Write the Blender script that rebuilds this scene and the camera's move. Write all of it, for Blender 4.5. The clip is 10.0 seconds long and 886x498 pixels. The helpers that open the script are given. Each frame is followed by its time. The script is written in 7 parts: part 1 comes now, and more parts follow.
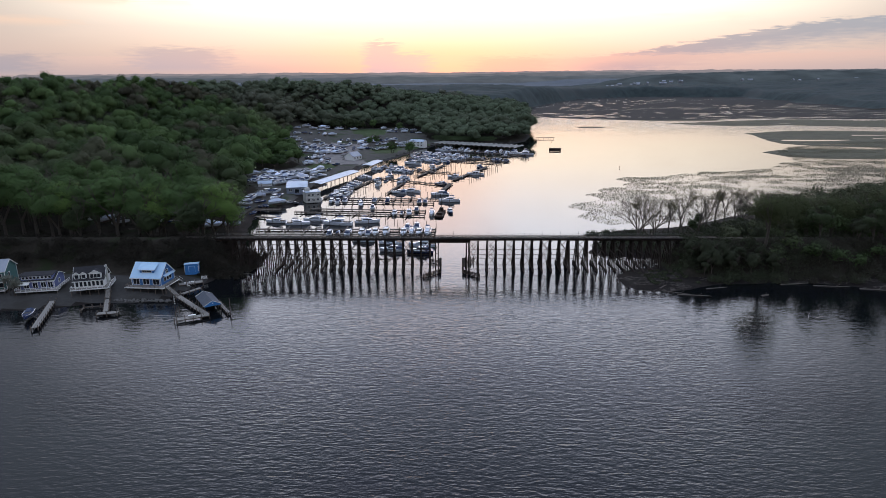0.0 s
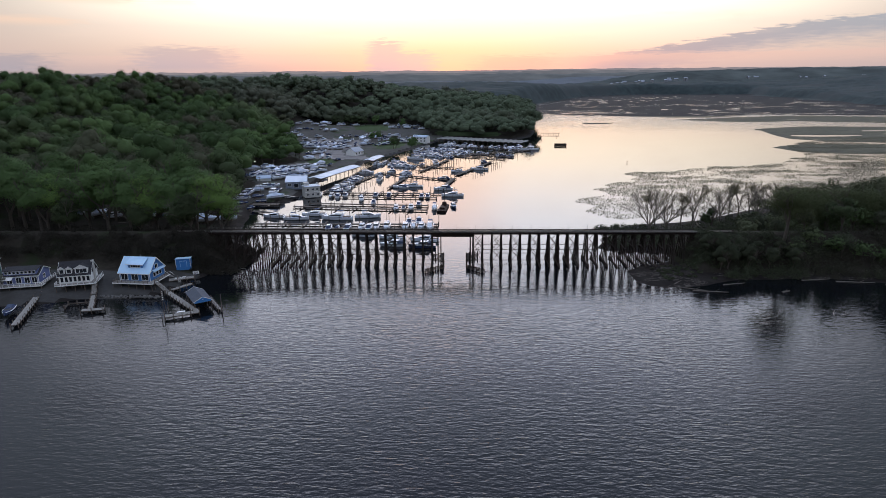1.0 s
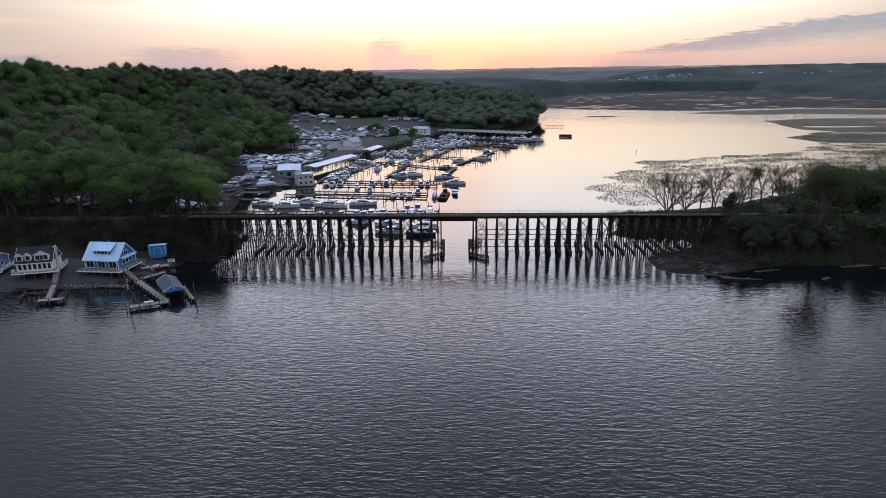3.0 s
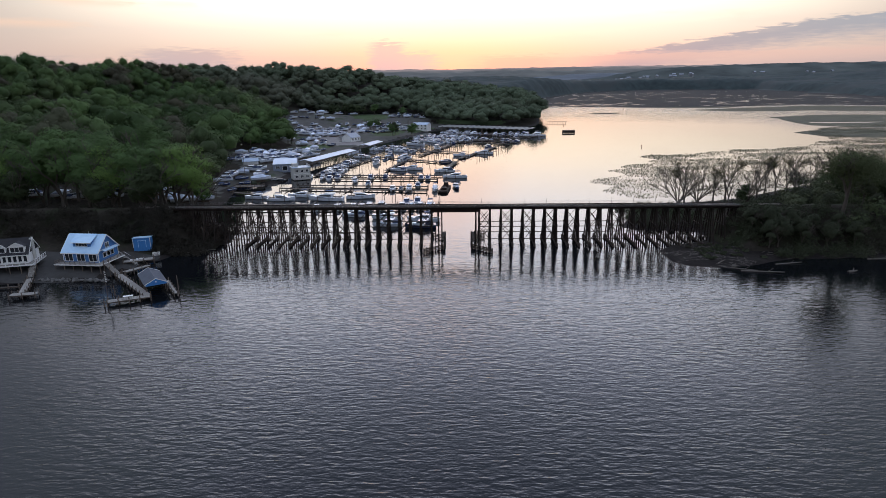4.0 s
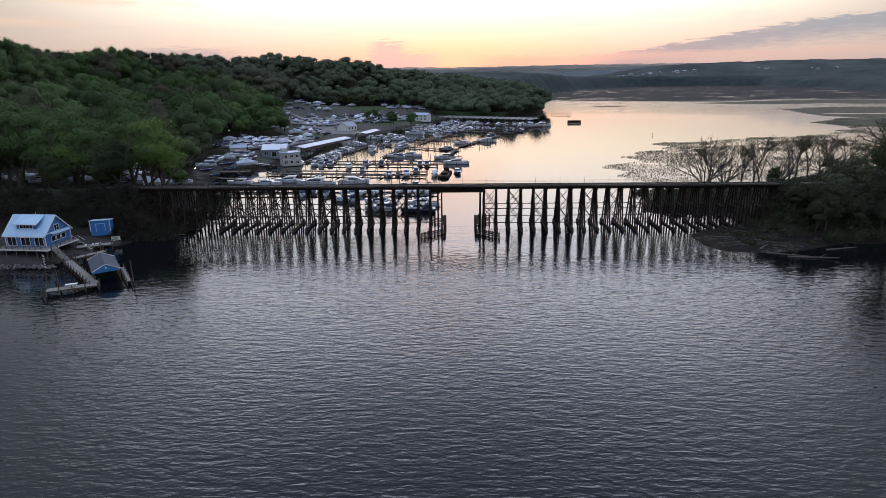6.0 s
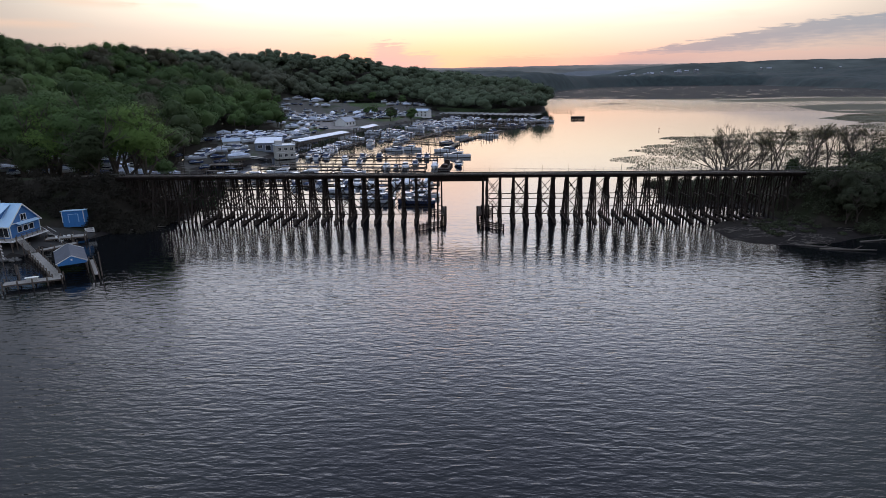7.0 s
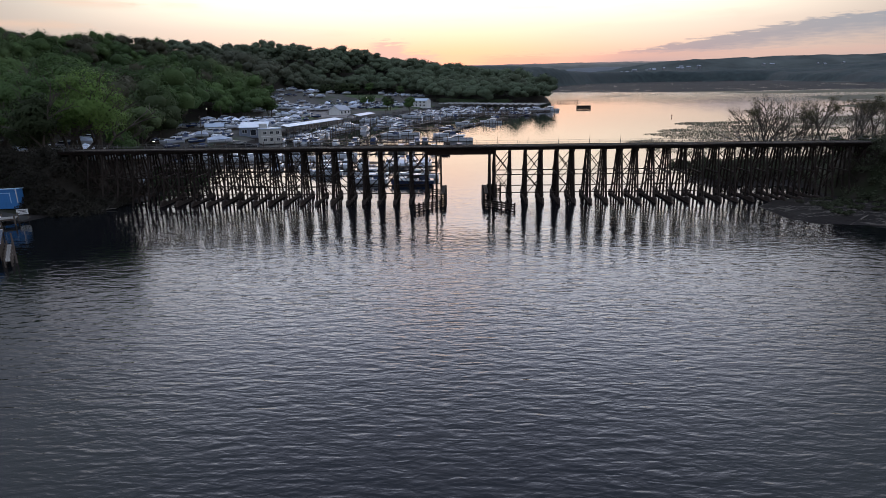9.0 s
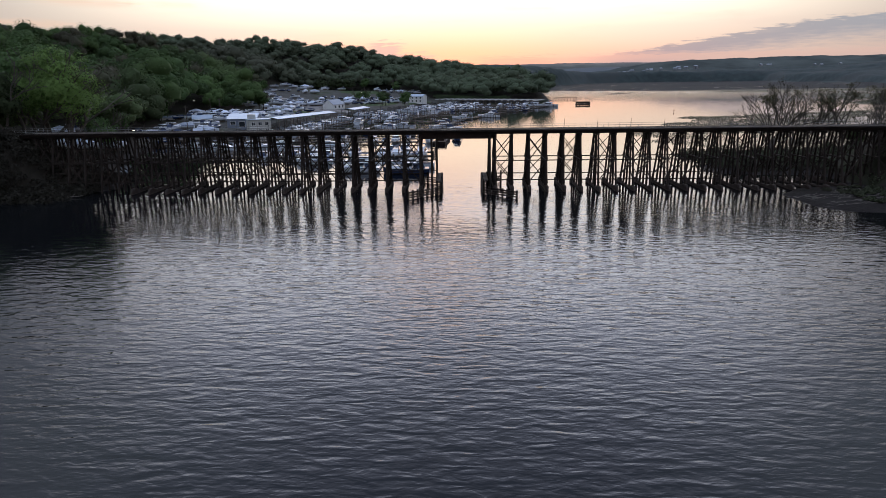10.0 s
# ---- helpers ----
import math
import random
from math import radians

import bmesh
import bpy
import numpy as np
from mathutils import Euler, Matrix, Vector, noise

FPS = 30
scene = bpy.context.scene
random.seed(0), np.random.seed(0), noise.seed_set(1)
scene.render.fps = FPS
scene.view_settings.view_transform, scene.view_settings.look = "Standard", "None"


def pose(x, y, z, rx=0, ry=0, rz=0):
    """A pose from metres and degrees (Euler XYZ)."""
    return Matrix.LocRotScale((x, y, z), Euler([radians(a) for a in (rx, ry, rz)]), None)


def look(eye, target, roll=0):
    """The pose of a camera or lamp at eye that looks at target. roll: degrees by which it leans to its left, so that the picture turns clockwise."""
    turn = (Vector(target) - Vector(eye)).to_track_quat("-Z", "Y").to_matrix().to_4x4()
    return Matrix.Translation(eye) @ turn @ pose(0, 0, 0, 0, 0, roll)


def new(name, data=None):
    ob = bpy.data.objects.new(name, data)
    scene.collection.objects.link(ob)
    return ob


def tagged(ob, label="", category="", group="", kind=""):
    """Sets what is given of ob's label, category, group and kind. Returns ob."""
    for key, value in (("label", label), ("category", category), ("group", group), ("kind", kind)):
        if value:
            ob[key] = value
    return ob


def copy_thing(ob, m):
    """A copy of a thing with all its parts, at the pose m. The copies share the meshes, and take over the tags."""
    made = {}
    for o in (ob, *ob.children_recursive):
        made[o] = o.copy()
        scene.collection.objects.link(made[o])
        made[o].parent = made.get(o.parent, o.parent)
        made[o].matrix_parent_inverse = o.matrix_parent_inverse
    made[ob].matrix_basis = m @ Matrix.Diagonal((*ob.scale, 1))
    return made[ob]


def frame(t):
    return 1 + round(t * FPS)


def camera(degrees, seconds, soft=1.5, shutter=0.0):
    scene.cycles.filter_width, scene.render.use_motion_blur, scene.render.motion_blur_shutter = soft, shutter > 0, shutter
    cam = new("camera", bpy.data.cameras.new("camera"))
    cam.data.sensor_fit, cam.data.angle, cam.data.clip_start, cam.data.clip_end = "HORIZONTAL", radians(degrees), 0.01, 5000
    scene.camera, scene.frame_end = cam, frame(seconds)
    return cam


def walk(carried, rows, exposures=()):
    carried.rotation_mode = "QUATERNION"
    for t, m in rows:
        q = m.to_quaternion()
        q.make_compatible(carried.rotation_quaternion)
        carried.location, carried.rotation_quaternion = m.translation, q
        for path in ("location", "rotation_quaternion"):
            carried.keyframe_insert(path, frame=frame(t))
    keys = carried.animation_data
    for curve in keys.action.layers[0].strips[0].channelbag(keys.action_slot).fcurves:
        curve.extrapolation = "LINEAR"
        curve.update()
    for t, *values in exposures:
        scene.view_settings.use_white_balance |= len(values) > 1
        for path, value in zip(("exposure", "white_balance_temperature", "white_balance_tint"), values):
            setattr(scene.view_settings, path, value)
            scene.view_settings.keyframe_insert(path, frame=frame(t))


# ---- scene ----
cam = camera(73.7, 10.0, soft=0.85)
PATH = [
    (0, (8.519, -235.973, 73.36), (8.48, -234.052, 72.804), -0.3),
    (0.5, (8.458, -231.095, 71.325), (8.413, -229.176, 70.766), -0.3),
    (1, (8.589, -226.62, 68.811), (8.538, -224.701, 68.252), -0.4),
    (1.5, (8.541, -222.233, 66.147), (8.489, -220.313, 65.589), -0.4),
    (2, (8.741, -217.691, 63.589), (8.685, -215.771, 63.032), -0.4),
    (2.5, (8.683, -213.401, 61.158), (8.627, -211.482, 60.598), -0.5),
    (4, (8.243, -199.264, 52.908), (8.183, -197.344, 52.351), -0.7),
    (4.5, (7.983, -194.369, 50.447), (7.922, -192.449, 49.889), -0.6),
    (5, (7.898, -189.268, 47.854), (7.837, -187.348, 47.295), -0.7),
    (5.5, (7.764, -184.05, 45.311), (7.703, -182.131, 44.751), -0.7),
    (7, (7.582, -167.884, 37.246), (7.517, -165.964, 36.691), -0.7),
    (7.5, (7.333, -162.264, 34.687), (7.269, -160.344, 34.131), -0.7),
    (8, (7.172, -156.503, 32.126), (7.107, -154.583, 31.571), -0.7),
    (8.5, (6.879, -150.671, 29.835), (6.813, -148.751, 29.278), -0.8),
    (9, (6.901, -146.068, 27.582), (6.835, -144.148, 27.025), -0.9),
    (9.5, (6.898, -141.471, 25.172), (6.839, -139.55, 24.616), -0.8),
    (10, (6.673, -136.39, 22.874), (6.619, -134.469, 22.319), -0.7),
]
walk(cam, [(t, look(eye, target, roll)) for t, eye, target, roll in PATH], [(0, 0.05), (5, 0.0), (10, -0.12)])

# ---- world, sun ----
scene.view_settings.exposure = 0.0
SUN_AZ = radians(0.0)      # the glow stands ahead, along the creek's axis
world = bpy.data.worlds.new("dusk_sky")
scene.world = world
world.use_nodes = True


def sky_nodes():
    nt = world.node_tree
    nt.nodes.clear()
    N, L = nt.nodes.new, nt.links.new

    def math_node(op, a, b=None, clamp=False):
        n = N("ShaderNodeMath")
        n.operation, n.use_clamp = op, clamp
        for i, v in enumerate((a, b)):
            if v is None:
                continue
            if isinstance(v, (int, float)):
                n.inputs[i].default_value = v
            else:
                L(v, n.inputs[i])
        return n.outputs[0]

    def ramp(fac, stops):
        n = N("ShaderNodeValToRGB")
        el = n.color_ramp.elements
        while len(el) < len(stops):
            el.new(0.5)
        for e, (p, c) in zip(el, stops):
            e.position, e.color = p, (*c, 1)
        L(fac, n.inputs[0])
        return n.outputs[0]

    def mix(fac, a, b, kind="MIX"):
        n = N("ShaderNodeMix")
        n.data_type, n.blend_type = "RGBA", kind
        for sock, v in ((n.inputs[0], fac), (n.inputs[6], a), (n.inputs[7], b)):
            if isinstance(v, (int, float)):
                sock.default_value = v
            elif isinstance(v, tuple):
                sock.default_value = (*v, 1)
            else:
                L(v, sock)
        return n.outputs[2]

    def smooth(v, lo, hi):
        n = N("ShaderNodeMapRange")
        n.interpolation_type = "SMOOTHSTEP"
        n.inputs[1].default_value, n.inputs[2].default_value = lo, hi
        L(v, n.inputs[0])
        return n.outputs[0]

    way = N("ShaderNodeTexCoord").outputs["Generated"]
    sep = N("ShaderNodeSeparateXYZ")
    L(way, sep.inputs[0])
    x, y, z = sep.outputs
    up = math_node("MAXIMUM", z, 0.0)
    az = math_node("ARCTAN2", x, y)
    # height above the horizon: pink haze, apricot, cream, then grey blue overhead
    glow = ramp(math_node("POWER", up, 0.5), SKY_STOPS)
    away = ramp(math_node("POWER", up, 0.5), AWAY_STOPS)
    toward = math_node("COSINE", math_node("SUBTRACT", az, SUN_AZ))
    col = mix(smooth(toward, 0.74, 1.0), away, glow)
    # the eastern sky behind is already dull
    dull = math_node("MULTIPLY", smooth(toward, 0.45, -0.35), smooth(z, 0.75, 0.35))
    col = mix(math_node("MULTIPLY", dull, 0.55), col, mix(1.0, col, (0.36, 0.40, 0.48), "MULTIPLY"))
    # the afterglow where the sun has set
    low_glow = math_node("MULTIPLY", smooth(math_node("ABSOLUTE", math_node("ADD", az, 0.02)), 0.34, 0.0), smooth(z, 0.075, 0.012))
    col = mix(math_node("MULTIPLY", low_glow, 0.75), col, (1.02, 0.60, 0.42))
    # a rosy pillar of light stands above the place of sunset
    pillar = math_node("MULTIPLY", smooth(math_node("ABSOLUTE", math_node("ADD", az, 0.045)), 0.17, 0.02), math_node("MULTIPLY", smooth(z, 0.10, 0.17), smooth(z, 0.36, 0.22)))
    col = mix(math_node("MULTIPLY", pillar, 0.55), col, mix(1.0, col, (1.06, 0.70, 0.56), "MULTIPLY"))
    # the thin clouds low in the west
    wide = N("ShaderNodeCombineXYZ")
    L(math_node("MULTIPLY", az, 5.0), wide.inputs[0])
    L(math_node("MULTIPLY", z, 34.0), wide.inputs[1])
    noise_n = N("ShaderNodeTexNoise")
    noise_n.inputs["Scale"].default_value, noise_n.inputs["Detail"].default_value = 1.6, 5.0
    L(wide.outputs[0], noise_n.inputs["Vector"])
    fine = N("ShaderNodeTexNoise")
    fine.inputs["Scale"].default_value, fine.inputs["Detail"].default_value = 9.0, 5.0
    L(wide.outputs[0], fine.inputs["Vector"])
    ragged = math_node("SUBTRACT", fine.outputs[0], 0.5)
    for (a0, a1, base, top, soft, shade, much) in CLOUDS:
        # a long bank whose upper edge climbs from base to top between two bearings
        along = smooth(az, a0, a1)
        edge = math_node("ADD", math_node("MULTIPLY", along, top - base), base)
        edge = math_node("ADD", edge, math_node("MULTIPLY", ragged, soft * 1.6))
        below = smooth(math_node("SUBTRACT", edge, z), -soft * 0.10, soft * 0.35)
        above = smooth(math_node("SUBTRACT", z, math_node("SUBTRACT", edge, soft * 2.0)), -soft * 1.0, soft * 1.2)
        here = math_node("MULTIPLY", math_node("MULTIPLY", below, above), smooth(az, a0 - 0.02, a0 + 0.12))
        col = mix(math_node("MULTIPLY", here, much, True), col, shade)
    for (a0, half, zb, zt, shade, much) in PUFFS:
        side = smooth(math_node("ABSOLUTE", math_node("ADD", math_node("SUBTRACT", az, a0), math_node("MULTIPLY", ragged, half * 0.9))), half, half * 0.3)
        tall = smooth(math_node("SUBTRACT", math_node("ADD", z, math_node("MULTIPLY", ragged, (zt - zb) * 0.6)), zt), 0.006, -0.004)
        low = smooth(z, zb, zb + 0.012)
        col = mix(math_node("MULTIPLY", math_node("MULTIPLY", math_node("MULTIPLY", side, tall), low), much, True), col, shade)
    wisps = math_node("MULTIPLY", smooth(noise_n.outputs[0], 0.52, 0.75), smooth(z, 0.02, 0.09))
    col = mix(math_node("MULTIPLY", wisps, 0.28), col, (0.80, 0.66, 0.60))
    sky = N("ShaderNodeTexSky")
    sky.sky_type, sky.sun_disc = "NISHITA", False
    sky.sun_elevation, sky.sun_rotation = radians(1.0), SUN_AZ
    sky.air_density, sky.dust_density = 1.2, 1.5
    back1, back2, total = N("ShaderNodeBackground"), N("ShaderNodeBackground"), N("ShaderNodeAddShader")
    L(sky.outputs[0], back1.inputs[0])
    back1.inputs[1].default_value = 0.05
    L(col, back2.inputs[0])
    back2.inputs[1].default_value = SKY_STRENGTH
    out = N("ShaderNodeOutputWorld")
    L(back1.outputs[0], total.inputs[0])
    L(back2.outputs[0], total.inputs[1])
    L(total.outputs[0], out.inputs[0])


# stops over the square root of the sine of the height
SKY_STRENGTH = 1.0
SKY_STOPS = [(0.0, (0.51, 0.43, 0.44)), (0.13, (0.64, 0.51, 0.48)), (0.20, (0.81, 0.66, 0.57)), (0.27, (1.03, 0.90, 0.80)),
             (0.32, (1.45, 1.30, 1.10)), (0.37, (1.85, 1.68, 1.46)), (0.42, (2.15, 2.03, 1.95)), (0.53, (2.95, 3.10, 3.55)), (0.62, (2.15, 2.35, 3.00)), (0.72, (0.95, 1.10, 1.55)), (0.82, (0.52, 0.63, 0.92)), (1.0, (0.62, 0.74, 1.02))]
AWAY_STOPS = [(0.0, (0.44, 0.37, 0.39)), (0.20, (0.53, 0.45, 0.44)), (0.31, (0.50, 0.455, 0.45)), (0.42, (0.46, 0.45, 0.52)), (0.60, (0.43, 0.485, 0.62)), (0.80, (0.68, 0.80, 1.02)), (1.0, (0.66, 0.78, 1.06))]
# banks: bearings, base and top height, softness, colour, cover
CLOUDS = [(0.16, 0.60, 0.030, 0.077, 0.014, (0.27, 0.34, 0.44), 0.92), (0.02, 0.30, 0.026, 0.033, 0.007, (0.66, 0.49, 0.45), 0.55),
          (-0.62, -0.36, 0.031, 0.036, 0.006, (0.76, 0.55, 0.50), 0.25)]
# single low clouds: bearing, half width, foot, top, colour, cover
PUFFS = [(-0.118, 0.038, -0.02, 0.053, (0.34, 0.46, 0.54), 0.88), (-0.085, 0.066, -0.02, 0.036, (0.37, 0.46, 0.53), 0.85), (-0.42, 0.095, 0.006, 0.043, (0.46, 0.43, 0.48), 0.85),
         (-0.66, 0.10, 0.004, 0.032, (0.36, 0.36, 0.42), 0.85), (0.088, 0.09, -0.02, 0.030, (0.58, 0.43, 0.42), 0.65), (-0.62, 0.10, 0.066, 0.079, (0.86, 0.62, 0.50), 0.6),
         (-0.53, 0.08, 0.095, 0.107, (0.88, 0.64, 0.52), 0.6), (-0.42, 0.05, 0.098, 0.108, (0.90, 0.70, 0.60), 0.5)]
sky_nodes()
sun = new("sun", bpy.data.lights.new("sun", "SUN"))
sun.data.energy, sun.data.angle, sun.data.color = 0.12, radians(80), (1.0, 0.72, 0.50)
sun.matrix_world = look((0, 0, 50), (math.sin(-SUN_AZ) * 100, -100 * math.cos(SUN_AZ), 44))

# ---- materials ----
MATS = {}


def mat(name, col, rough=0.7, metal=0.0, vary=0.25, scale=3.0, bump=0.15, dist=0.03, island=0.0, spec=0.4, per_object=0.0, stretch=(1, 1, 1), second=None, trans=0.0, tint=0.0):
    """A surface with grain at two scales; second: a stain or wear colour; island, per_object, tint: how far pieces, things and single crowns differ from one another."""
    m = bpy.data.materials.new(name)
    m.use_nodes = True
    nt = m.node_tree
    N, L = nt.nodes.new, nt.links.new
    b = nt.nodes["Principled BSDF"]
    b.inputs["Roughness"].default_value, b.inputs["Metallic"].default_value = rough, metal
    b.inputs["Specular IOR Level"].default_value = spec
    tc, mp = N("ShaderNodeTexCoord"), N("ShaderNodeMapping")
    mp.inputs["Scale"].default_value = stretch
    L(tc.outputs["Object"], mp.inputs[0])
    n1, n2 = N("ShaderNodeTexNoise"), N("ShaderNodeTexNoise")
    n1.inputs["Scale"].default_value, n1.inputs["Detail"].default_value = scale, 6
    n2.inputs["Scale"].default_value, n2.inputs["Detail"].default_value = scale * 0.13, 4
    L(mp.outputs[0], n1.inputs[0])
    L(mp.outputs[0], n2.inputs[0])
    mul = N("ShaderNodeMath")
    mul.operation = "ADD"
    L(n1.outputs[0], mul.inputs[0])
    L(n2.outputs[0], mul.inputs[1])
    last = mul.outputs[0]
    for much, node, sock in ((island, "ShaderNodeNewGeometry", "Random Per Island"), (per_object, "ShaderNodeObjectInfo", "Random"), (tint, "ShaderNodeAttribute", "Fac")):
        if much:
            ob, ma = N(node), N("ShaderNodeMath")
            if node == "ShaderNodeAttribute":
                ob.attribute_name = "crown_tint"
            ma.operation = "MULTIPLY_ADD"
            ma.inputs[1].default_value = much
            L(ob.outputs[sock], ma.inputs[0])
            L(last, ma.inputs[2])
            sb = N("ShaderNodeMath")
            sb.operation = "SUBTRACT"
            sb.inputs[1].default_value = much / 2
            L(ma.outputs[0], sb.inputs[0])
            last = sb.outputs[0]
    cr = N("ShaderNodeValToRGB")
    e = cr.color_ramp.elements
    lo = tuple(c * (1 - vary) for c in col)
    hi = tuple(min(1, c * (1 + vary)) for c in col)
    e[0].position, e[0].color = 0.25, (*lo, 1)
    e[1].position, e[1].color = 0.75, (*hi, 1)
    hv = N("ShaderNodeMath")
    hv.operation = "MULTIPLY"
    hv.inputs[1].default_value = 0.5
    L(last, hv.inputs[0])
    L(hv.outputs[0], cr.inputs[0])
    out = cr.outputs[0]
    if second:
        mr, mx = N("ShaderNodeMapRange"), N("ShaderNodeMix")
        mr.inputs[1].default_value, mr.inputs[2].default_value = 0.52, 0.66
        L(n2.outputs[0], mr.inputs[0])
        mx.data_type = "RGBA"
        mx.inputs[7].default_value = (*second, 1)
        L(mr.outputs[0], mx.inputs[0])
        L(out, mx.inputs[6])
        out = mx.outputs[2]
    L(out, b.inputs["Base Color"])
    if bump:
        bp = N("ShaderNodeBump")
        bp.inputs["Strength"].default_value, bp.inputs["Distance"].default_value = bump, dist
        L(n1.outputs[0], bp.inputs["Height"])
        L(bp.outputs[0], b.inputs["Normal"])
    if trans:
        t, ms = N("ShaderNodeBsdfTranslucent"), N("ShaderNodeMixShader")
        L(out, t.inputs[0])
        ms.inputs[0].default_value = trans
        L(b.outputs[0], ms.inputs[1])
        L(t.outputs[0], ms.inputs[2])
        L(ms.outputs[0], nt.nodes["Material Output"].inputs[0])
    MATS[name] = m
    return m


def water_mat():
    m = bpy.data.materials.new("creek_water")
    m.use_nodes = True
    nt = m.node_tree
    N, L = nt.nodes.new, nt.links.new
    b = nt.nodes["Principled BSDF"]
    b.inputs["Base Color"].default_value = (0.005, 0.006, 0.0075, 1)
    b.inputs["Roughness"].default_value, b.inputs["IOR"].default_value = 0.04, 1.333
    b.inputs["Specular IOR Level"].default_value = 0.5
    tc = N("ShaderNodeTexCoord")

    def layer(sx, sy, turn, scale, detail, distort=0.0):
        mp, n = N("ShaderNodeMapping"), N("ShaderNodeTexNoise")
        mp.inputs["Scale"].default_value, mp.inputs["Rotation"].default_value = (sx, sy, 1), (0, 0, radians(turn))
        L(tc.outputs["Object"], mp.inputs[0])
        L(mp.outputs[0], n.inputs[0])
        n.inputs["Scale"].default_value, n.inputs["Detail"].default_value, n.inputs["Distortion"].default_value = scale, detail, distort
        return n.outputs[0]

    def op(kind, a, c):
        n = N("ShaderNodeMath")
        n.operation = kind
        for i, v in enumerate((a, c)):
            if isinstance(v, (int, float)):
                n.inputs[i].default_value = v
            else:
                L(v, n.inputs[i])
        return n.outputs[0]

    swell = layer(0.34, 1.0, 6, 1.15, 1, 0.5)      # long wind ripples, crests across the creek
    cross = layer(0.38, 1.0, -14, 0.72, 1, 0.6)
    small = layer(0.42, 1.0, 9, 2.4, 2, 0.4)
    chop = layer(0.55, 1.0, 12, 5.0, 3)
    height = op("ADD", op("ADD", op("MULTIPLY", swell, 0.42), op("MULTIPLY", small, 0.20)), op("ADD", op("MULTIPLY", cross, 0.34), op("MULTIPLY", chop, 0.016)))
    # the open river is ruffled; behind the trestle the creek lies sheltered
    sep = N("ShaderNodeSeparateXYZ")
    L(tc.outputs["Object"], sep.inputs[0])

    def along(a0, a1, v0, v1, axis=1):
        n = N("ShaderNodeMapRange")
        n.interpolation_type = "SMOOTHSTEP"
        for i, v in enumerate((a0, a1, v0, v1)):
            n.inputs[1 + i].default_value = v
        L(sep.outputs[axis], n.inputs[0])
        return n.outputs[0]

    calm = op("MULTIPLY", along(-215.0, -75.0, 1.25, 0.72), op("MULTIPLY", along(-75.0, -30.0, 1.0, 0.48), op("MULTIPLY", along(-25.0, 40.0, 1.0, 0.22), along(420.0, 900.0, 1.0, 24.0))))
    # the lee under both wooded shores
    lee = op("MULTIPLY", op("MAXIMUM", along(-30.0, -70.0, 0.0, 1.0, 0), along(65.0, 95.0, 0.0, 1.0, 0)), along(-165.0, -95.0, 0.0, 1.0))
    calm = op("MULTIPLY", calm, op("SUBTRACT", 1.0, op("MULTIPLY", lee, 0.45)))
    gusts = layer(0.5, 1.0, 20, 0.018, 3)
    gm = N("ShaderNodeMapRange")
    L(gusts, gm.inputs[0])
    for i, v in enumerate((0.3, 0.7, 0.55, 1.15)):
        gm.inputs[1 + i].default_value = v
    bp = N("ShaderNodeBump")
    bp.inputs["Distance"].default_value = WAVE
    L(op("MULTIPLY", calm, gm.outputs[0]), bp.inputs["Strength"])
    L(height, bp.inputs["Height"])
    L(bp.outputs[0], b.inputs["Normal"])
    return m


WAVE = 0.34
M_WATER = water_mat()
M_GROUND = mat("woodland_floor", (0.030, 0.026, 0.021), 0.95, vary=0.5, scale=0.7, bump=0.5, dist=0.25, second=(0.024, 0.030, 0.016), spec=0.05)
M_MUD = mat("tidal_mud", (0.019, 0.016, 0.015), 0.8, vary=0.5, scale=1.2, bump=0.6, dist=0.22, second=(0.026, 0.023, 0.021), spec=0.05)
M_BEACH = mat("grey_beach_sand", (0.054, 0.052, 0.051), 0.9, vary=0.3, scale=0.8, bump=0.4, dist=0.1, second=(0.042, 0.040, 0.037), spec=0.08)
M_MARSH = mat("marsh_grass", (0.040, 0.040, 0.041), 0.95, vary=0.35, scale=0.5, bump=0.4, dist=0.3, second=(0.050, 0.046, 0.042), spec=0.05)
M_FARGREEN = mat("far_shore_woodland", (0.048, 0.062, 0.063), 0.95, vary=0.4, scale=0.05, bump=0, spec=0.05, second=(0.062, 0.070, 0.070))
# aerial haze is put into this bluish base colour
M_FAR = mat("distant_woodland_hazed", (0.100, 0.120, 0.146), 0.95, vary=0.25, scale=0.02, bump=0.0, second=(0.088, 0.106, 0.132), spec=0.1)
M_ASPHALT = mat("worn_asphalt", (0.215, 0.20, 0.20), 0.9, vary=0.25, scale=2.0, bump=0.2, second=(0.12, 0.118, 0.116), spec=0.1)
M_GRAVEL = mat("yard_gravel", (0.074, 0.072, 0.068), 0.95, vary=0.4, scale=0.5, bump=0.3, second=(0.042, 0.056, 0.032), spec=0.1)
M_LAWN = mat("mown_grass", (0.050, 0.074, 0.032), 0.95, vary=0.3, scale=1.5, bump=0.3, dist=0.1, spec=0.1)
M_LEAF = mat("spring_leaves", (0.130, 0.210, 0.054), 0.75, vary=0.35, scale=0.12, bump=0, island=0.14, spec=0.2, per_object=0.3, trans=0.25)
M_LEAF2 = mat("dark_leaves", (0.078, 0.132, 0.045), 0.8, vary=0.35, scale=0.12, bump=0, island=0.14, spec=0.2, per_object=0.3, trans=0.2)
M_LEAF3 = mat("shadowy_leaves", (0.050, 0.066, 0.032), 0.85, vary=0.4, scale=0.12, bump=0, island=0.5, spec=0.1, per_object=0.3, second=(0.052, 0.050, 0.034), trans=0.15)
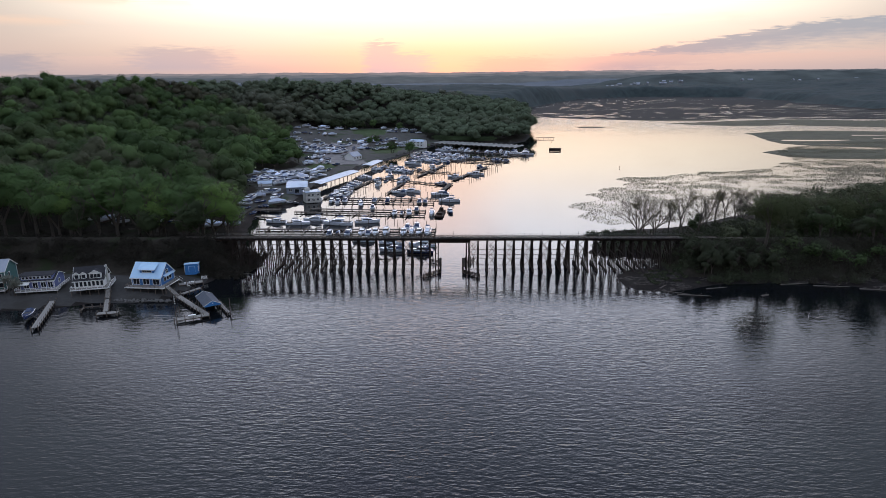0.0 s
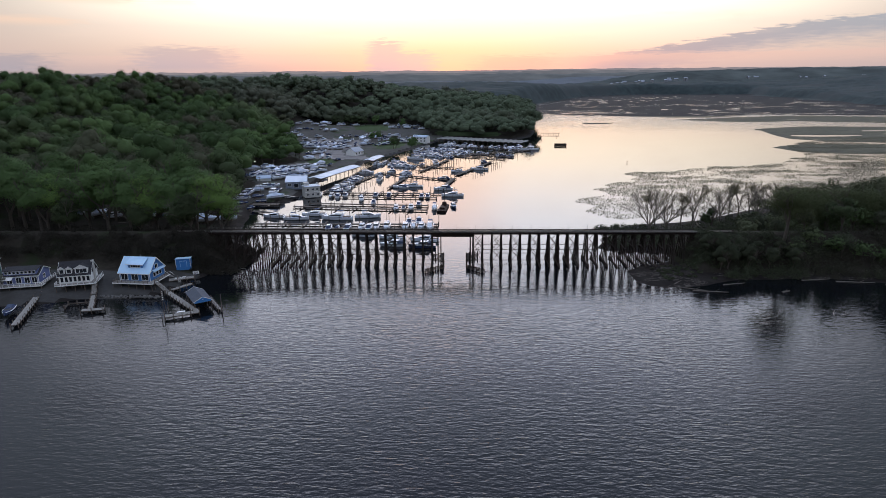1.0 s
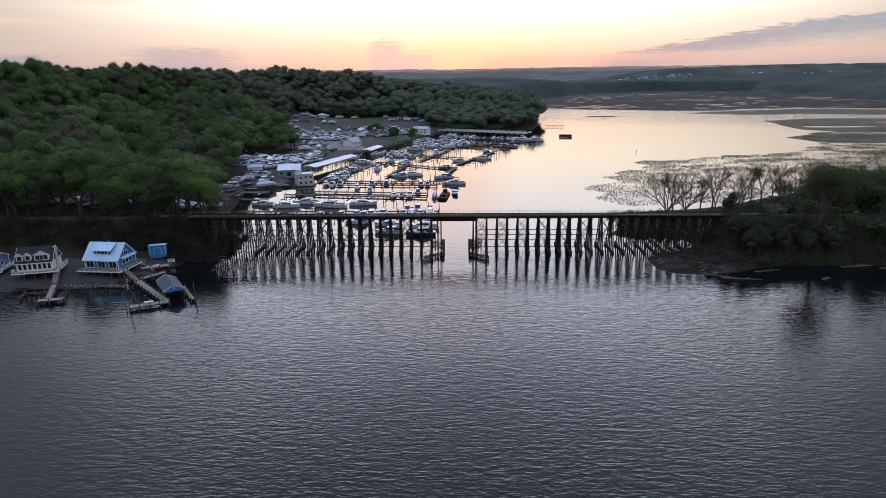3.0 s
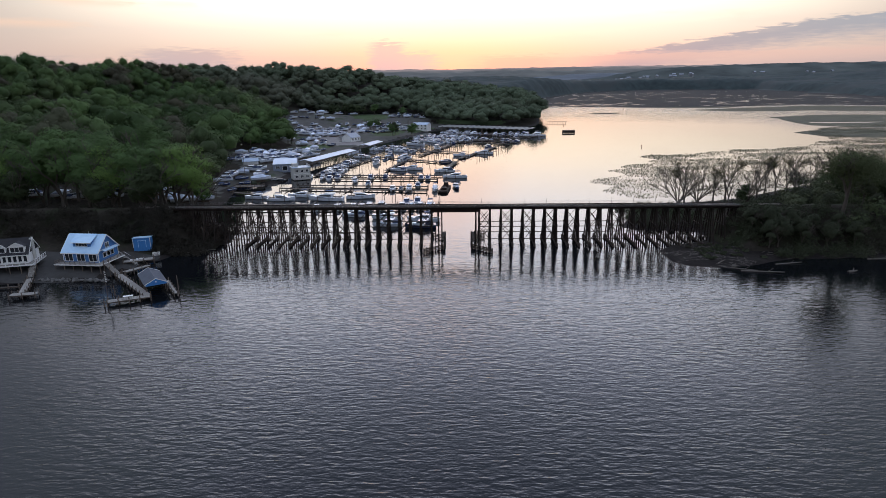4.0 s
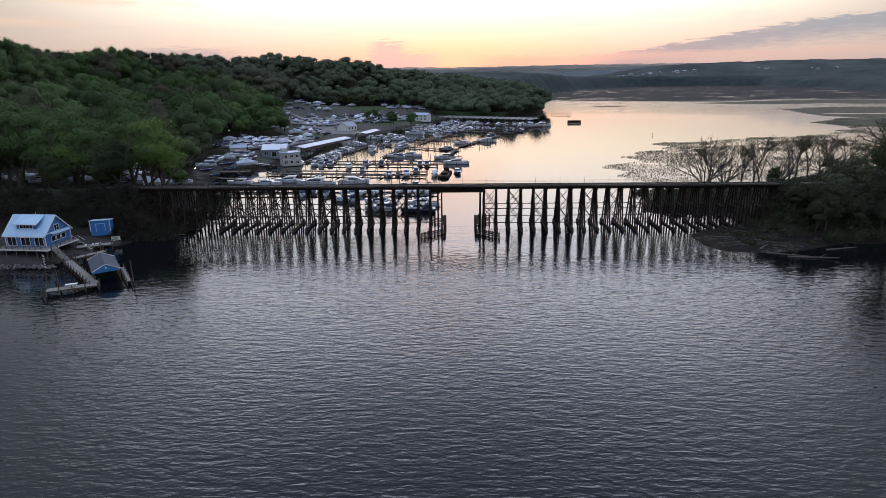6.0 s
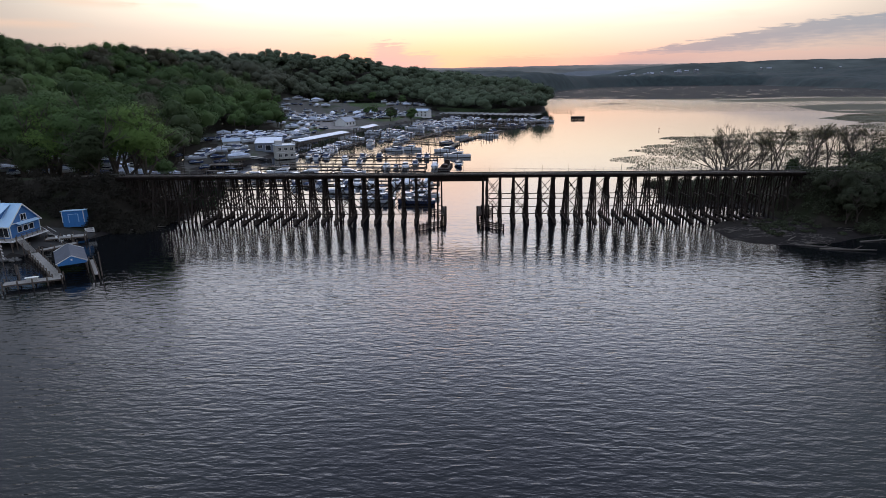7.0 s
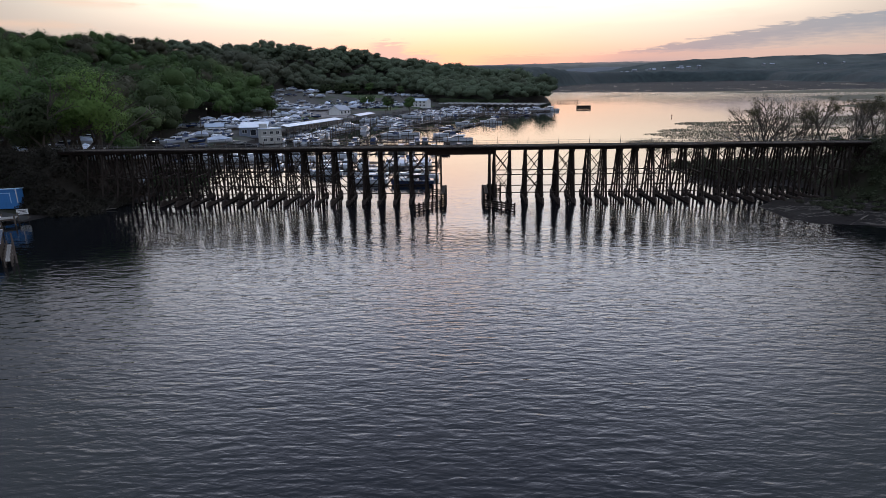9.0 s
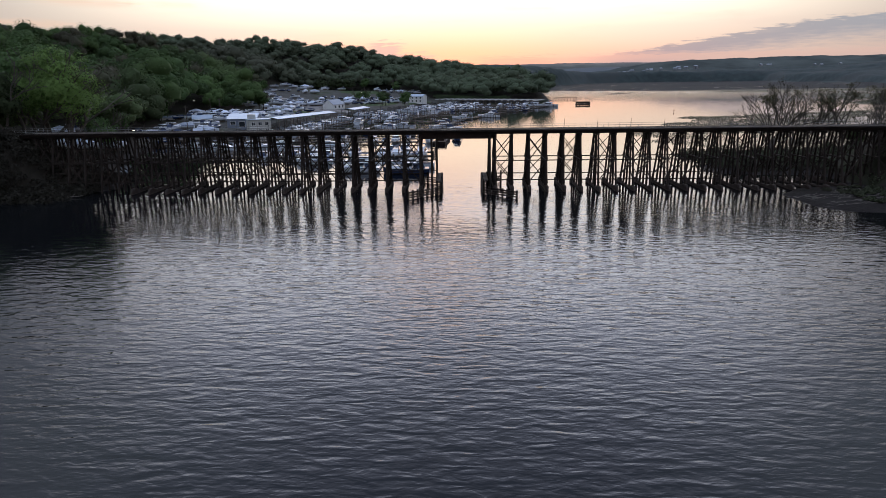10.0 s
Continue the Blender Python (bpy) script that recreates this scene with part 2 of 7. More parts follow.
M_WOODS = mat("woodland_leaves", (0.054, 0.088, 0.034), 0.85, vary=0.35, scale=0.05, bump=0, island=0.12, spec=0.1, second=(0.066, 0.078, 0.042), trans=0.15, tint=0.9)
M_WOODS_RUST = mat("reddish_budding_leaves", (0.070, 0.068, 0.045), 0.85, vary=0.3, scale=0.05, bump=0, island=0.12, spec=0.1, second=(0.080, 0.090, 0.052), trans=0.15, tint=0.7)
M_WOODS_PALE = mat("pale_green_woodland_leaves", (0.074, 0.118, 0.042), 0.85, vary=0.3, scale=0.05, bump=0, island=0.12, spec=0.1, second=(0.090, 0.116, 0.056), trans=0.15, tint=0.7)
# haze over the farther hillside is painted as a paler, greyer leaf colour
M_WOODS_FAR = mat("hazed_woodland_leaves", (0.098, 0.126, 0.080), 0.85, vary=0.3, scale=0.04, bump=0, island=0.10, spec=0.1, second=(0.092, 0.098, 0.070), trans=0.15, tint=0.45)
M_REEDBED = mat("reed_bed", (0.115, 0.108, 0.078), 0.95, vary=0.4, scale=0.4, bump=0.5, dist=0.3, second=(0.085, 0.082, 0.062), spec=0.1)
M_BUD = mat("budding_twigs", (0.085, 0.080, 0.038), 0.85, vary=0.35, scale=0.3, bump=0, island=0.5, spec=0.15, trans=0.2)
M_WILLOW = mat("pale_catkins", (0.20, 0.205, 0.17), 0.85, vary=0.3, scale=0.3, bump=0, island=0.4, spec=0.1, trans=0.2)
M_SHRUB = mat("bank_scrub", (0.030, 0.027, 0.021), 0.9, vary=0.45, scale=0.25, bump=0, island=0.6, spec=0.15, trans=0.1)
M_SHORE = mat("shore_thicket", (0.054, 0.062, 0.038), 0.9, vary=0.45, scale=0.15, bump=0, island=0.5, spec=0.1, second=(0.052, 0.049, 0.037), trans=0.12)
M_THICKET = mat("budding_thicket", (0.075, 0.085, 0.048), 0.85, vary=0.45, scale=0.07, bump=0, island=0.4, spec=0.15, second=(0.060, 0.090, 0.036), trans=0.2)
M_REED = mat("marsh_plants", (0.19, 0.18, 0.13), 0.85, vary=0.4, scale=0.2, bump=0, island=0.6, spec=0.2)
M_OLIVE = mat("olive_spring_leaves", (0.066, 0.078, 0.036), 0.85, vary=0.35, scale=0.12, bump=0, island=0.14, spec=0.1, per_object=0.5, second=(0.060, 0.062, 0.036), trans=0.15)
M_BARK = mat("grey_bark", (0.085, 0.072, 0.060), 0.9, vary=0.35, scale=6, bump=0.5, dist=0.05, stretch=(1, 1, 0.25))
M_TIMBER = mat("creosoted_timber", (0.030, 0.023, 0.020), 0.85, vary=0.45, scale=4, bump=0.4, dist=0.03, per_object=0.4, stretch=(1, 1, 0.2), second=(0.045, 0.034, 0.029), spec=0.1)
M_DECK = mat("oily_track_timber", (0.016, 0.012, 0.011), 0.9, vary=0.45, scale=4, bump=0.3, dist=0.03, second=(0.026, 0.019, 0.016), spec=0.05)
M_STEEL = mat("rusted_girder_steel", (0.040, 0.028, 0.024), 0.75, 0.2, vary=0.4, scale=3, bump=0.2, second=(0.055, 0.034, 0.027), spec=0.1)
M_RAIL = mat("worn_rail_steel", (0.30, 0.28, 0.26), 0.4, 0.8, vary=0.2, scale=4, bump=0.05)
M_GALV = mat("galvanised_handrail", (0.34, 0.34, 0.34), 0.5, 0.5, vary=0.2, scale=4, bump=0.05)
M_DULLGALV = mat("dull_galvanised_rail", (0.20, 0.20, 0.20), 0.6, 0.3, vary=0.3, scale=4, bump=0.05, spec=0.2)
M_FOOT = mat("pile_footing", (0.045, 0.034, 0.030), 0.9, vary=0.4, scale=2, bump=0.5, dist=0.06, per_object=0.3, second=(0.045, 0.038, 0.034), spec=0.1)
M_DOCK = mat("weathered_dock_boards", (0.26, 0.245, 0.225), 0.85, vary=0.3, scale=5, bump=0.3, per_object=0.3, stretch=(1, 6, 1), second=(0.19, 0.175, 0.16))
M_DOCK_DARK = mat("old_wet_dock_boards", (0.11, 0.095, 0.085), 0.8, vary=0.35, scale=4, bump=0.3, per_object=0.3, second=(0.075, 0.062, 0.055), spec=0.1)
M_PILE = mat("mooring_pile_wood", (0.12, 0.095, 0.078), 0.85, vary=0.35, scale=5, bump=0.4, per_object=0.5, stretch=(1, 1, 0.2))
M_WHITE = mat("white_paint", (0.78, 0.78, 0.77), 0.5, vary=0.06, scale=4, bump=0.05, second=(0.68, 0.68, 0.66))
M_GEL = mat("white_gelcoat", (0.68, 0.72, 0.80), 0.25, vary=0.05, scale=2, bump=0.0, spec=0.5, per_object=0.15)
M_NAVY = mat("navy_gelcoat", (0.035, 0.055, 0.13), 0.2, vary=0.1, scale=2, bump=0.0, spec=0.5)
M_CANVAS = mat("boat_canvas", (0.045, 0.065, 0.125), 0.85, vary=0.2, scale=4, bump=0.2, per_object=0.5)
M_WRAP = mat("white_shrink_wrap", (0.54, 0.61, 0.76), 0.35, vary=0.35, scale=0.5, bump=0.35, dist=0.12, per_object=1.2)
M_GLASS = mat("dark_window_glass", (0.020, 0.024, 0.030), 0.06, vary=0.2, scale=1, bump=0.0, spec=0.6)
M_BLUE = mat("blue_clapboard", (0.060, 0.180, 0.42), 0.65, vary=0.14, scale=3, bump=0.15, stretch=(0.3, 0.3, 8))
M_BLUEROOF = mat("pale_blue_metal_roof", (0.44, 0.64, 0.84), 0.4, 0.1, vary=0.08, scale=2, bump=0.05, second=(0.32, 0.53, 0.75))
M_SHEDBLUE = mat("bright_blue_siding", (0.045, 0.20, 0.50), 0.6, vary=0.14, scale=3, bump=0.15, stretch=(8, 8, 0.3))
M_SLATEBLUE = mat("slate_blue_siding", (0.14, 0.17, 0.34), 0.7, vary=0.14, scale=3, bump=0.15, stretch=(0.3, 0.3, 8))
M_DARKROOF = mat("charcoal_shingles", (0.040, 0.040, 0.045), 0.85, vary=0.3, scale=4, bump=0.4, stretch=(1, 1, 3), spec=0.1)
M_DULLROOF = mat("dull_sheet_roof", (0.09, 0.10, 0.125), 0.7, 0.0, vary=0.25, scale=0.8, bump=0.1, spec=0.15)
M_GREYROOF = mat("grey_metal_roof", (0.28, 0.31, 0.37), 0.45, 0.2, vary=0.1, scale=1.5, bump=0.1, second=(0.23, 0.26, 0.31))
M_TEAL = mat("teal_clapboard", (0.075, 0.165, 0.158), 0.7, vary=0.15, scale=3, bump=0.15, stretch=(0.3, 0.3, 8))
M_FARWALL = mat("far_house_wall", (0.22, 0.23, 0.25), 0.8, vary=0.2, scale=0.5, bump=0)
M_CREAM = mat("cream_siding", (0.50, 0.49, 0.46), 0.7, vary=0.1, scale=2, bump=0.15, stretch=(0.3, 0.3, 8))
M_SHOPWALL = mat("grey_blue_siding", (0.20, 0.23, 0.30), 0.7, vary=0.15, scale=2, bump=0.15, stretch=(8, 8, 0.3))
M_SLIPROOF = mat("weathered_sheet_roof", (0.165, 0.17, 0.165), 0.65, vary=0.25, scale=0.6, bump=0.1, second=(0.20, 0.195, 0.18), spec=0.15)
M_PALEROOF = mat("pale_sheet_roof", (0.40, 0.49, 0.62), 0.4, 0.1, vary=0.1, scale=0.8, bump=0.1, second=(0.32, 0.40, 0.52))
M_ROCK = mat("riprap_stone", (0.13, 0.125, 0.12), 0.9, vary=0.35, scale=3, bump=0.6, dist=0.06, per_object=0.6)
M_DRIFT = mat("driftwood", (0.12, 0.105, 0.092), 0.9, vary=0.35, scale=5, bump=0.5, per_object=0.4)
M_CARS = [mat("car_paint_" + n, c, 0.25, 0.2, vary=0.08, scale=2, bump=0.0, spec=0.6) for n, c in
          (("white", (0.7, 0.7, 0.7)), ("silver", (0.42, 0.43, 0.45)), ("dark", (0.035, 0.037, 0.045)), ("red", (0.30, 0.035, 0.030)))]
M_TYRE = mat("black_rubber", (0.022, 0.022, 0.022), 0.85, vary=0.2, scale=6, bump=0.1)


def lamp_mat(name, col, power):
    m = bpy.data.materials.new(name)
    m.use_nodes = True
    b = m.node_tree.nodes["Principled BSDF"]
    b.inputs["Emission Color"].default_value, b.inputs["Emission Strength"].default_value = (*col, 1), power
    return m


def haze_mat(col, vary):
    """A far ridge whose haze is painted as emission, with the patches of its woods."""
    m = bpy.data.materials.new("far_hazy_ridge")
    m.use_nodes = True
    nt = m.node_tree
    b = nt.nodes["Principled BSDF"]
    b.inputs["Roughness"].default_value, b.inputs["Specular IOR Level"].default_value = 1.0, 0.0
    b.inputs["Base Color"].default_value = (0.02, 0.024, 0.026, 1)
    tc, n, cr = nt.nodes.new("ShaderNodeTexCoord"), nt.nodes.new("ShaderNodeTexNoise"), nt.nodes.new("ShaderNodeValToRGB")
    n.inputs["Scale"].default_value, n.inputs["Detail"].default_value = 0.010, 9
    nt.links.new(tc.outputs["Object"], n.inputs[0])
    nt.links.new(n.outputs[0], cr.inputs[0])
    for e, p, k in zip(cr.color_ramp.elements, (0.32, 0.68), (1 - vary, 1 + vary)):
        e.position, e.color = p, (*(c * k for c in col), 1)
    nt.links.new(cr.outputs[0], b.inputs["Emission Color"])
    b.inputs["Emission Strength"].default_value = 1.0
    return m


M_LAMP = lamp_mat("lit_lamp_glass", (1.0, 0.86, 0.66), 9.0)


# ---- mesh helpers ----
class Geo:
    """Vertices and faces of one piece."""

    def __init__(self):
        self.v, self.f = [], []

    def add(self, verts, faces):
        n = len(self.v)
        self.v += [tuple(p) for p in verts]
        self.f += [tuple(i + n for i in q) for q in faces]
        return self

    def box(self, x, y, z, sx, sy, sz, turn=0.0):
        """A box by its centre and size, turned about z."""
        c, s = math.cos(radians(turn)), math.sin(radians(turn))
        pts = []
        for dz in (-1, 1):
            for dx, dy in ((-1, -1), (1, -1), (1, 1), (-1, 1)):
                px, py = dx * sx / 2, dy * sy / 2
                pts.append((x + px * c - py * s, y + px * s + py * c, z + dz * sz / 2))
        return self.add(pts, [(3, 2, 1, 0), (4, 5, 6, 7), (0, 1, 5, 4), (1, 2, 6, 5), (2, 3, 7, 6), (3, 0, 4, 7)])

    def tube(self, p, q, r0, r1=None, n=6):
        p, q = Vector(p), Vector(q)
        r1 = r0 if r1 is None else r1
        d = (q - p).normalized()
        a = d.orthogonal().normalized()
        b = d.cross(a)
        pts = []
        for o, r in ((p, r0), (q, r1)):
            for i in range(n):
                w = 2 * math.pi * i / n
                pts.append(o + (a * math.cos(w) + b * math.sin(w)) * r)
        return self.add(pts, [(i, (i + 1) % n, n + (i + 1) % n, n + i) for i in range(n)] + [tuple(range(n - 1, -1, -1)), tuple(range(n, 2 * n))])

    def beam(self, p, q, w, h):
        """A squared timber from p to q, w wide, h high."""
        p, q = Vector(p), Vector(q)
        d = (q - p).normalized()
        side = d.cross(Vector((0, 0, 1)))
        side = Vector((1, 0, 0)) if side.length < 1e-3 else side.normalized()
        top = side.cross(d).normalized()
        pts = [o + side * (sx * w / 2) + top * (sz * h / 2) for o in (p, q) for sx, sz in ((-1, -1), (1, -1), (1, 1), (-1, 1))]
        return self.add(pts, [(3, 2, 1, 0), (4, 5, 6, 7), (0, 1, 5, 4), (1, 2, 6, 5), (2, 3, 7, 6), (3, 0, 4, 7)])

    def slab(self, corners, thick):
        """A flat slab: its upper face by its corners, thick downwards."""
        n = len(corners)
        pts = [Vector(c) for c in corners] + [Vector(c) - Vector((0, 0, thick)) for c in corners]
        return self.add(pts, [tuple(range(n)), tuple(range(2 * n - 1, n - 1, -1))] + [(i, n + i, n + (i + 1) % n, (i + 1) % n) for i in range(n)])

    def loft(self, rings, close=True):
        """Skins rings of equal length, with both ends capped."""
        n = len(rings[0])
        pts = [p for r in rings for p in r]
        fs = []
        for k in range(len(rings) - 1):
            for i in range(n if close else n - 1):
                a, b = k * n + i, k * n + (i + 1) % n
                fs.append((a, b, b + n, a + n))
        fs += [tuple(range(n - 1, -1, -1)), tuple(range((len(rings) - 1) * n, len(rings) * n))]
        return self.add(pts, fs)


def mesh_of(name, geo, material):
    me = bpy.data.meshes.new(name)
    me.from_pydata(geo.v, [], geo.f)
    me.materials.append(material)
    me.update()
    return me


def part(name, geo, material, parent=None, label="", m=None, smooth=False):
    """ONE mesh object under a thing or a part; geo may be a ready mesh that alike pieces share."""
    me = geo if isinstance(geo, bpy.types.Mesh) else mesh_of(name, geo, material)
    if smooth:
        me.polygons.foreach_set("use_smooth", np.ones(len(me.polygons), bool))
    ob = new(name, me)
    ob.parent = parent
    if m is not None:
        ob.matrix_basis = m
    if label:
        ob["label"] = label
    return ob


def thing(name, label, category, group="", m=None):
    ob = new(name)
    ob.empty_display_size = 0.5
    if m is not None:
        ob.matrix_basis = m
    return tagged(ob, label, category, group)


def quad_mesh(name, verts, material):
    """A mesh of loose four-cornered leaves from an array (n, 4, 3)."""
    n = len(verts)
    me = bpy.data.meshes.new(name)
    me.vertices.add(4 * n)
    me.vertices.foreach_set("co", np.ascontiguousarray(verts, np.float32).ravel())
    me.loops.add(4 * n)
    me.loops.foreach_set("vertex_index", np.arange(4 * n, dtype=np.int32))
    me.polygons.add(n)
    me.polygons.foreach_set("loop_start", np.arange(0, 4 * n, 4, dtype=np.int32))
    me.update(calc_edges=True)
    me.validate()
    me.materials.append(material)
    return me


def shell_mesh(name, cards, domes, material, tints=None):
    """Loose leaves (n, 4, 3) together with smooth inner crowns (m, rings, sides, 3), as one mesh; tints: one number for each leaf and each crown."""
    n = len(cards)
    m, r, k = domes.shape[:3]
    i = np.arange(m)[:, None, None] * (r * k) + np.arange(r - 1)[None, :, None] * k
    j = np.arange(k)[None, None, :]
    f = np.stack([i + j, i + (j + 1) % k, i + k + (j + 1) % k, i + k + j], -1).reshape(-1, 4) + 4 * n
    co = np.concatenate([cards.reshape(-1, 3), domes.reshape(-1, 3)])
    idx = np.concatenate([np.arange(4 * n), f.ravel()]).astype(np.int32)
    me = bpy.data.meshes.new(name)
    me.vertices.add(len(co))
    me.vertices.foreach_set("co", np.ascontiguousarray(co, np.float32).ravel())
    me.loops.add(len(idx))
    me.loops.foreach_set("vertex_index", idx)
    me.polygons.add(len(idx) // 4)
    me.polygons.foreach_set("loop_start", np.arange(0, len(idx), 4, dtype=np.int32))
    me.polygons.foreach_set("use_smooth", np.arange(len(idx) // 4) >= n)
    if tints is not None:
        at = me.attributes.new("crown_tint", "FLOAT", "POINT")
        at.data.foreach_set("value", np.concatenate([np.repeat(tints[0], 4), np.repeat(tints[1], r * k)]).astype(np.float32))
    me.update(calc_edges=True)
    me.validate()
    me.materials.append(material)
    return me


def leaves(rng, centre, normal, size):
    """Four-cornered leaves at the centres, facing the normals, with ragged outlines."""
    n = len(centre)
    a = np.cross(normal, rng.normal(size=(n, 3)))
    a /= np.linalg.norm(a, axis=1, keepdims=True) + 1e-9
    b = np.cross(normal, a)
    b /= np.linalg.norm(b, axis=1, keepdims=True) + 1e-9
    s = size[:, None]
    k = rng.uniform(0.55, 1.25, (4, n, 1))
    return np.stack([centre - a * s * k[0], centre - b * s * k[1], centre + a * s * k[2], centre + b * s * k[3]], 1)


def value_noise(x, y, seed=0):
    """Smooth noise from 0 to 1 over arrays."""
    xi, yi = np.floor(x).astype(np.int64), np.floor(y).astype(np.int64)
    fx, fy = x - xi, y - yi
    fx, fy = fx * fx * (3 - 2 * fx), fy * fy * (3 - 2 * fy)

    def h(i, j):
        k = (i * 374761393 + j * 668265263 + seed * 974711) & 0x7FFFFFFF
        k = ((k ^ (k >> 13)) * 1274126177) & 0x7FFFFFFF
        return ((k ^ (k >> 16)) & 0xFFFF) / 65535.0

    return (h(xi, yi) * (1 - fx) + h(xi + 1, yi) * fx) * (1 - fy) + (h(xi, yi + 1) * (1 - fx) + h(xi + 1, yi + 1) * fx) * fy


def fbm(x, y, seed=0, octaves=4):
    total, amp, norm = 0, 1.0, 0.0
    for k in range(octaves):
        total = total + amp * value_noise(x * 2 ** k, y * 2 ** k, seed + k)
        norm += amp
        amp *= 0.5
    return total / norm


def inside_by(poly, x, y):
    """Metres inside a closed shore line (negative outside), over arrays."""
    P = np.array(poly, float)
    Q = np.roll(P, -1, 0)
    best = np.full(x.shape, 1e9)
    odd = np.zeros(x.shape, bool)
    for (ax, ay), (bx, by) in zip(P, Q):
        dx, dy = bx - ax, by - ay
        t = np.clip(((x - ax) * dx + (y - ay) * dy) / (dx * dx + dy * dy), 0, 1)
        best = np.minimum(best, (x - ax - t * dx) ** 2 + (y - ay - t * dy) ** 2)
        if ay != by:
            odd ^= ((ay > y) != (by > y)) & (x < (bx - ax) * (y - ay) / (by - ay) + ax)
    return np.where(odd, 1, -1) * np.sqrt(best)


def ease(v, lo, hi):
    t = np.clip((v - lo) / (hi - lo), 0, 1)
    return t * t * (3 - 2 * t)

# ---- ground and water ----
SHORE_LEFT = [(-4900, -1500), (-1500, -600), (-400, -190), (-200, -84), (-142, -59), (-133, -56), (-124, -53), (-113, -50), (-102, -48.5), (-93, -46), (-88, -33), (-82, -22),
              (-74, -16), (-68, -9), (-72, 2), (-86, 20), (-94, 45), (-102, 78), (-107, 103), (-94, 101), (-87, 108), (-86, 126), (-90, 160), (-84, 200), (-80, 228), (-72, 250),
              (-66, 290), (-51, 318), (-29, 390), (-10, 446), (40, 462), (72, 450), (92, 480), (104, 531), (122, 693), (140, 860)]
SHORE_FAR = [(155, 1000), (169, 1189), (247, 1415), (450, 1900), (704, 2074), (1044, 2015), (1000, 1500), (936, 1116), (1200, 950), (1800, 950), (4900, 950), (4900, 4900), (-4900, 4900)]
SHORE_RIGHT = [(70, -20), (70, -31), (74, -36), (82, -37), (90, -36), (98, -33), (110, -28), (125, -27), (138, -27), (152, -30), (165, -38), (260, -62), (700, -160), (4900, -900),
               (4900, 720), (1800, 640), (1300, 540), (800, 400), (531, 300), (330, 180), (220, 116), (163, 84), (130, 62), (107, 55), (90, 50), (80, 42), (78, 31), (71, 21),
               (66, 11), (70, 6), (82, 6), (91, 3), (93, -6), (85, -12), (77, -15)]
FLATS = [(142, 868), (200, 858), (285, 845), (360, 800), (430, 790), (500, 830), (584, 850), (680, 835), (820, 800), (1000, 850), (1044, 2015), (704, 2074), (450, 1900), (247, 1415), (165, 1150)]
# reed bars in the shallows: the long upper one, the middle one, and the spit before the flats
BARS = [[(403, 575), (480, 612), (536, 604), (640, 590), (1200, 800), (1300, 620), (600, 380), (470, 408), (407, 423), (379, 447)],
        [(320, 364), (365, 398), (406, 391), (470, 378), (900, 470), (760, 380), (404, 315), (347, 320), (322, 333)],
        [(362, 750), (480, 806), (605, 842), (700, 800), (1000, 880), (1000, 740), (641, 672), (529, 712), (435, 700)]]
MARINA_CLEAR = [(-96, 50), (-108, 76), (-122, 100), (-122, 150), (-142, 176), (-158, 214), (-126, 242), (-122, 262), (-136, 290), (-165, 330), (-190, 390), (-192, 470), (-165, 535), (-90, 560), (-45, 560), (-30, 510),
                (-22, 470), (10, 455), (46, 448), (40, 430), (-20, 380), (-60, 290), (-60, 100)]
LOT = [(-152, 214), (-128, 233), (-107, 257), (-122, 300), (-118, 330), (-150, 400), (-120, 420), (-95, 425), (-80, 400), (-100, 330), (-92, 300), (-62, 296), (-38, 345), (-14, 405), (-6, 398), (-28, 335), (-56, 284), (-88, 272), (-104, 248), (-126, 224), (-148, 206)]
HILL_NEAR = [(-420, 420, 62), (-330, 470, 59), (-240, 620, 59), (-135, 700, 51), (-82, 760, 37), (-10, 780, 26), (50, 800, 17), (110, 760, 6), (132, 900, 6), (-290, 540, 62), (-190, 665, 57), (-380, 300, 57), (-420, 180, 44), (-280, 120, 19),
             (-200, 60, 4), (-160, 40, 2), (-150, 150, 2), (-130, 250, 1), (-215, 300, 17), (-205, 440, 9), (-250, 500, 32), (-150, 560, 6), (-100, 580, 8), (-60, 620, 16), (-30, 540, 5),
             (30, 520, 4), (85, 560, 6), (-60, 420, 0), (-100, 380, 0)]
HILL_LOW = [(-110, 300, 0), (-120, -30, 0), (-110, 100, 0), (-250, -20, 5)]
HILL_FAR = [(-700, 300, 62), (-600, 100, 52), (-500, -100, 25), (0, 1000, 26), (-200, 1000, 50), (-1500, 300, 60), (-3000, 1500, 70), (0, 1500, 45), (400, 2300, 25), (1000, 2400, 34), (800, 3200, 72),
            (2000, 3000, 82), (0, 3500, 66), (2500, 1500, 55), (1300, 1300, 18), (980, 1250, 3), (3500, 2500, 95), (-1500, 3500, 70), (1700, 2000, 60), (1000, 1800, 12), (2500, 4500, 110), (600, 4500, 88)]
DECK_Y, DECK_Z = -8.5, 12.6       # the trestle's centre line and rail height
LEFT_END, RIGHT_END = -88.0, 99.0


def hill(x, y):
    pts = np.array(HILL_NEAR + HILL_LOW + HILL_FAR, float)
    num, den = np.zeros(x.shape), np.zeros(x.shape)
    for px, py, h in pts:
        w = 1.0 / ((x - px) ** 2 + (y - py) ** 2 + 400.0) ** 1.6
        num += w * h
        den += w
    return 0.9 * num / den


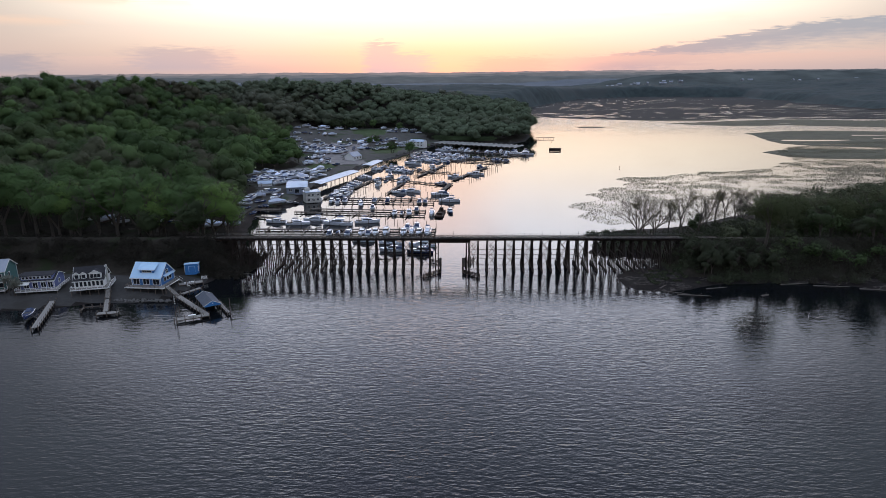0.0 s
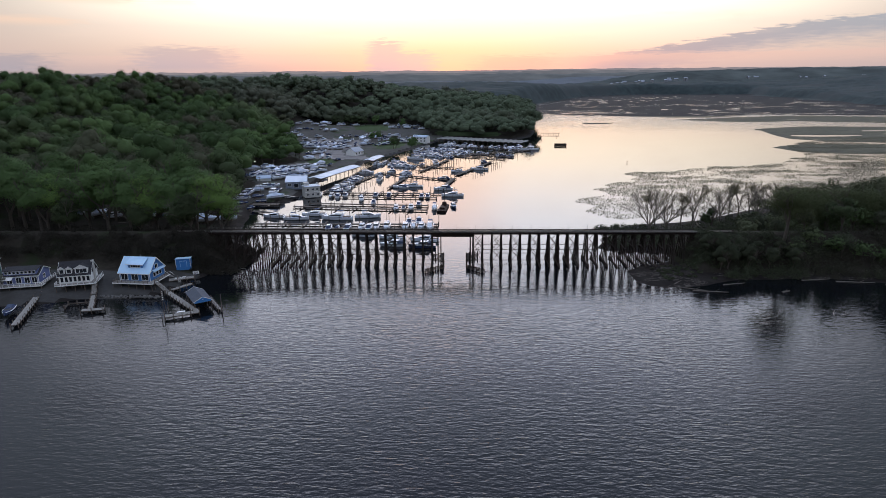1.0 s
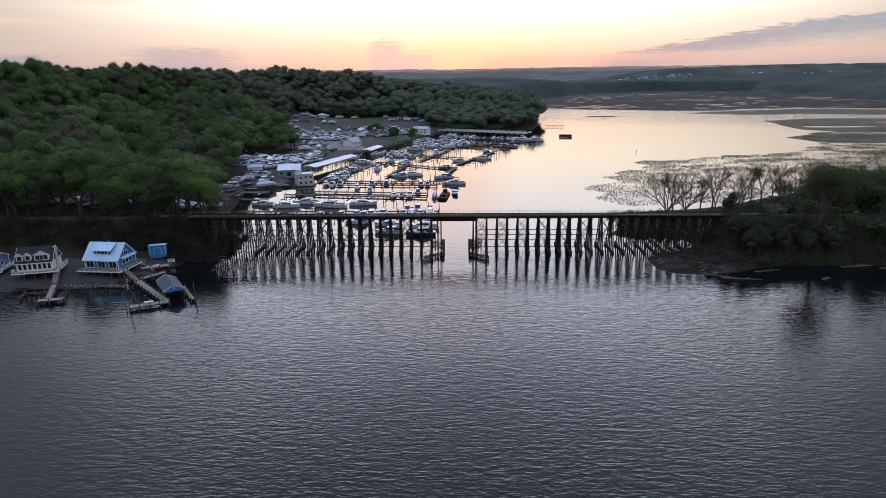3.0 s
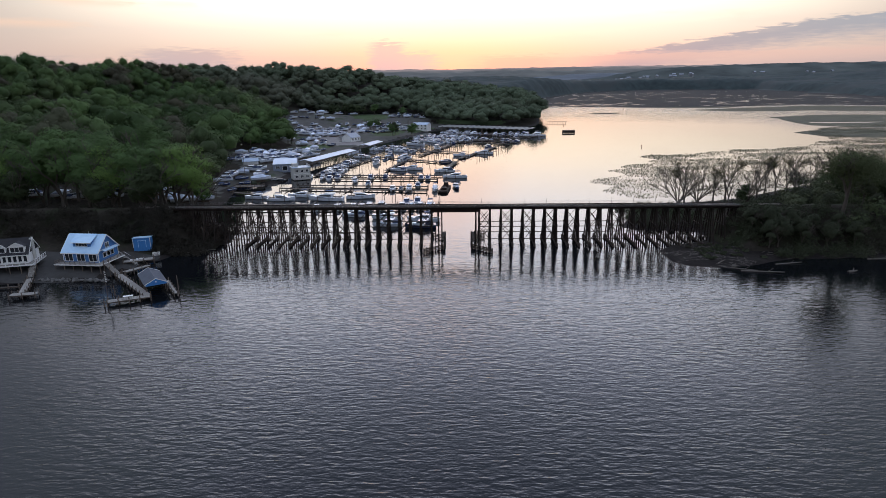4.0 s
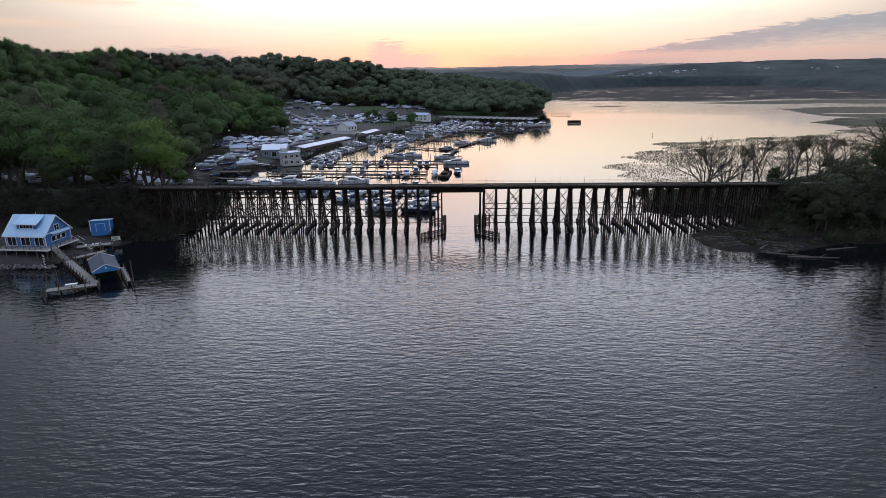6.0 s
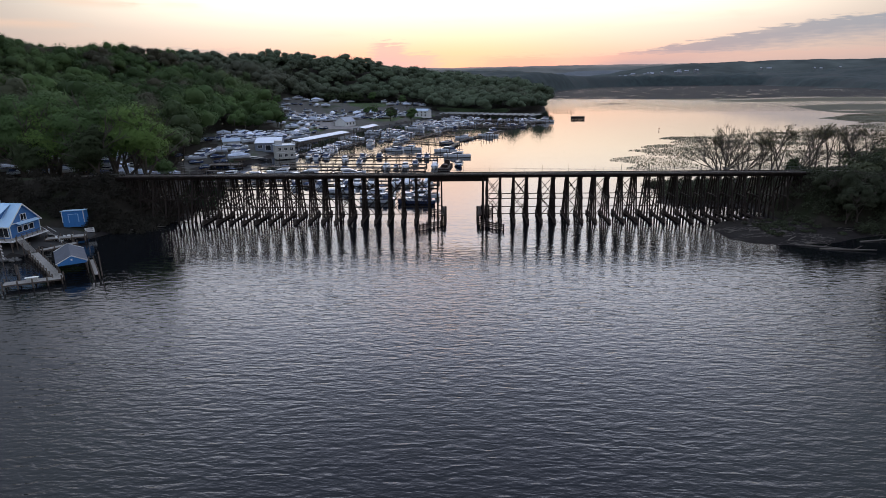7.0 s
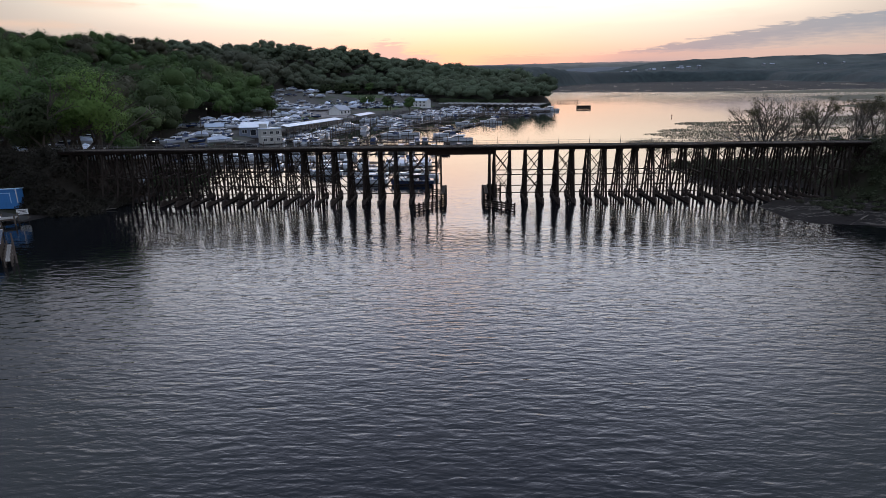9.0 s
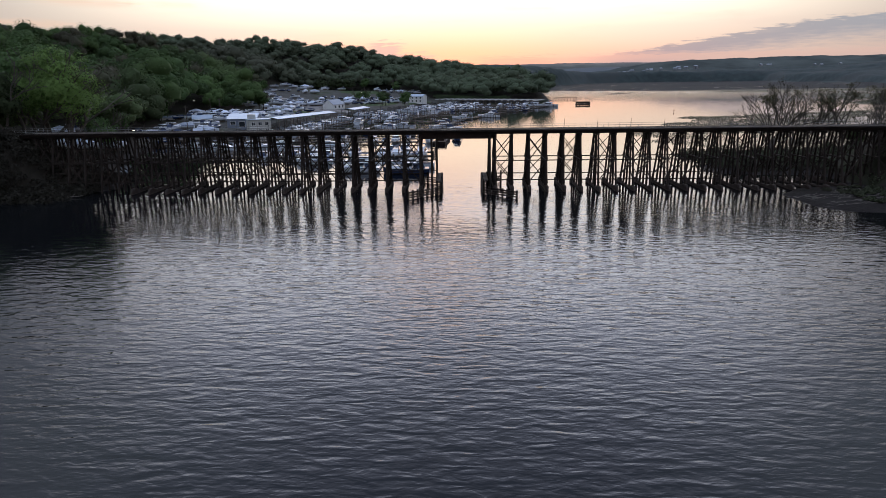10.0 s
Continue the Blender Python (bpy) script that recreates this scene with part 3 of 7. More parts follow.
def ground_z(x, y):
    """Height of the land over arrays, and how far inside the shores each place lies."""
    x, y = np.asarray(x, float), np.asarray(y, float)
    wob = 5.0 * (fbm(x / 14, y / 14, 3, 3) - 0.5)
    dl = inside_by(SHORE_LEFT + SHORE_FAR, x, y) + wob
    dr = inside_by(SHORE_RIGHT, x, y) + wob
    left = np.where(dl > 0, np.minimum(2.0, 0.22 * dl) + hill(x, y) * ease(dl, 2, 50), np.maximum(-3, 0.12 * dl))
    low = np.minimum(3.0, 0.07 * dr) + 16 * ease(x, 140, 420) * ease(dr, 5, 80)
    right = np.where(dr > 0, low, np.maximum(-3, 0.12 * dr))
    z = np.maximum(left, right)
    rough = (fbm(x / 22, y / 22, 9, 3) - 0.5) * 1.6 * ease(np.maximum(dl, dr), 6, 40)
    z = z + rough * (z > 1.5) * ease(-inside_by(MARINA_CLEAR, x, y), -4, 12)
    # the railway bank on both sides of the trestle
    far = np.maximum(np.abs(y - DECK_Y) - 3.4, 0) / 1.55
    near = np.where(y < DECK_Y, far * 1.75, far)
    z = np.maximum(z, np.where(x < -60, 11.75 - near - np.maximum(x - (LEFT_END + 1), 0) / 0.8, -9))
    z = np.maximum(z, np.where(x > 70, 11.75 - near - np.maximum(RIGHT_END - 1 - x, 0) / 0.45, -9))
    # tidal flats: low grass cut by narrow channels
    d = inside_by(FLATS, x, y)
    s = fbm(x / 230 + 0.5 * fbm(x / 120, y / 90, 5), y / 85, 21, 4)
    wide = 0.015 + 0.020 * fbm(x / 200, y / 160, 77, 2) * (1 - ease(y, 900, 1500))
    cut = sum(np.exp(-((s - level) / (wide * 0.55)) ** 2) for level in (0.45, 0.56))
    z = np.where(d > -10, np.maximum(z, 0.40 - 1.20 * np.minimum(cut, 1) - 0.8 * (1 - ease(d, -8, 30)) + 0.5 * (s - 0.5)), z)
    for poly in BARS:
        d = inside_by(poly, x, y) + 14 * (fbm(x / 40, y / 26, 33, 3) - 0.5)
        pools = np.clip((fbm(x / 90, y / 22, 34, 3) - 0.60) * 8, 0, 1) * ease(d, 6, 20)
        z = np.where(d > -10, np.maximum(z, 0.40 * ease(d, -4, 6) - 0.3 * (1 - ease(d, -10, -2)) - 0.8 * pools + 0.25 * (fbm(x / 14, y / 9, 35, 2) - 0.5)), z)
    isle = ((x - 217) / 24) ** 2 + ((y - 686) / 10) ** 2
    z = np.maximum(z, 0.8 - 0.8 * isle)
    return z, np.maximum(dl, dr)


def steps(marks):
    """Grid lines with a given spacing between marks (value, spacing)."""
    out = [marks[0][0]]
    for (a, s), (b, _) in zip(marks, marks[1:]):
        n = max(1, round((b - a) / s))
        out += [a + (b - a) * (k + 1) / n for k in range(n)]
    return np.array(out)


def build_ground():
    gx = steps([(-4900, 350), (-1500, 90), (-600, 25), (-220, 3.0), (185, 6), (330, 9), (900, 30), (1800, 150), (4900, 0)])
    gy = steps([(-4900, 600), (-400, 60), (-100, 3.0), (70, 5), (300, 8), (860, 7), (1300, 20), (2200, 90), (4900, 0)])
    X, Y = np.meshgrid(gx, gy)
    Z, D = ground_z(X, Y)
    ny, nx = X.shape
    me = bpy.data.meshes.new("ground")
    idx = np.arange(nx * ny).reshape(ny, nx)
    quads = np.stack([idx[:-1, :-1], idx[:-1, 1:], idx[1:, 1:], idx[1:, :-1]], -1).reshape(-1, 4)
    me.from_pydata(np.stack([X, Y, Z], -1).reshape(-1, 3).tolist(), [], quads.tolist())
    cx, cy, cz = (A.ravel()[quads].mean(1) for A in (X, Y, Z))
    slot = np.zeros(len(quads), np.int32)
    d = D.ravel()[quads].mean(1)
    slot[(cz < 1.15) & (cy < 600)] = 1
    slot[(cz < 2.6) & (cz > 0.25) & (cx < -84) & (cy < -24)] = 9
    slot[(cz < 2.2) & (d < 3) & (cy > 250)] = 2
    slot[(cz < 2.2) & (d < 3) & (cy > 250) & (cy < 840) & (cx > 300)] = 8
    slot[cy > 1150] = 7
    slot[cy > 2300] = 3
    slot[(cy > 1150) & (cz < 2.0)] = 2
    yard = inside_by(MARINA_CLEAR, cx, cy)
    slot[(yard > 0) & (cz > 1.0)] = 6
    slot[(inside_by(LOT, cx, cy) > 0) & (cz > 1.0)] = 4
    for gx_, gy_, rx, ry in ((-103, 258, 13, 16), (-96, 505, 22, 34), (-62, 385, 16, 40), (-25, 400, 12, 40), (-150, 350, 10, 26), (20, 480, 40, 16)):
        slot[(((cx - gx_) / rx) ** 2 + ((cy - gy_) / ry) ** 2 < 1) & (cz > 1.0)] = 5
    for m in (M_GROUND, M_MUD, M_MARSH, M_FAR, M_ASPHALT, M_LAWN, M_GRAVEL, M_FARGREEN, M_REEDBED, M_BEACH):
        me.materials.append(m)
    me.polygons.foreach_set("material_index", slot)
    me.polygons.foreach_set("use_smooth", np.ones(len(quads), bool))
    me.update()
    return tagged(new("ground", me), "wooded hillside, low shores, mud flats and distant hills", "ground", kind="structure")


build_ground()
tagged(part("water", Geo().add([(-4900, -4900, 0), (4900, -4900, 0), (4900, 4900, 0), (-4900, 4900, 0)], [(0, 1, 2, 3)]), M_WATER),
       "grey rippled river and smooth tidal creek reflecting sunset", "water", kind="structure")


def on_ground(x, y):
    return float(ground_z(np.array([x]), np.array([y]))[0][0])


# ---- trestle ----
def build_trestle():
    bridge = thing("trestle_bridge", "long dark timber railway trestle with girder span over the channel", "bridge", m=pose(0, DECK_Y, 0))
    top = 11.55                    # upper side of the bent caps
    spacing = 3.58
    n_left, n_right = 25, 24
    xs = [-1.35 - spacing * k for k in range(n_left)] + [14.3 + spacing * k for k in range(n_right)]
    cap = mesh_of("bent", Geo().box(0, 0, top - 0.2, 0.42, 5.2, 0.42), M_TIMBER)
    lean = [(-2.2, -5.7), (-1.15, -2.7), (0.0, 0.0), (1.15, 2.7), (2.2, 5.7)]
    piles = [mesh_of("post", Geo().tube((0, b, -2.0), (0, a, top - 0.4), 0.24, 0.19, 7), M_TIMBER) for a, b in lean]

    def at_height(i, z):
        a, b = lean[i]
        return b + (a - b) * (z + 2.0) / (top + 1.6)

    sway = []
    for z0, z1 in ((1.6, 6.2), (6.2, 11.0)):
        sway += [mesh_of("sway_brace", Geo().beam((0.27 * s, at_height(0 if s > 0 else 4, z0), z0), (0.27 * s, at_height(4 if s > 0 else 0, z1), z1), 0.09, 0.24), M_TIMBER) for s in (1, -1)]
    sash = mesh_of("sash_beam", Geo().box(0, 0, 6.2, 0.62, 2 * at_height(4, 6.2) + 0.5, 0.24), M_TIMBER)
    rings = []
    for y, w, h in ((-6.7, 0.20, 0.35), (-6.1, 0.32, 1.0), (-4.6, 0.34, 1.05), (-3.6, 0.26, 0.55), (0, 0.24, 0.5), (3.6, 0.26, 0.55), (4.6, 0.34, 1.05), (6.1, 0.32, 1.0), (6.7, 0.20, 0.35)):
        rings.append([(-w, y, -1.5), (w, y, -1.5), (w, y, h - 0.2), (w * 0.7, y, h), (-w * 0.7, y, h), (-w, y, h - 0.2)])
    foot = Geo().loft(rings)
    foot = mesh_of("footing", foot, M_FOOT)
    rnd = random.Random(4)
    for i, x in enumerate(xs):
        bent = part("bent", cap, None, bridge, m=pose(x, 0, 0))
        for p in piles:
            part("post", p, None, bent, m=pose(rnd.uniform(-0.04, 0.04), rnd.uniform(-0.12, 0.12), 0, 0, rnd.uniform(-0.4, 0.4), 0))
        for s in sway:
            part("sway_brace", s, None, bent)
        part("sash_beam", sash, None, bent)
        if -64 < x < 88:
            part("footing", foot, None, bent, "barnacled footing at the waterline", m=pose(0, rnd.uniform(-0.25, 0.25), rnd.uniform(-0.15, 0.2)))
    # braces along the bridge: crossed in every other bay, walers in all of them
    for row in (0, 1, 3, 4):
        for group in (xs[:n_left], xs[n_left:]):
            for k in range(len(group) - 1):
                a, b = sorted((group[k], group[k + 1]))
                if k % 2 == (0 if group is not xs[:n_left] else 1) and row in (0, 4):
                    for z0, z1 in ((2.0, 6.1), (6.3, 10.8)):
                        y0, y1 = at_height(row, z0), at_height(row, z1)
                        part("tower_brace", Geo().beam((a, y0, z0), (b, y1, z1), 0.09, 0.17), M_TIMBER, bridge)
                        part("tower_brace", Geo().beam((b, y0, z0), (a, y1, z1), 0.09, 0.17), M_TIMBER, bridge)
                if row in (0, 4) and a < 60:
                    for z in (2.3, 6.2):
                        part("waler", Geo().beam((a - 0.2, at_height(row, z), z), (b + 0.2, at_height(row, z), z), 0.12, 0.2), M_TIMBER, bridge)
    # old patched bracing between the inner rows of the longer, left-hand part
    for k in range(n_left - 1):
        a, b = sorted((xs[k], xs[k + 1]))
        for row in (1, 3):
            z0 = rnd.choice((1.8, 2.6, 4.0))
            z1 = z0 + rnd.uniform(2.6, 4.4)
            p, q = ((a, at_height(row, z0), z0), (b, at_height(row, z1), z1)) if rnd.random() < 0.5 else ((b, at_height(row, z0), z0), (a, at_height(row, z1), z1))
            part("tower_brace", Geo().beam(p, q, 0.09, 0.18), M_TIMBER, bridge)
        for row, z in ((0, 4.2), (2, 3.2), (4, 8.6)):
            if rnd.random() < 0.7:
                part("waler", Geo().beam((a - 0.2, at_height(row, z), z + rnd.uniform(-0.1, 0.1)), (b + 0.2, at_height(row, z), z + rnd.uniform(-0.1, 0.1)), 0.12, 0.18), M_TIMBER, bridge)
    # extra twin post at the channel's right side, two slim posts on its left
    for x in (13.25,):
        bent = part("bent", cap, None, bridge, m=pose(x, 0, 0))
        for p in piles:
            part("post", p, None, bent)
    for x in (0.9, 2.0):
        for y in (-1.9, 1.9):
            part("slim_post", Geo().tube((x, y, -1.5), (x, y, 10.8), 0.17, 0.15, 7), M_TIMBER, bridge)
    for z in (4.0, 6.3, 8.6):
        part("waler", Geo().box(1.45, -1.9, z, 1.3, 0.12, 0.16), M_TIMBER, bridge)
    # stringers, channel girders, ties, rails, walkways, handrails
    for y in (-1.95, -0.75, 0.75, 1.95):
        for a, b in ((LEFT_END - 1, -0.9), (13.0, RIGHT_END + 1)):
            part("stringer", Geo().box((a + b) / 2, y, top + 0.26, b - a, 0.34, 0.52), M_TIMBER, bridge)
    for y in (-1.7, 1.7):
        g = Geo().box(6.6, y, 11.35, 16.2, 0.05, 1.5)
        g.box(6.6, y, 10.62, 16.2, 0.4, 0.06).box(6.6, y, 12.08, 16.2, 0.4, 0.06)
        for k in range(11):
            g.box(-1.2 + k * 1.56, y, 11.35, 0.08, 0.34, 1.4)
        part("girder", g, M_STEEL, bridge, "riveted plate girder over the channel")
    ties = Geo()
    x = LEFT_END - 12
    while x < RIGHT_END + 14:
        ties.box(x, rnd.uniform(-0.05, 0.05), 12.2, 0.25, 4.6, 0.24)
        x += 0.52
    tagged(part("track_bed", ties, M_DECK, bridge), kind="stuff")
    mid, run = (LEFT_END + RIGHT_END) / 2, RIGHT_END - LEFT_END + 26
    for y in (-0.72, 0.72):
        part("rail", Geo().box(mid, y, 12.43, run, 0.07, 0.06).box(mid, y, 12.37, run, 0.14, 0.05), M_RAIL, bridge, "steel running rail")
    for s in (-1, 1):
        part("walkway", Geo().box(mid, 2.45 * s, 12.36, run - 24, 0.75, 0.06).box(mid, 2.82 * s, 12.22, run - 24, 0.1, 0.34), M_DECK, bridge)
        for z in (12.85, 13.25):
            part("handrail", Geo().tube((LEFT_END, 2.78 * s, z), (RIGHT_END, 2.78 * s, z), 0.022, n=5), M_DULLGALV, bridge, "thin pale metal handrail")
        post = mesh_of("rail_post", Geo().box(0, 0, 12.83, 0.065, 0.065, 1.0), M_DULLGALV)
        x = LEFT_END + 0.5
        while x < RIGHT_END:
            part("rail_post", post, None, bridge, m=pose(x, 2.8 * s, 0))
            x += spacing / 1.5
    wire = mesh_of("line_post", Geo().tube((0, 0, 12.3), (0, 0, 14.2), 0.035, 0.03, 5), M_TIMBER)
    x = LEFT_END + 3
    while x < RIGHT_END:
        part("line_post", wire, None, bridge, m=pose(x, 2.95, 0))
        x += spacing * 2
    return bridge


def build_fender(side):
    """Timber fender beside the channel; side -1 stands on the left of it."""
    fx = 2.9 if side < 0 else 11.9
    f = thing("channel_fender", "dark timber fender of piles and planks guarding the channel", "fender", "fenders of the channel")
    line = [(fx + side * 6.2, -21.5), (fx, -16.0), (fx, -10.0), (fx, -4.3), (fx + side * 4.4, -1.6)]
    pile = mesh_of("fender_post", Geo().tube((0, 0, -2), (0, 0, 2.5), 0.22, 0.2, 7), M_TIMBER)
    low = mesh_of("fender_post", Geo().tube((0, 0, -2), (0, 0, 1.55), 0.22, 0.2, 7), M_TIMBER)
    for (ax, ay), (bx, by) in zip(line, line[1:]):
        n = max(2, round(math.hypot(bx - ax, by - ay) / 1.15))
        for k in range(n + 1):
            t = k / n
            part("fender_post", low if by < -15 and k < n else pile, None, f, m=pose(ax + (bx - ax) * t, ay + (by - ay) * t, 0.12 * math.sin(7 * t)))
        wall = ax == bx
        for z in ((0.15, 0.46, 0.77, 1.08, 1.39, 1.70, 2.01, 2.32) if wall else (0.3, 0.78, 1.26)):
            o = -0.26 * side
            part("plank", Geo().beam((ax + (o if wall else 0), ay - (0 if wall else 0.26), z), (bx + (o if wall else 0), by - (0 if wall else 0.26), z), 0.12, 0.30), M_TIMBER, f)
    part("capping", Geo().slab([(fx, -15.8, 2.6), (fx + side * 0.9, -15.4, 2.6), (fx + side * 0.9, -4.9, 2.6), (fx, -4.6, 2.6)], 0.16), M_TIMBER, f)


trestle = build_trestle()
build_fender(-1)
build_fender(1)


# ---- trees ----
def crown_quads(rng, n, radius, height, base, lumps, size, flat=0.8):
    """Leaves gathered in lumps over a dome; uneven outline with gaps."""
    th = rng.uniform(0, 2 * math.pi, lumps)
    ph = rng.uniform(-0.55, 1.0, lumps)
    rr = rng.uniform(0.35, 0.8, lumps)
    lc = np.stack([np.cos(th) * np.sqrt(np.clip(1 - ph ** 2, 0.05, 1)) * rr * radius, np.sin(th) * np.sqrt(np.clip(1 - ph ** 2, 0.05, 1)) * rr * radius,
                   base + height * (0.45 + 0.45 * ph * rr)], 1)
    lr = radius * rng.uniform(0.28, 0.5, lumps)
    k = rng.integers(0, lumps, n)
    d = rng.normal(size=(n, 3))
    d /= np.linalg.norm(d, axis=1, keepdims=True)
    d[:, 2] = np.where(rng.uniform(size=n) < 0.7, np.abs(d[:, 2]), d[:, 2])
    c = lc[k] + d * (lr[k] * rng.uniform(0.75, 1.08, n))[:, None] * np.array([1, 1, flat])
    out = (c - np.array([0, 0, base + height * 0.35])) / np.array([radius, radius, height * 0.5])
    nrm = 0.6 * d + 0.8 * out + rng.normal(scale=0.16, size=(n, 3))
    return leaves(rng, c, nrm, size * rng.uniform(0.6, 1.3, n))


def lobed_crown(rng, n, radius, height, base, lumps, size, rings=6, sides=9, core=(0.56, 0.80)):
    """A broad crown of several boughs: leaves over each bough, and the mass of foliage close inside them."""
    th = rng.uniform(0, 2 * math.pi, lumps)
    up = np.concatenate([[0.95], rng.uniform(-0.45, 0.85, lumps - 1)])
    out = np.sqrt(1 - up ** 2) * rng.uniform(0.55, 0.80, lumps)
    lc = np.stack([np.cos(th) * out * radius, np.sin(th) * out * radius, base + height * (0.42 + 0.32 * up)], 1)
    lr = radius * rng.uniform(0.40, 0.64, lumps)
    squash = np.array([1, 1, 0.5 * height / radius * 0.85])
    k = rng.choice(lumps, n, p=lr ** 2 / np.sum(lr ** 2))
    d = rng.normal(size=(n, 3))
    d[:, 2] = np.abs(d[:, 2]) * 1.1 - 0.3
    d /= np.linalg.norm(d, axis=1, keepdims=True)
    c = lc[k] + d * (lr[k] * rng.uniform(0.80, 1.16, n))[:, None] * squash
    whole = (c - np.array([0, 0, base + height * 0.3])) / np.array([radius, radius, height * 0.5])
    cards = leaves(rng, c, d + 0.45 * whole + rng.normal(scale=0.30, size=(n, 3)), size * rng.uniform(0.5, 1.3, n))
    ph = np.linspace(-0.7, math.pi / 2 - 0.02, rings)[:, None]
    t = np.linspace(0, 2 * math.pi, sides + 1)[None, :-1] + 0 * ph
    g = np.stack([np.cos(ph) * np.cos(t), np.cos(ph) * np.sin(t), np.sin(ph) + 0 * t], -1)
    rough = rng.uniform(*core, (lumps, rings, sides))
    domes = lc[:, None, None, :] + g[None] * (lr[:, None, None] * rough)[..., None] * squash
    return cards, domes


def limb(geo, rnd, p, d, length, r, depth, tips, bend=0.25, keep=0.84):
    """A tapered limb that forks; tips collects where the twigs end."""
    q = p + d * length
    geo.tube(p, q, r, max(0.018, r * 0.78), 6 if r > 0.12 else (4 if r > 0.04 else 3))
    if depth == 0:
        tips.append(q)
        return
    for k in range(rnd.choice((2, 2, 2, 3))):
        nd = (d + Vector((rnd.gauss(0, 1), rnd.gauss(0, 1), rnd.gauss(0.12, 0.35))) * (bend + 0.10 * (k > 0))).normalized()
        if nd.z < 0.05:
            nd.z = 0.15
            nd.normalize()
        limb(geo, rnd, q, nd, length * rnd.uniform(keep - 0.14, keep + 0.10), max(0.018, r * rnd.uniform(0.56, 0.74)), depth - 1, tips, bend, keep)
    if depth <= 2:
        tips.append(q)


def make_tree(name, seed, height, leafy, material, label, depth=6, spread=0.34, leaf=0.30, group="", trunk=0.30, stems=1, crown=None):
    """A forked trunk; crown (radius, height, base, lumps): leaves in lumps, or else a few on the twigs alone."""
    rnd, rng = random.Random(seed), np.random.default_rng(seed)
    t = thing(name, label, "tree", group)
    geo, tips = Geo(), []
    for s in range(stems):
        lean = 0.05 if stems == 1 else 0.26
        d = Vector((rnd.gauss(0, lean), rnd.gauss(0, lean), 1)).normalized()
        limb(geo, rnd, Vector((s * 0.35, 0, -0.6)), d, height * (0.20 if stems > 1 else 0.24), trunk * height / 12 / (1 + 0.2 * (stems - 1)), depth, tips, spread)
    part("trunk", geo, M_BARK, t)
    if crown:
        q = crown_quads(rng, leafy, *crown, leaf)
    else:
        tp = np.array([tuple(p) for p in tips])
        k = rng.integers(0, len(tp), leafy)
        d = rng.normal(size=(leafy, 3))
        c = tp[k] + d * 0.28
        q = leaves(rng, c, d + (0, 0, 0.5), leaf * rng.uniform(0.6, 1.3, leafy))
    part("crown", quad_mesh("crown", q, material), None, t)
    return t


def spread_copies(first, places, seed, lo=0.85, hi=1.15, sink=0.15):
    """The first tree goes to the first place, copies to the rest, each turned and a little larger or smaller."""
    rnd = random.Random(seed)
    for i, (x, y) in enumerate(places):
        s = rnd.uniform(lo, hi)
        z = on_ground(x, y) - sink
        m = pose(x, y, z, 0, 0, rnd.uniform(0, 360))
        ob = first if i == 0 else copy_thing(first, m)
        ob.matrix_basis = m @ Matrix.Diagonal((s, s, s * rnd.uniform(0.92, 1.08), 1))



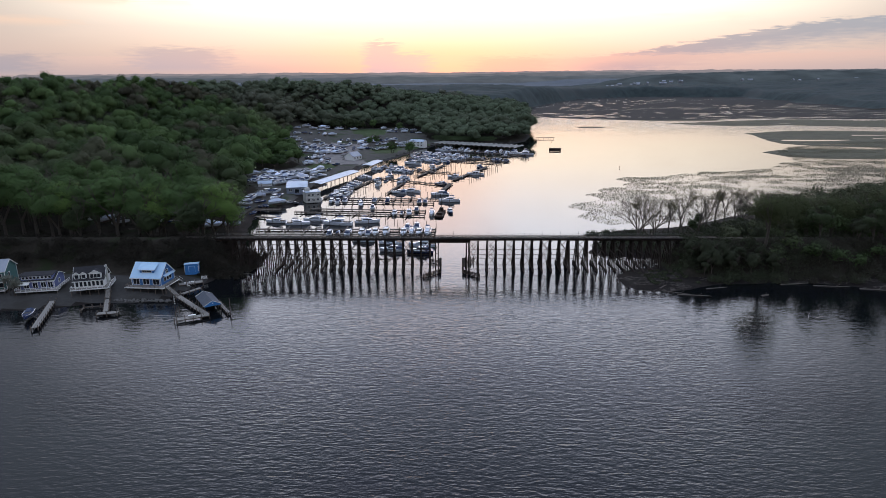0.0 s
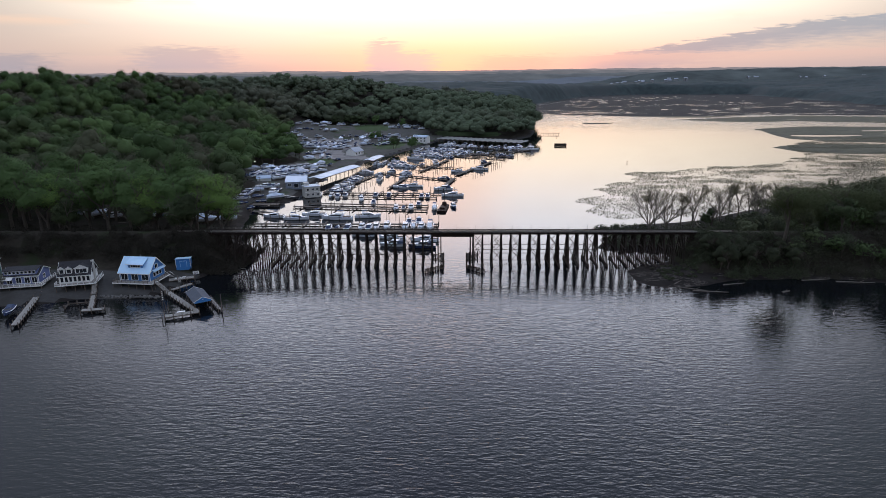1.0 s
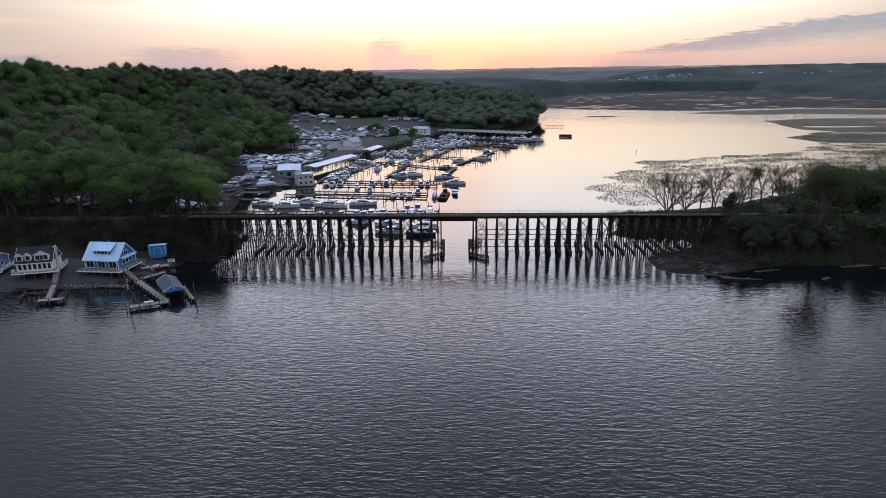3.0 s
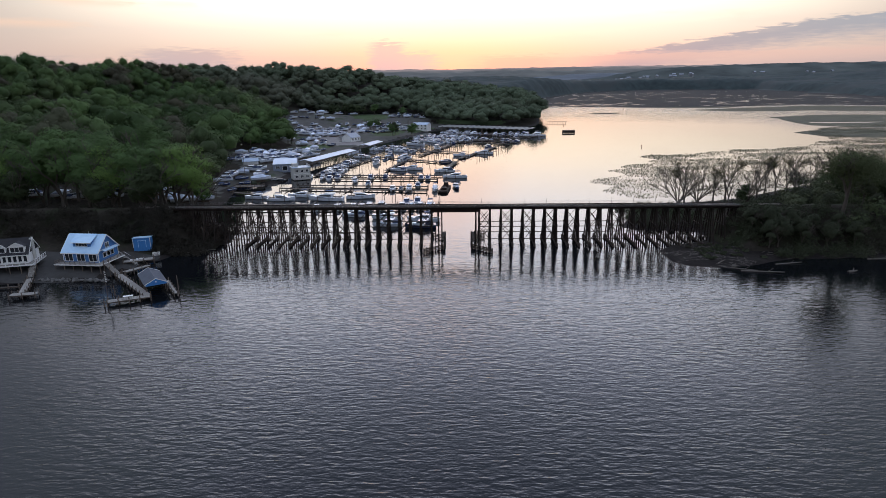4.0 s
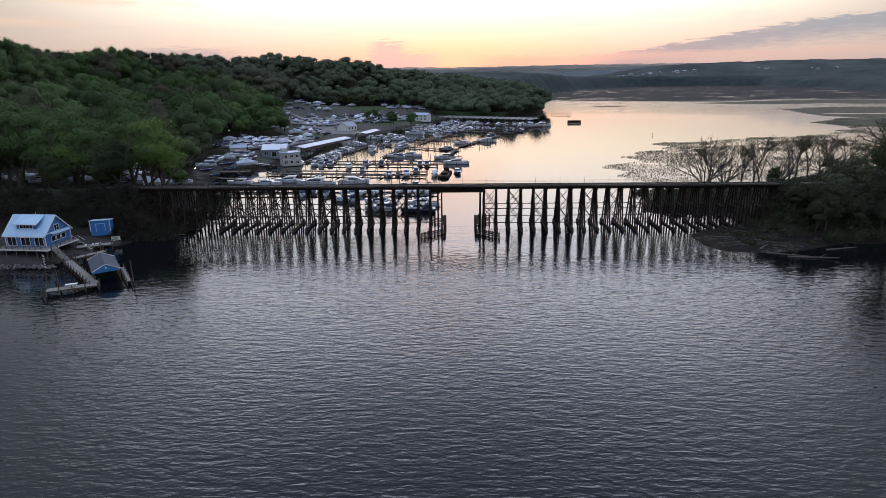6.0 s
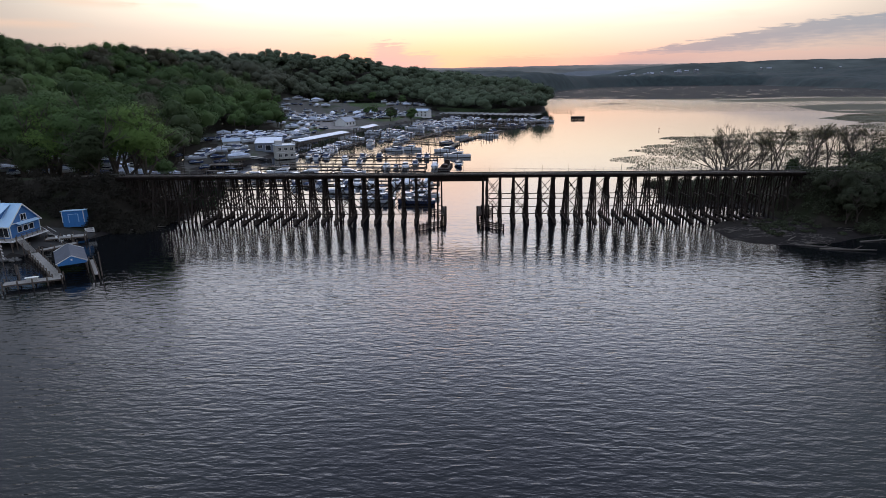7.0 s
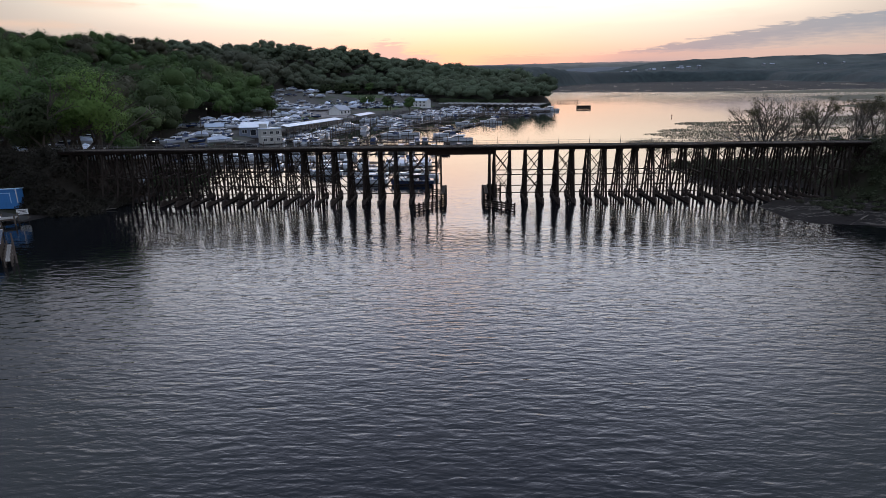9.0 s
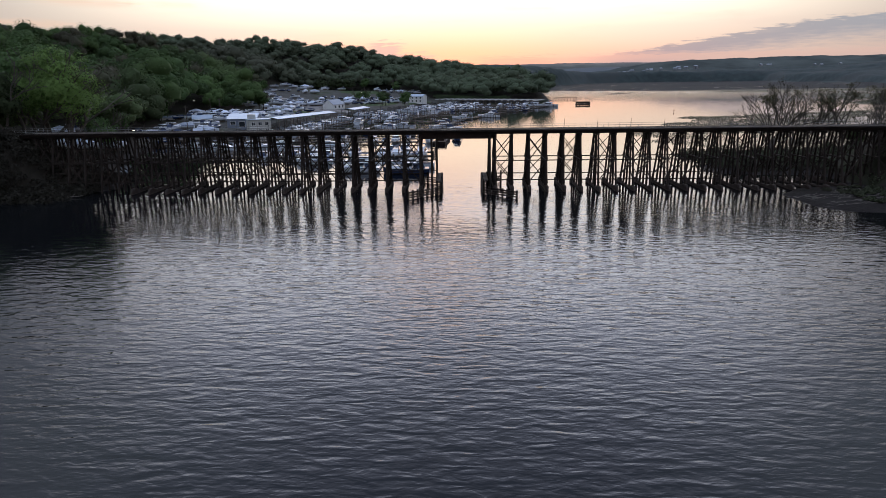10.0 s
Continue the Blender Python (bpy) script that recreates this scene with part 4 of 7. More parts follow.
def build_woods():
    """The far crowns of the hillside as one object."""
    rng = np.random.default_rng(11)
    step = 16.0
    gx, gy = np.meshgrid(np.arange(-720, 160, step), np.arange(28, 1010, step))
    x = (gx + rng.uniform(-5.5, 5.5, gx.shape)).ravel()
    y = (gy + rng.uniform(-5.5, 5.5, gy.shape)).ravel()
    z, d = ground_z(x, y)
    keep = (d > 3) & (x > -0.86 * (y + 250) - 20) & (inside_by(MARINA_CLEAR, x, y) < 0) & (z > 0.8)
    keep &= ~((y < 48) & (x > -260)) & ~((x > 55) & (y < 380))
    keep &= ~((x > -182) & (x < -112) & (y > 60) & (y < 165) & (rng.uniform(size=x.shape) < 0.45))
    # the far side of the crest stays out of sight
    keep &= ~((y > 820) & (x < -150))
    x, y, z = x[keep], y[keep], z[keep]
    shapes = [lobed_crown(rng, 1150, rng.uniform(9.0, 12.5), rng.uniform(18, 25), rng.uniform(2.0, 4.0), int(rng.integers(7, 11)), 0.47, 5, 8) for _ in range(18)]
    distant = [lobed_crown(rng, 250, rng.uniform(10.5, 14.0), rng.uniform(15, 19), rng.uniform(2.0, 4.0), int(rng.integers(4, 7)), 0.95, 5, 8, (0.66, 0.88)) for _ in range(14)]
    middle = [lobed_crown(rng, 430, rng.uniform(10.0, 13.0), rng.uniform(16, 20), rng.uniform(2.0, 4.0), int(rng.integers(6, 9)), 0.68, 4, 7, (0.66, 0.88)) for _ in range(12)]
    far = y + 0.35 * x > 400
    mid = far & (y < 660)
    tint = fbm(x / 30, y / 30, 91, 3) + rng.normal(scale=0.10, size=len(x))
    crest = ease(z, 30, 55) * 0.10
    rust = ~far & (tint < 0.36 + crest)
    pale = ~far & (tint > 0.56)
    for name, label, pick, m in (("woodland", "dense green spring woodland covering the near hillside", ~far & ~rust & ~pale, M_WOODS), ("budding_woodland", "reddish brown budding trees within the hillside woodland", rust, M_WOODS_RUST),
                                 ("leafy_woodland", "paler fresh green trees within the hillside woodland", pale, M_WOODS_PALE), ("point_end_woodland", "dull green woodland behind the covered slips, paled by painted haze", mid, M_WOODS_FAR), ("upper_woodland", "woodland on the hill behind the marina, greyed by painted haze", far & ~mid, M_WOODS_FAR)):
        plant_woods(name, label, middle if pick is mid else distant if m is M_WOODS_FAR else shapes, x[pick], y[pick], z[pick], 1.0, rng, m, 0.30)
    # the lower wood on the right-hand point
    gx, gy = np.meshgrid(np.arange(128, 400, 8.0), np.arange(-18, 190, 8.0))
    x = (gx + rng.uniform(-3, 3, gx.shape)).ravel()
    y = (gy + rng.uniform(-3, 3, gy.shape)).ravel()
    z, d = ground_z(x, y)
    keep = (d > 5) & (np.abs(y - DECK_Y) > 6) & ~((x < 160) & (y > 30))
    low = [(crown_quads(rng, 380, rng.uniform(4.4, 6.0), rng.uniform(9, 13), 0.6, int(rng.integers(10, 18)), 0.36), np.zeros((0, 6, 10, 3))) for _ in range(10)]
    plant_woods("point_woodland", "low dark wood on the point beyond the trestle", low, x[keep], y[keep], z[keep], 1.05, rng, M_THICKET)


def plant_woods(name, label, shapes, x, y, z, scale, rng, material=None, swell=0.0):
    cards, domes = [], []
    # stands of taller and lower trees
    stand = 1.0 + swell * 2.2 * (fbm(x / 34, y / 34, 57, 2) - 0.5)
    stand *= 1.0 - 0.18 * (swell > 0) * ease(z, 28, 50) * ease(y, 200, 320)
    hue = rng.uniform(size=len(x))
    leaf_tint, dome_tint = [], []
    for k in range(len(x)):
        a, s = rng.uniform(0, 6.28), scale * stand[k] * rng.choice((0.78, 0.88, 0.97, 1.05, 1.14)) * rng.uniform(0.94, 1.06)
        c, sn = math.cos(a) * s, math.sin(a) * s
        for q, out, tint in zip(shapes[rng.integers(len(shapes))], (cards, domes), (leaf_tint, dome_tint)):
            w = np.empty_like(q)
            w[..., 0] = q[..., 0] * c - q[..., 1] * sn + x[k]
            w[..., 1] = q[..., 0] * sn + q[..., 1] * c + y[k]
            w[..., 2] = q[..., 2] * s + z[k]
            out.append(w)
            tint += [hue[k]] * len(q)
    tagged(part(name, shell_mesh(name, np.concatenate(cards), np.concatenate(domes), material or M_WOODS, (leaf_tint, dome_tint)), None), label, "woodland", kind="stuff")


def build_far_woods():
    """The unbroken canopy along the far shore, a sheet of low swells."""
    x, y = np.meshgrid(np.arange(-600, 2300, 12.0), 1130 + 1300 * np.linspace(0, 1, 100) ** 1.3)
    x = x * (y + 236) / 2000
    z, d = ground_z(x, y)
    tall = 13 * ease(d, 4, 26) * ease(z, 1.2, 4.0) * ease(y, 1130, 1190)
    top = z - 0.5 + tall * (0.55 + 0.75 * fbm(x / 34, y / 34, 15, 4))
    ny, nx = x.shape
    idx = np.arange(nx * ny).reshape(ny, nx)
    q = np.stack([idx[:-1, :-1], idx[:-1, 1:], idx[1:, 1:], idx[1:, :-1]], -1).reshape(-1, 4)
    q = q[tall.ravel()[q].max(1) > 0.5]
    g = Geo()
    g.v = np.stack([x, y, top], -1).reshape(-1, 3).tolist()
    g.f = q.tolist()
    tagged(part("far_shore_woods", g, M_FARGREEN, smooth=True), "dull grey-green woods along the far shore of the creek", "woodland", kind="stuff")


# distance, painted glow of the air before it, patches, crest heights over the bearing (x / distance, height)
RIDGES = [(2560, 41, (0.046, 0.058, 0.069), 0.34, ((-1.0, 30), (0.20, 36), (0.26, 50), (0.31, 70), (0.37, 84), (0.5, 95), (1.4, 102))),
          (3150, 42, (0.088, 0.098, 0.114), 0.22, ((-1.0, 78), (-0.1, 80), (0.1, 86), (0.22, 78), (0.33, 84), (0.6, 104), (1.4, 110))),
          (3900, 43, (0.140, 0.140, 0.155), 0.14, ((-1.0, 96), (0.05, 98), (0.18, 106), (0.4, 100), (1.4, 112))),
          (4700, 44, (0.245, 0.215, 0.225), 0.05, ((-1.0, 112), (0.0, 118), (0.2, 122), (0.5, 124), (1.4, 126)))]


def build_ridges():
    """The hazy ridges of the horizon, one behind another."""
    for dist, seed, glow, vary, crest in RIDGES:
        x = np.arange(-0.75 * dist, 1.25 * dist, 6.0 + dist / 400)
        u, h = np.array(crest).T
        top = np.interp(x / dist, u, h) + 8.0 * (fbm(x / 420, 0 * x, seed, 3) - 0.5) + 9.0 * (fbm(x / 60, 0 * x, seed + 9, 3) - 0.5)
        rows = [(dist - 420, -6 + 0 * x), (dist - 230, top * 0.55), (dist - 90, top * 0.86), (dist, top), (dist + 60, top * 0.9), (dist + 150, -6 + 0 * x)]
        pts = np.stack([np.stack([x, np.full(len(x), yy) + 30 * (fbm(x / 240, 0 * x, seed + 3, 2) - 0.5), zz], -1) for yy, zz in rows])
        n = len(x)
        g = Geo()
        g.v = [tuple(p) for p in pts.reshape(-1, 3)]
        g.f = [(j * n + i, j * n + i + 1, j * n + n + i + 1, j * n + n + i) for j in range(len(rows) - 1) for i in range(n - 1)]
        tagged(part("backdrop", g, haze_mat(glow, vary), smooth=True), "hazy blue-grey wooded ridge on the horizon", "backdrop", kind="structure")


def scatter_scrub(name, label, material, places, count, size, lift, seed):
    """Low twiggy growth as one object: places are (x, y, radius, height)."""
    rng = np.random.default_rng(seed)
    P = np.array(places, float)
    zs = ground_z(P[:, 0], P[:, 1])[0]
    k = np.repeat(np.arange(len(P)), count)
    d = rng.normal(size=(len(k), 3))
    d /= np.linalg.norm(d, axis=1, keepdims=True)
    d[:, 2] = np.abs(d[:, 2])
    rad = rng.uniform(0.5, 1.0, len(k))[:, None]
    c = np.stack([P[k, 0], P[k, 1], zs[k] + lift], 1) + d * rad * np.stack([P[k, 2], P[k, 2], P[k, 3]], 1)
    q = leaves(rng, c, d + rng.normal(scale=0.7, size=d.shape), size * rng.uniform(0.5, 1.4, len(k)))
    return tagged(part(name, quad_mesh(name, q, material), None), label, "scrub", kind="stuff")


def build_scrub():
    rng = random.Random(8)
    bank = []
    for k in range(420):       # both faces of the left bank and the strip behind the houses
        x = rng.uniform(-235, -84)
        y = rng.choice((rng.uniform(-18.5, -12), rng.uniform(-18.5, -12), rng.uniform(-5, 6)))
        if y > -12 and x > -92:
            continue
        bank.append((x, y, rng.uniform(1.6, 3.2), rng.uniform(1.4, 3.6)))
    for k in range(110):
        bank.append((rng.uniform(-90, -73), rng.uniform(-20, 8), rng.uniform(1.0, 2.2), rng.uniform(0.8, 2.2)))
    for k in range(170):
        bank.append((rng.uniform(-235, -90), rng.uniform(2, 30), rng.uniform(1.5, 3.0), rng.uniform(1.5, 4.5)))
    for k in range(150):       # bare brown brush on the end of the bank
        x = rng.uniform(-100, -72)
        bank.append((x, rng.uniform(-24, -9) if x > -90 else rng.uniform(-20, -11), rng.uniform(0.8, 1.8), rng.uniform(0.8, 2.6)))
    scatter_scrub("bank_scrub", "brown and dark green scrub on the railway bank", M_SHRUB, bank, 180, 0.19, 0.2, 5)
    right = []
    for k in range(620):
        x = rng.uniform(94, 250)
        y = rng.choice((rng.uniform(-24, -11), rng.uniform(-24, -11), rng.uniform(-5, 30)))
        if (y < -19 and x < 106) or (x < 126 and y > -12):
            continue
        right.append((x, y, rng.uniform(1.8, 3.6), rng.uniform(2.0, 5.2) * (0.55 if x < 126 else 1.0)))
    for k in range(330):       # the thick edge above the sandbar
        x = rng.uniform(95, 240)
        right.append((x, rng.uniform(-29 if x > 103 else -20, -12), rng.uniform(1.2, 2.4), rng.uniform(1.6, 3.4)))
    for k in range(60):        # low growth on the end of the bank
        right.append((rng.uniform(93, 106), rng.uniform(-21, -2), rng.uniform(0.9, 1.8), rng.uniform(0.8, 1.9)))
    for k in range(150):
        right.append((rng.uniform(72, 98), rng.uniform(8, 46), rng.uniform(1.2, 2.6), rng.uniform(1.2, 3.0)))
    for k in range(60):        # brush along the spit
        x = rng.uniform(80, 100)
        right.append((x, rng.uniform(-31 + 0.1 * (x - 76), -14), rng.uniform(0.5, 1.1), rng.uniform(0.2, 0.5)))
    for k in range(5):         # a lone round bush at the water's edge
        right.append((82 + rng.uniform(-0.8, 0.8), 41 + rng.uniform(-0.8, 0.8), 2.0, rng.uniform(2.2, 3.4)))
    for k in range(260):       # thick growth along the marsh edge
        x = rng.uniform(92, 200)
        right.append((x, 14 + (x - 92) * 0.50 + rng.uniform(-12, 20), rng.uniform(1.6, 3.2), rng.uniform(1.6, 4.4)))
    scatter_scrub("shore_scrub", "dark green tangled scrub on the point beside the trestle", M_SHORE, right, 140, 0.19, 0.2, 6)


build_woods()
build_far_woods()
build_ridges()
build_scrub()

rt = random.Random(21)
tall = (7.6, 23.5, 4.2, 44)
green = make_tree("broadleaf_tree", 31, 26, 15000, M_LEAF, "tall fresh green broadleaf tree behind the railway bank", group="trees behind the bank", leaf=0.19, crown=tall, depth=5)
row = [(-84 - 6.8 * k + rt.uniform(-2, 2), rt.uniform(12, 22)) for k in range(24)]
spread_copies(green, [(-90.5, 12), (-97.5, 15), (-121, 13), (-161, 14)], 1, 1.14, 1.24)
green2 = make_tree("broadleaf_tree", 32, 22, 12500, M_LEAF2, "dark green broadleaf tree behind the railway bank", group="trees behind the bank", leaf=0.19, crown=(6.8, 19.0, 4.4, 34), depth=5)
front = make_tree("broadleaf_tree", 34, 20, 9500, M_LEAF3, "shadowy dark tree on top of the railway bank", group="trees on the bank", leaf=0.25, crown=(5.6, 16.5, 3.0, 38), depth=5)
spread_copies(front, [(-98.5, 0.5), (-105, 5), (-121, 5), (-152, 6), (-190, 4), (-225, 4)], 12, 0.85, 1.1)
spread_copies(green2, [(-105, 20)] + row[4:] + [(-108 - 9.5 * k, 42 + rt.uniform(-5, 5)) for k in range(15)], 2, 1.22, 1.55)
green3 = make_tree("broadleaf_tree", 33, 17, 3200, M_LEAF2, "rounded green tree at the edge of the marina", group="trees by the marina", leaf=0.34, crown=(5.6, 13.0, 1.4, 26), depth=5)
spread_copies(green3, [(-101, 44), (-112, 58), (-119, 76), (-129, 95), (-129, 120), (-136, 150), (-122, 88), (-152, 185), (-139, 262), (-147, 275), (-133, 288), (-127, 276), (-156, 300), (-84, 417), (-54, 351), (-78, 424), (-165, 345), (-36, 352), (-178, 440), (-95, 528), (-60, 518)], 3, 0.65, 1.05)

bare = make_tree("bare_tree", 41, 20, 420, M_BUD, "leafless multi-stemmed tree on the marsh edge", depth=6, spread=0.34, leaf=0.13, group="bare trees on the point", trunk=0.30, stems=3)
spread_copies(bare, [(103, 37), (94, 33), (125, 41), (150, 50)], 5, 0.9, 1.1)
bare2 = make_tree("bare_tree", 44, 19, 900, M_BUD, "budding slender tree on the marsh edge", depth=6, spread=0.30, leaf=0.13, group="bare trees on the point", trunk=0.24, stems=1)
spread_copies(bare2, [(97, 34), (111, 40), (116, 38), (130, 44), (141, 60), (154, 66), (120, 50), (147, 62), (160, 70), (168, 72)], 6, 0.95, 1.2)
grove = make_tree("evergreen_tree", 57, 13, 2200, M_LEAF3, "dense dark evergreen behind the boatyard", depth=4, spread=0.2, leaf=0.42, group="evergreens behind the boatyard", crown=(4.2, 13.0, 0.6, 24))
spread_copies(grove, [(-148, 541), (-140, 536), (-131, 531), (-122, 526), (-113, 520), (-106, 515), (-144, 548), (-126, 538), (-52, 353)], 15, 0.9, 1.25)
willow = make_tree("budding_tree", 61, 9.5, 2600, M_WILLOW, "pale grey budding tree beside the teal house", depth=5, spread=0.42, leaf=0.16, trunk=0.24, stems=2)
spread_copies(willow, [(-143.5, -47.5)], 16, 1.0, 1.05)
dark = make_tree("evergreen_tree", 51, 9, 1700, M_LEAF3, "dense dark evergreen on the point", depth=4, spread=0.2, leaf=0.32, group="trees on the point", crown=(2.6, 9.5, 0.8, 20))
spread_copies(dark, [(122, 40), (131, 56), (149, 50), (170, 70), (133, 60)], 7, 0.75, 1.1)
oak = make_tree("broadleaf_tree", 52, 15, 5000, M_LEAF3, "olive green tree just coming into leaf on the point", group="trees on the point", leaf=0.25, crown=(5.4, 12.0, 3.5, 24), depth=5)
rr = random.Random(5)
spread_copies(oak, [(rr.uniform(152, 275), rr.uniform(-16, 30)) for k in range(30)], 8, 0.9, 1.35)
great = make_tree("broadleaf_tree", 55, 27, 13000, M_OLIVE, "great olive green tree coming into leaf on the bank", group="great trees on the bank", leaf=0.20, crown=(9.6, 23.0, 3.4, 46), depth=5)
spread_copies(great, [(129, -13), (147, 8), (165, 4), (161, 26), (190, 12), (212, 2)], 18, 0.94, 1.08)
oak2 = make_tree("broadleaf_tree", 53, 11, 4000, M_SHORE, "brown-green budding tree on the point", group="trees on the point", leaf=0.20, crown=(4.0, 9.0, 2.0, 20), depth=5)
spread_copies(oak2, [(99, -17), (104, -18), (106, -21), (110, -18), (113, -21), (117, -18), (121, -21), (103, -21.5), (125, -18), (129, -21)] + [(rr.uniform(130, 240), rr.uniform(-20, 24)) for k in range(26)], 9, 0.6, 1.0)


# ---- marsh plants on the flats and in the shallows ----
LILY = [(76, 101), (79, 84), (86, 72), (96, 60), (110, 57), (132, 64), (165, 88), (225, 122), (335, 186), (530, 305), (540, 480), (430, 440), (368, 408), (330, 372), (322, 322), (273, 268), (234, 244),
        (182, 225), (143, 211), (121, 176), (99, 132)]


def build_marsh():
    rng = np.random.default_rng(14)
    n = 800000
    x, y = rng.uniform(74, 545, n), rng.uniform(55, 485, n)
    keep = inside_by(LILY, x, y) > 26 * (fbm(x / 22, y / 16, 71, 3) - 0.5)
    x, y = x[keep], y[keep]
    dense = fbm(x / 16, y / 9, 61, 4) + 0.35 * (fbm(x / 70, y / 30, 62, 2) - 0.5)
    edge = np.exp(-np.abs(inside_by(LILY, x, y)) / 7)
    keep = rng.uniform(size=len(x)) < np.clip((dense - 0.36 + 0.12 * edge) * 2.6, 0.06, 0.8) * (0.65 + 0.45 * ease(y, 60, 250))
    x, y = x[keep], y[keep]
    z = np.maximum(ground_z(x, y)[0], 0)
    c = np.stack([x, y, z + rng.uniform(0.02, 0.25, len(x))], 1)
    nr = rng.normal(size=c.shape) * (0.7, 0.7, 0.5) + (0, -0.1, 0.9)
    q = leaves(rng, c, nr, rng.uniform(0.13, 0.30, len(x)))
    tagged(part("marsh_plants", quad_mesh("marsh_plants", q, M_REED), None), "clumps of emerging marsh plants in shallow water", "marsh plants", kind="stuff")



def build_wrack():
    """Sticks and reed stems washed up on the sandbar."""
    rng = np.random.default_rng(19)
    x, y = rng.uniform(70, 170, 3500), rng.uniform(-46, -16, 3500)
    z = ground_z(x, y)[0]
    keep = (z > 0.03) & (z < 1.5) & (fbm(x / 6, y / 2.5, 83, 3) > 0.50)
    x, y, z = x[keep], y[keep], z[keep]
    n = len(x)
    a = rng.normal(0.1, 0.6, n)
    u = np.stack([np.cos(a), np.sin(a), rng.normal(0, 0.08, n)], 1) * (rng.uniform(0.2, 1.0, n) ** 2)[:, None] * 1.1
    v = np.stack([-np.sin(a), np.cos(a), np.full(n, 0.5)], 1) * rng.uniform(0.02, 0.06, n)[:, None]
    c = np.stack([x, y, z + 0.07], 1)
    tagged(part("shore_wrack", quad_mesh("shore_wrack", np.stack([c - u - v, c + u - v, c + u + v, c - u + v], 1), M_DRIFT), None), "pale sticks and reed stems washed up on the sandbar", "driftwood", kind="stuff")


build_marsh()
build_wrack()

# ---- houses on the shore ----
def window(parent, x, y, z, w, h, face=0.0, panes=2):
    """A white-framed window with its panes, set into a wall that faces the angle (0: towards local -y)."""
    win = part("window", Geo().box(0, 0, h / 2 + 0.06, w + 0.24, 0.10, 0.12).box(0, 0, -h / 2 - 0.06, w + 0.24, 0.14, 0.12).box(-w / 2 - 0.06, 0, 0, 0.12, 0.10, h).box(w / 2 + 0.06, 0, 0, 0.12, 0.10, h),
               M_WHITE, parent, "white-framed window", m=pose(x, y, z, 0, 0, face))
    for k in range(panes):
        pw = w / panes
        part("pane", Geo().box(-w / 2 + pw * (k + 0.5), 0.02, 0, pw - 0.08, 0.05, h), M_GLASS, win)
        if k:
            part("mullion", Geo().box(-w / 2 + pw * k, -0.005, 0, 0.08, 0.07, h), M_WHITE, win)
    return win


def gable_body(w, d, z0, eave, ridge):
    """Walls of a house with gables left and right, from the floor to under the roof."""
    x, y = w / 2, d / 2
    return Geo().add([(-x, -y, z0), (x, -y, z0), (x, y, z0), (-x, y, z0), (-x, -y, eave), (x, -y, eave), (x, y, eave), (-x, y, eave), (-x, 0, ridge), (x, 0, ridge)],
                     [(3, 2, 1, 0), (0, 1, 5, 4), (2, 3, 7, 6), (1, 2, 6, 9, 5), (3, 0, 4, 8, 7), (4, 5, 9, 8), (6, 7, 8, 9)])


def roof_half(w, d, eave, ridge, side, over, drop, thick=0.16):
    slope = (ridge - eave) / (d / 2)
    y1, z1 = side * (d / 2 + over), eave - slope * over
    x = w / 2 + drop
    c = [(-x, 0, ridge + thick), (-x, y1, z1 + thick), (x, y1, z1 + thick), (x, 0, ridge + thick)]
    return Geo().slab(c if side < 0 else c[::-1], thick - 0.02)


def railing(parent, pts, z, material, h=1.0, step=1.6):
    """Posts, a top rail and balusters along a line of corners."""
    post = mesh_of("rail_post", Geo().box(0, 0, h / 2, 0.11, 0.11, h), material)
    for (ax, ay), (bx, by) in zip(pts, pts[1:]):
        n = max(1, round(math.hypot(bx - ax, by - ay) / step))
        for k in range(n + 1):
            part("rail_post", post, None, parent, m=pose(ax + (bx - ax) * k / n, ay + (by - ay) * k / n, z))
        part("top_rail", Geo().beam((ax, ay, z + h), (bx, by, z + h), 0.12, 0.07), material, parent)
        part("lower_rail", Geo().beam((ax, ay, z + h * 0.5), (bx, by, z + h * 0.5), 0.05, 0.05), material, parent)


def house_frame(name, label, m, w, d, floor, eave, ridge, wall, roof, trim=M_WHITE, over=0.5, stilts=True, roof_label=""):
    h = thing(name, label, "house", "houses on the shore", m)
    part("wall", gable_body(w, d, floor, eave, ridge), wall, h)
    for s in (-1, 1):
        part("roof", roof_half(w, d, eave, ridge, s, over, 0.4), roof, h, roof_label)
    for s in (-1, 1):      # rake boards on the gables and a fascia at the eaves
        x = s * (w / 2 + 0.42)
        slope = (ridge - eave) / (d / 2)
        for t in (-1, 1):
            part("rake_board", Geo().beam((x, 0, ridge + 0.02), (x, t * (d / 2 + over), eave - slope * over + 0.02), 0.07, 0.24), trim, h)
        part("fascia", Geo().box(0, s * (d / 2 + over + 0.02), eave - slope * over + 0.03, w + 0.9, 0.06, 0.22), trim, h)
        for t in (-1, 1):
            part("corner_board", Geo().box(s * w / 2, t * d / 2, (floor + eave) / 2, 0.18, 0.18, eave - floor), trim, h)
    if stilts:
        n = max(3, round(w / 3.2))
        leg = mesh_of("stilt", Geo().tube((0, 0, -1.6), (0, 0, floor - 0.05), 0.17, 0.16, 8), M_PILE)
        for i in range(n + 1):
            for y in (-d / 2 + 0.3, 0, d / 2 - 0.3):
                part("stilt", leg, None, h, m=pose(-w / 2 + 0.3 + (w - 0.6) * i / n, y, 0))
        part("floor_beam", Geo().box(0, 0, floor - 0.2, w, d, 0.35), M_PILE, h)
    return h


